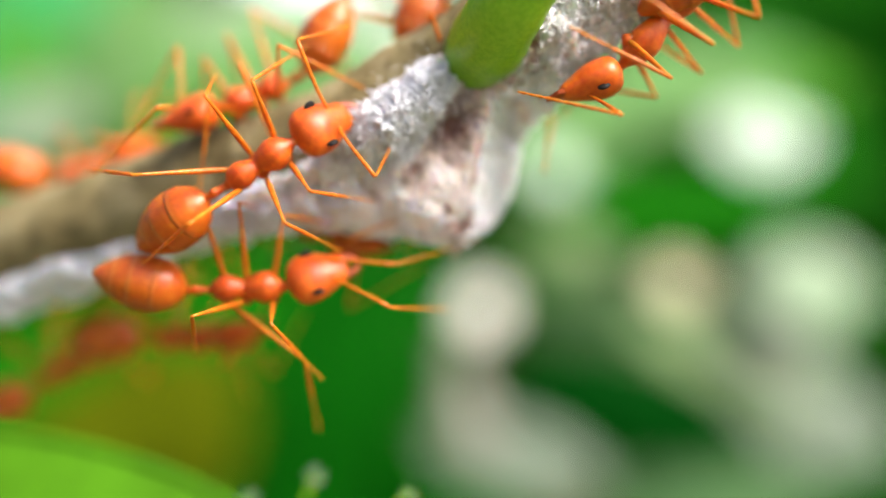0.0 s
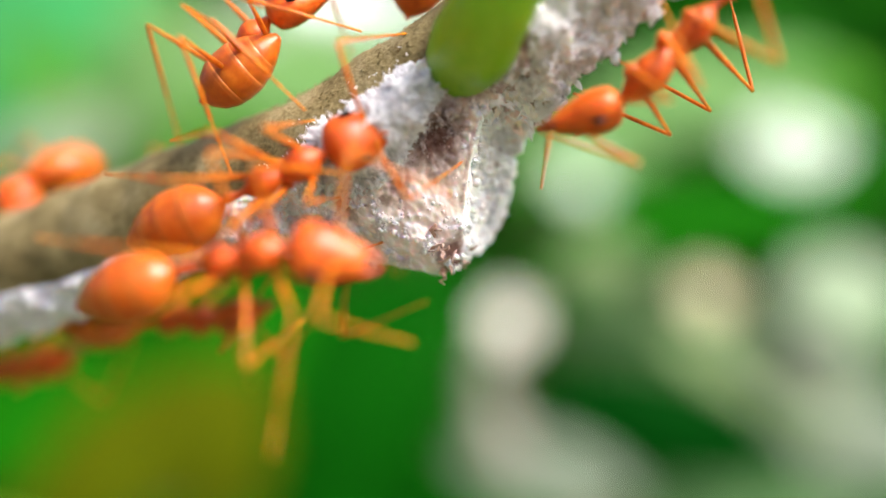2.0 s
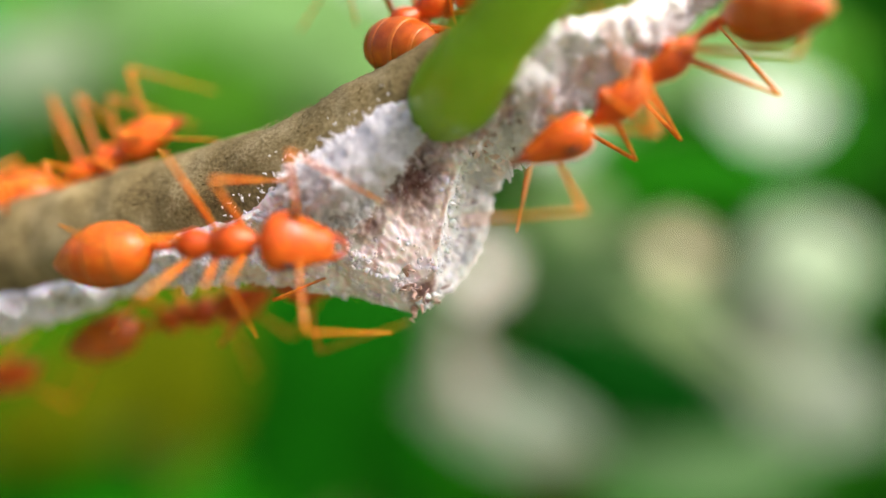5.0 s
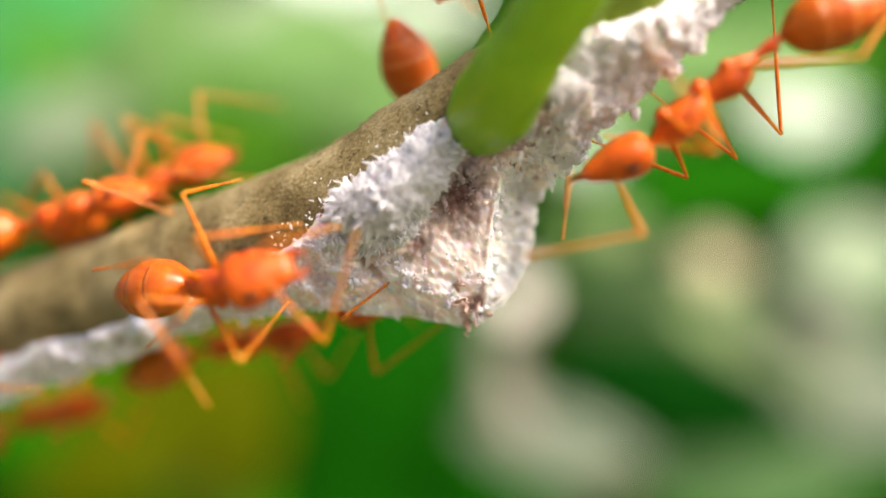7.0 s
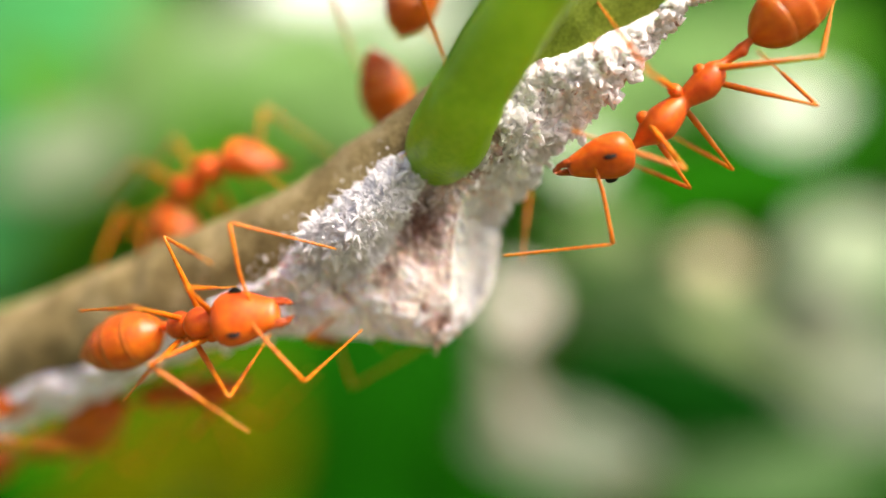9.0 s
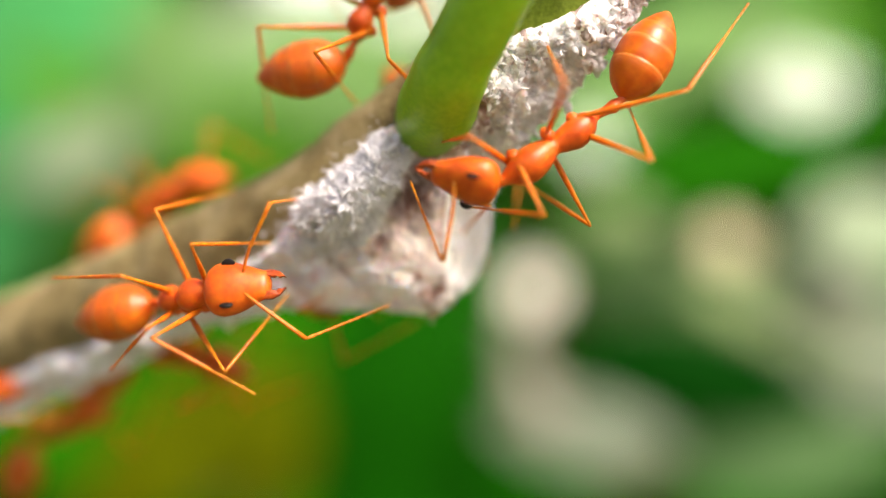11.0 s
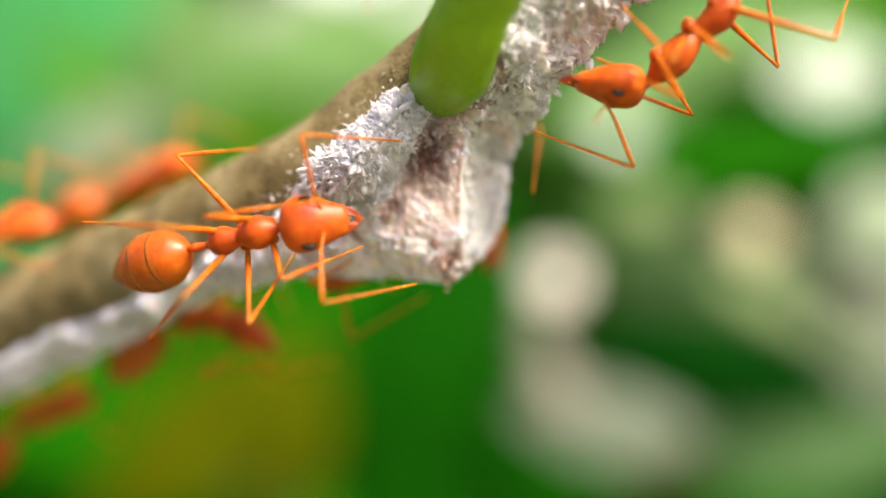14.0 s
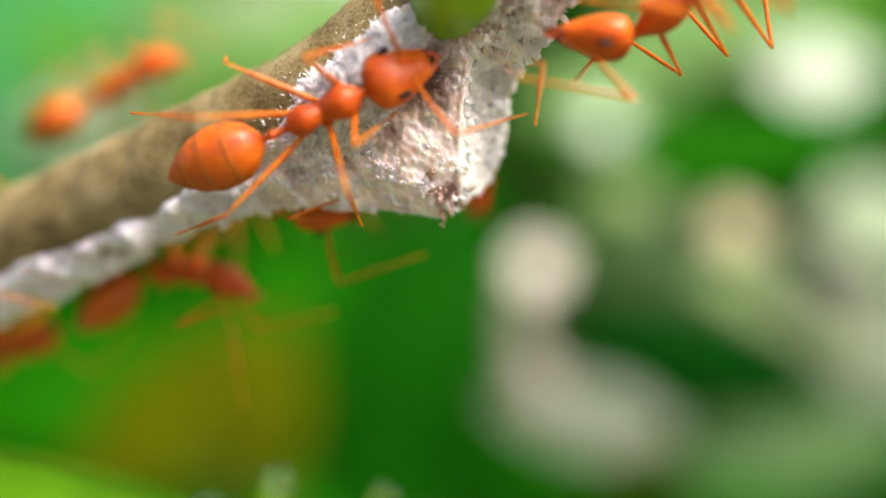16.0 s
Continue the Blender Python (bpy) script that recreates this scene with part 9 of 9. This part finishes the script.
    newcomer.step(14.5, (-19.45, 6.40, -2.33), (-16.56, 5.40, -1.76), (-22.59, 7.60, -3.15), up=(-0.2, -0.8, 0.6), legs={"fr": ((-18.98, 8.11, -3.80), (-19.23, 11.16, -5.27)), "mr": ((-20.74, 8.32, -4.43), (-21.45, 11.61, -5.72)), "hr": ((-22.88, 8.05, -3.86), (-25.65, 11.13, -4.99)), "fl": ((-18.50, 8.79, -1.55), (-18.91, 11.79, -3.10))})
    newcomer.step(15, (-19.42, 6.40, -2.42), (-16.58, 5.40, -2.05), (-22.74, 7.60, -3.25), up=(-0.2, -0.8, 0.6), legs={"fr": ((-18.95, 8.14, -3.88), (-19.16, 11.20, -5.35)), "mr": ((-20.68, 8.36, -4.52), (-21.35, 11.65, -5.82)), "hr": ((-22.82, 8.11, -3.96), (-25.56, 11.22, -5.12)), "fl": ((-18.48, 8.79, -1.65), (-18.84, 11.79, -3.21))})
    newcomer.step(16, (-18.65, 6.40, -2.95), (-15.80, 5.40, -2.36), (-21.65, 7.60, -3.81), up=(-0.2, -0.8, 0.6), legs={"fr": ((-18.22, 8.14, -4.33), (-18.47, 11.24, -5.71)), "mr": ((-19.90, 8.41, -4.99), (-20.61, 11.72, -6.20)), "hr": ((-21.99, 8.20, -4.49), (-24.70, 11.35, -5.61)), "fl": ((-17.79, 8.78, -2.14), (-18.19, 11.83, -3.60))})
    newcomer.go()
    climber = Ant("orange weaver ant behind the leaf stalk")
    climber.step(0, (-1.54, 1.00, 6.85), (-1.02, 1.20, 8.35), (-1.98, 1.00, 5.83), up=(-0.4, -0.6, 0.7))
    climber.step(0.5, (-1.64, 1.00, 6.88), (-0.80, 1.20, 7.97), (-2.67, 1.00, 6.03), up=(-0.4, -0.6, 0.7))
    climber.step(1, (-1.20, 1.00, 7.20), (-0.57, 1.20, 8.62), (-1.72, 1.00, 6.23), up=(-0.4, -0.6, 0.7))
    climber.step(1.5, (-1.01, 1.00, 7.45), (-0.50, 1.20, 9.01), (-1.43, 1.00, 6.32), up=(-0.4, -0.6, 0.7))
    climber.step(2, (-1.11, 1.00, 8.39), (-0.62, 1.20, 9.77), (-1.51, 1.00, 7.27), up=(-0.4, -0.6, 0.7))
    climber.step(3, (-0.99, 1.00, 10.00), (-0.51, 1.20, 11.16), (-1.47, 1.00, 8.92), up=(-0.4, -0.6, 0.7))
    climber.step(16, (-0.29, 1.00, 10.70), (0.27, 1.20, 11.85), (-0.85, 1.00, 9.64), up=(-0.4, -0.6, 0.7))
    climber.go()
    hidden = Ant("orange weaver ant hidden behind the wax crust")
    hidden.step(13.5, (1.22, 4.20, 3.48), (1.10, 3.00, 3.33), (1.44, 8.20, 3.90), up=(-0.9, 0, -0.4), legs={"fl": ((3.15, 2.06, 3.47), (2.59, -0.31, 1.09)), "ml": ((1.96, 6.94, 3.50), (1.05, 10.39, 3.96)), "hl": ((0.92, 8.10, 4.55), (1.74, 12.32, 4.62)), "fr": ((0.83, 5.62, 3.21), (1.59, 8.90, 3.69)), "mr": ((0.65, 6.86, 3.76), (1.77, 10.27, 4.04)), "hr": ((0.92, 7.86, 4.75), (1.74, 12.08, 4.72))}, feel={"l": ((1.51, 6.54, 3.48), (1.27, 9.61, 3.88)), "r": ((1.07, 6.52, 3.49), (1.50, 9.56, 3.87))})
    hidden.go()


motions()
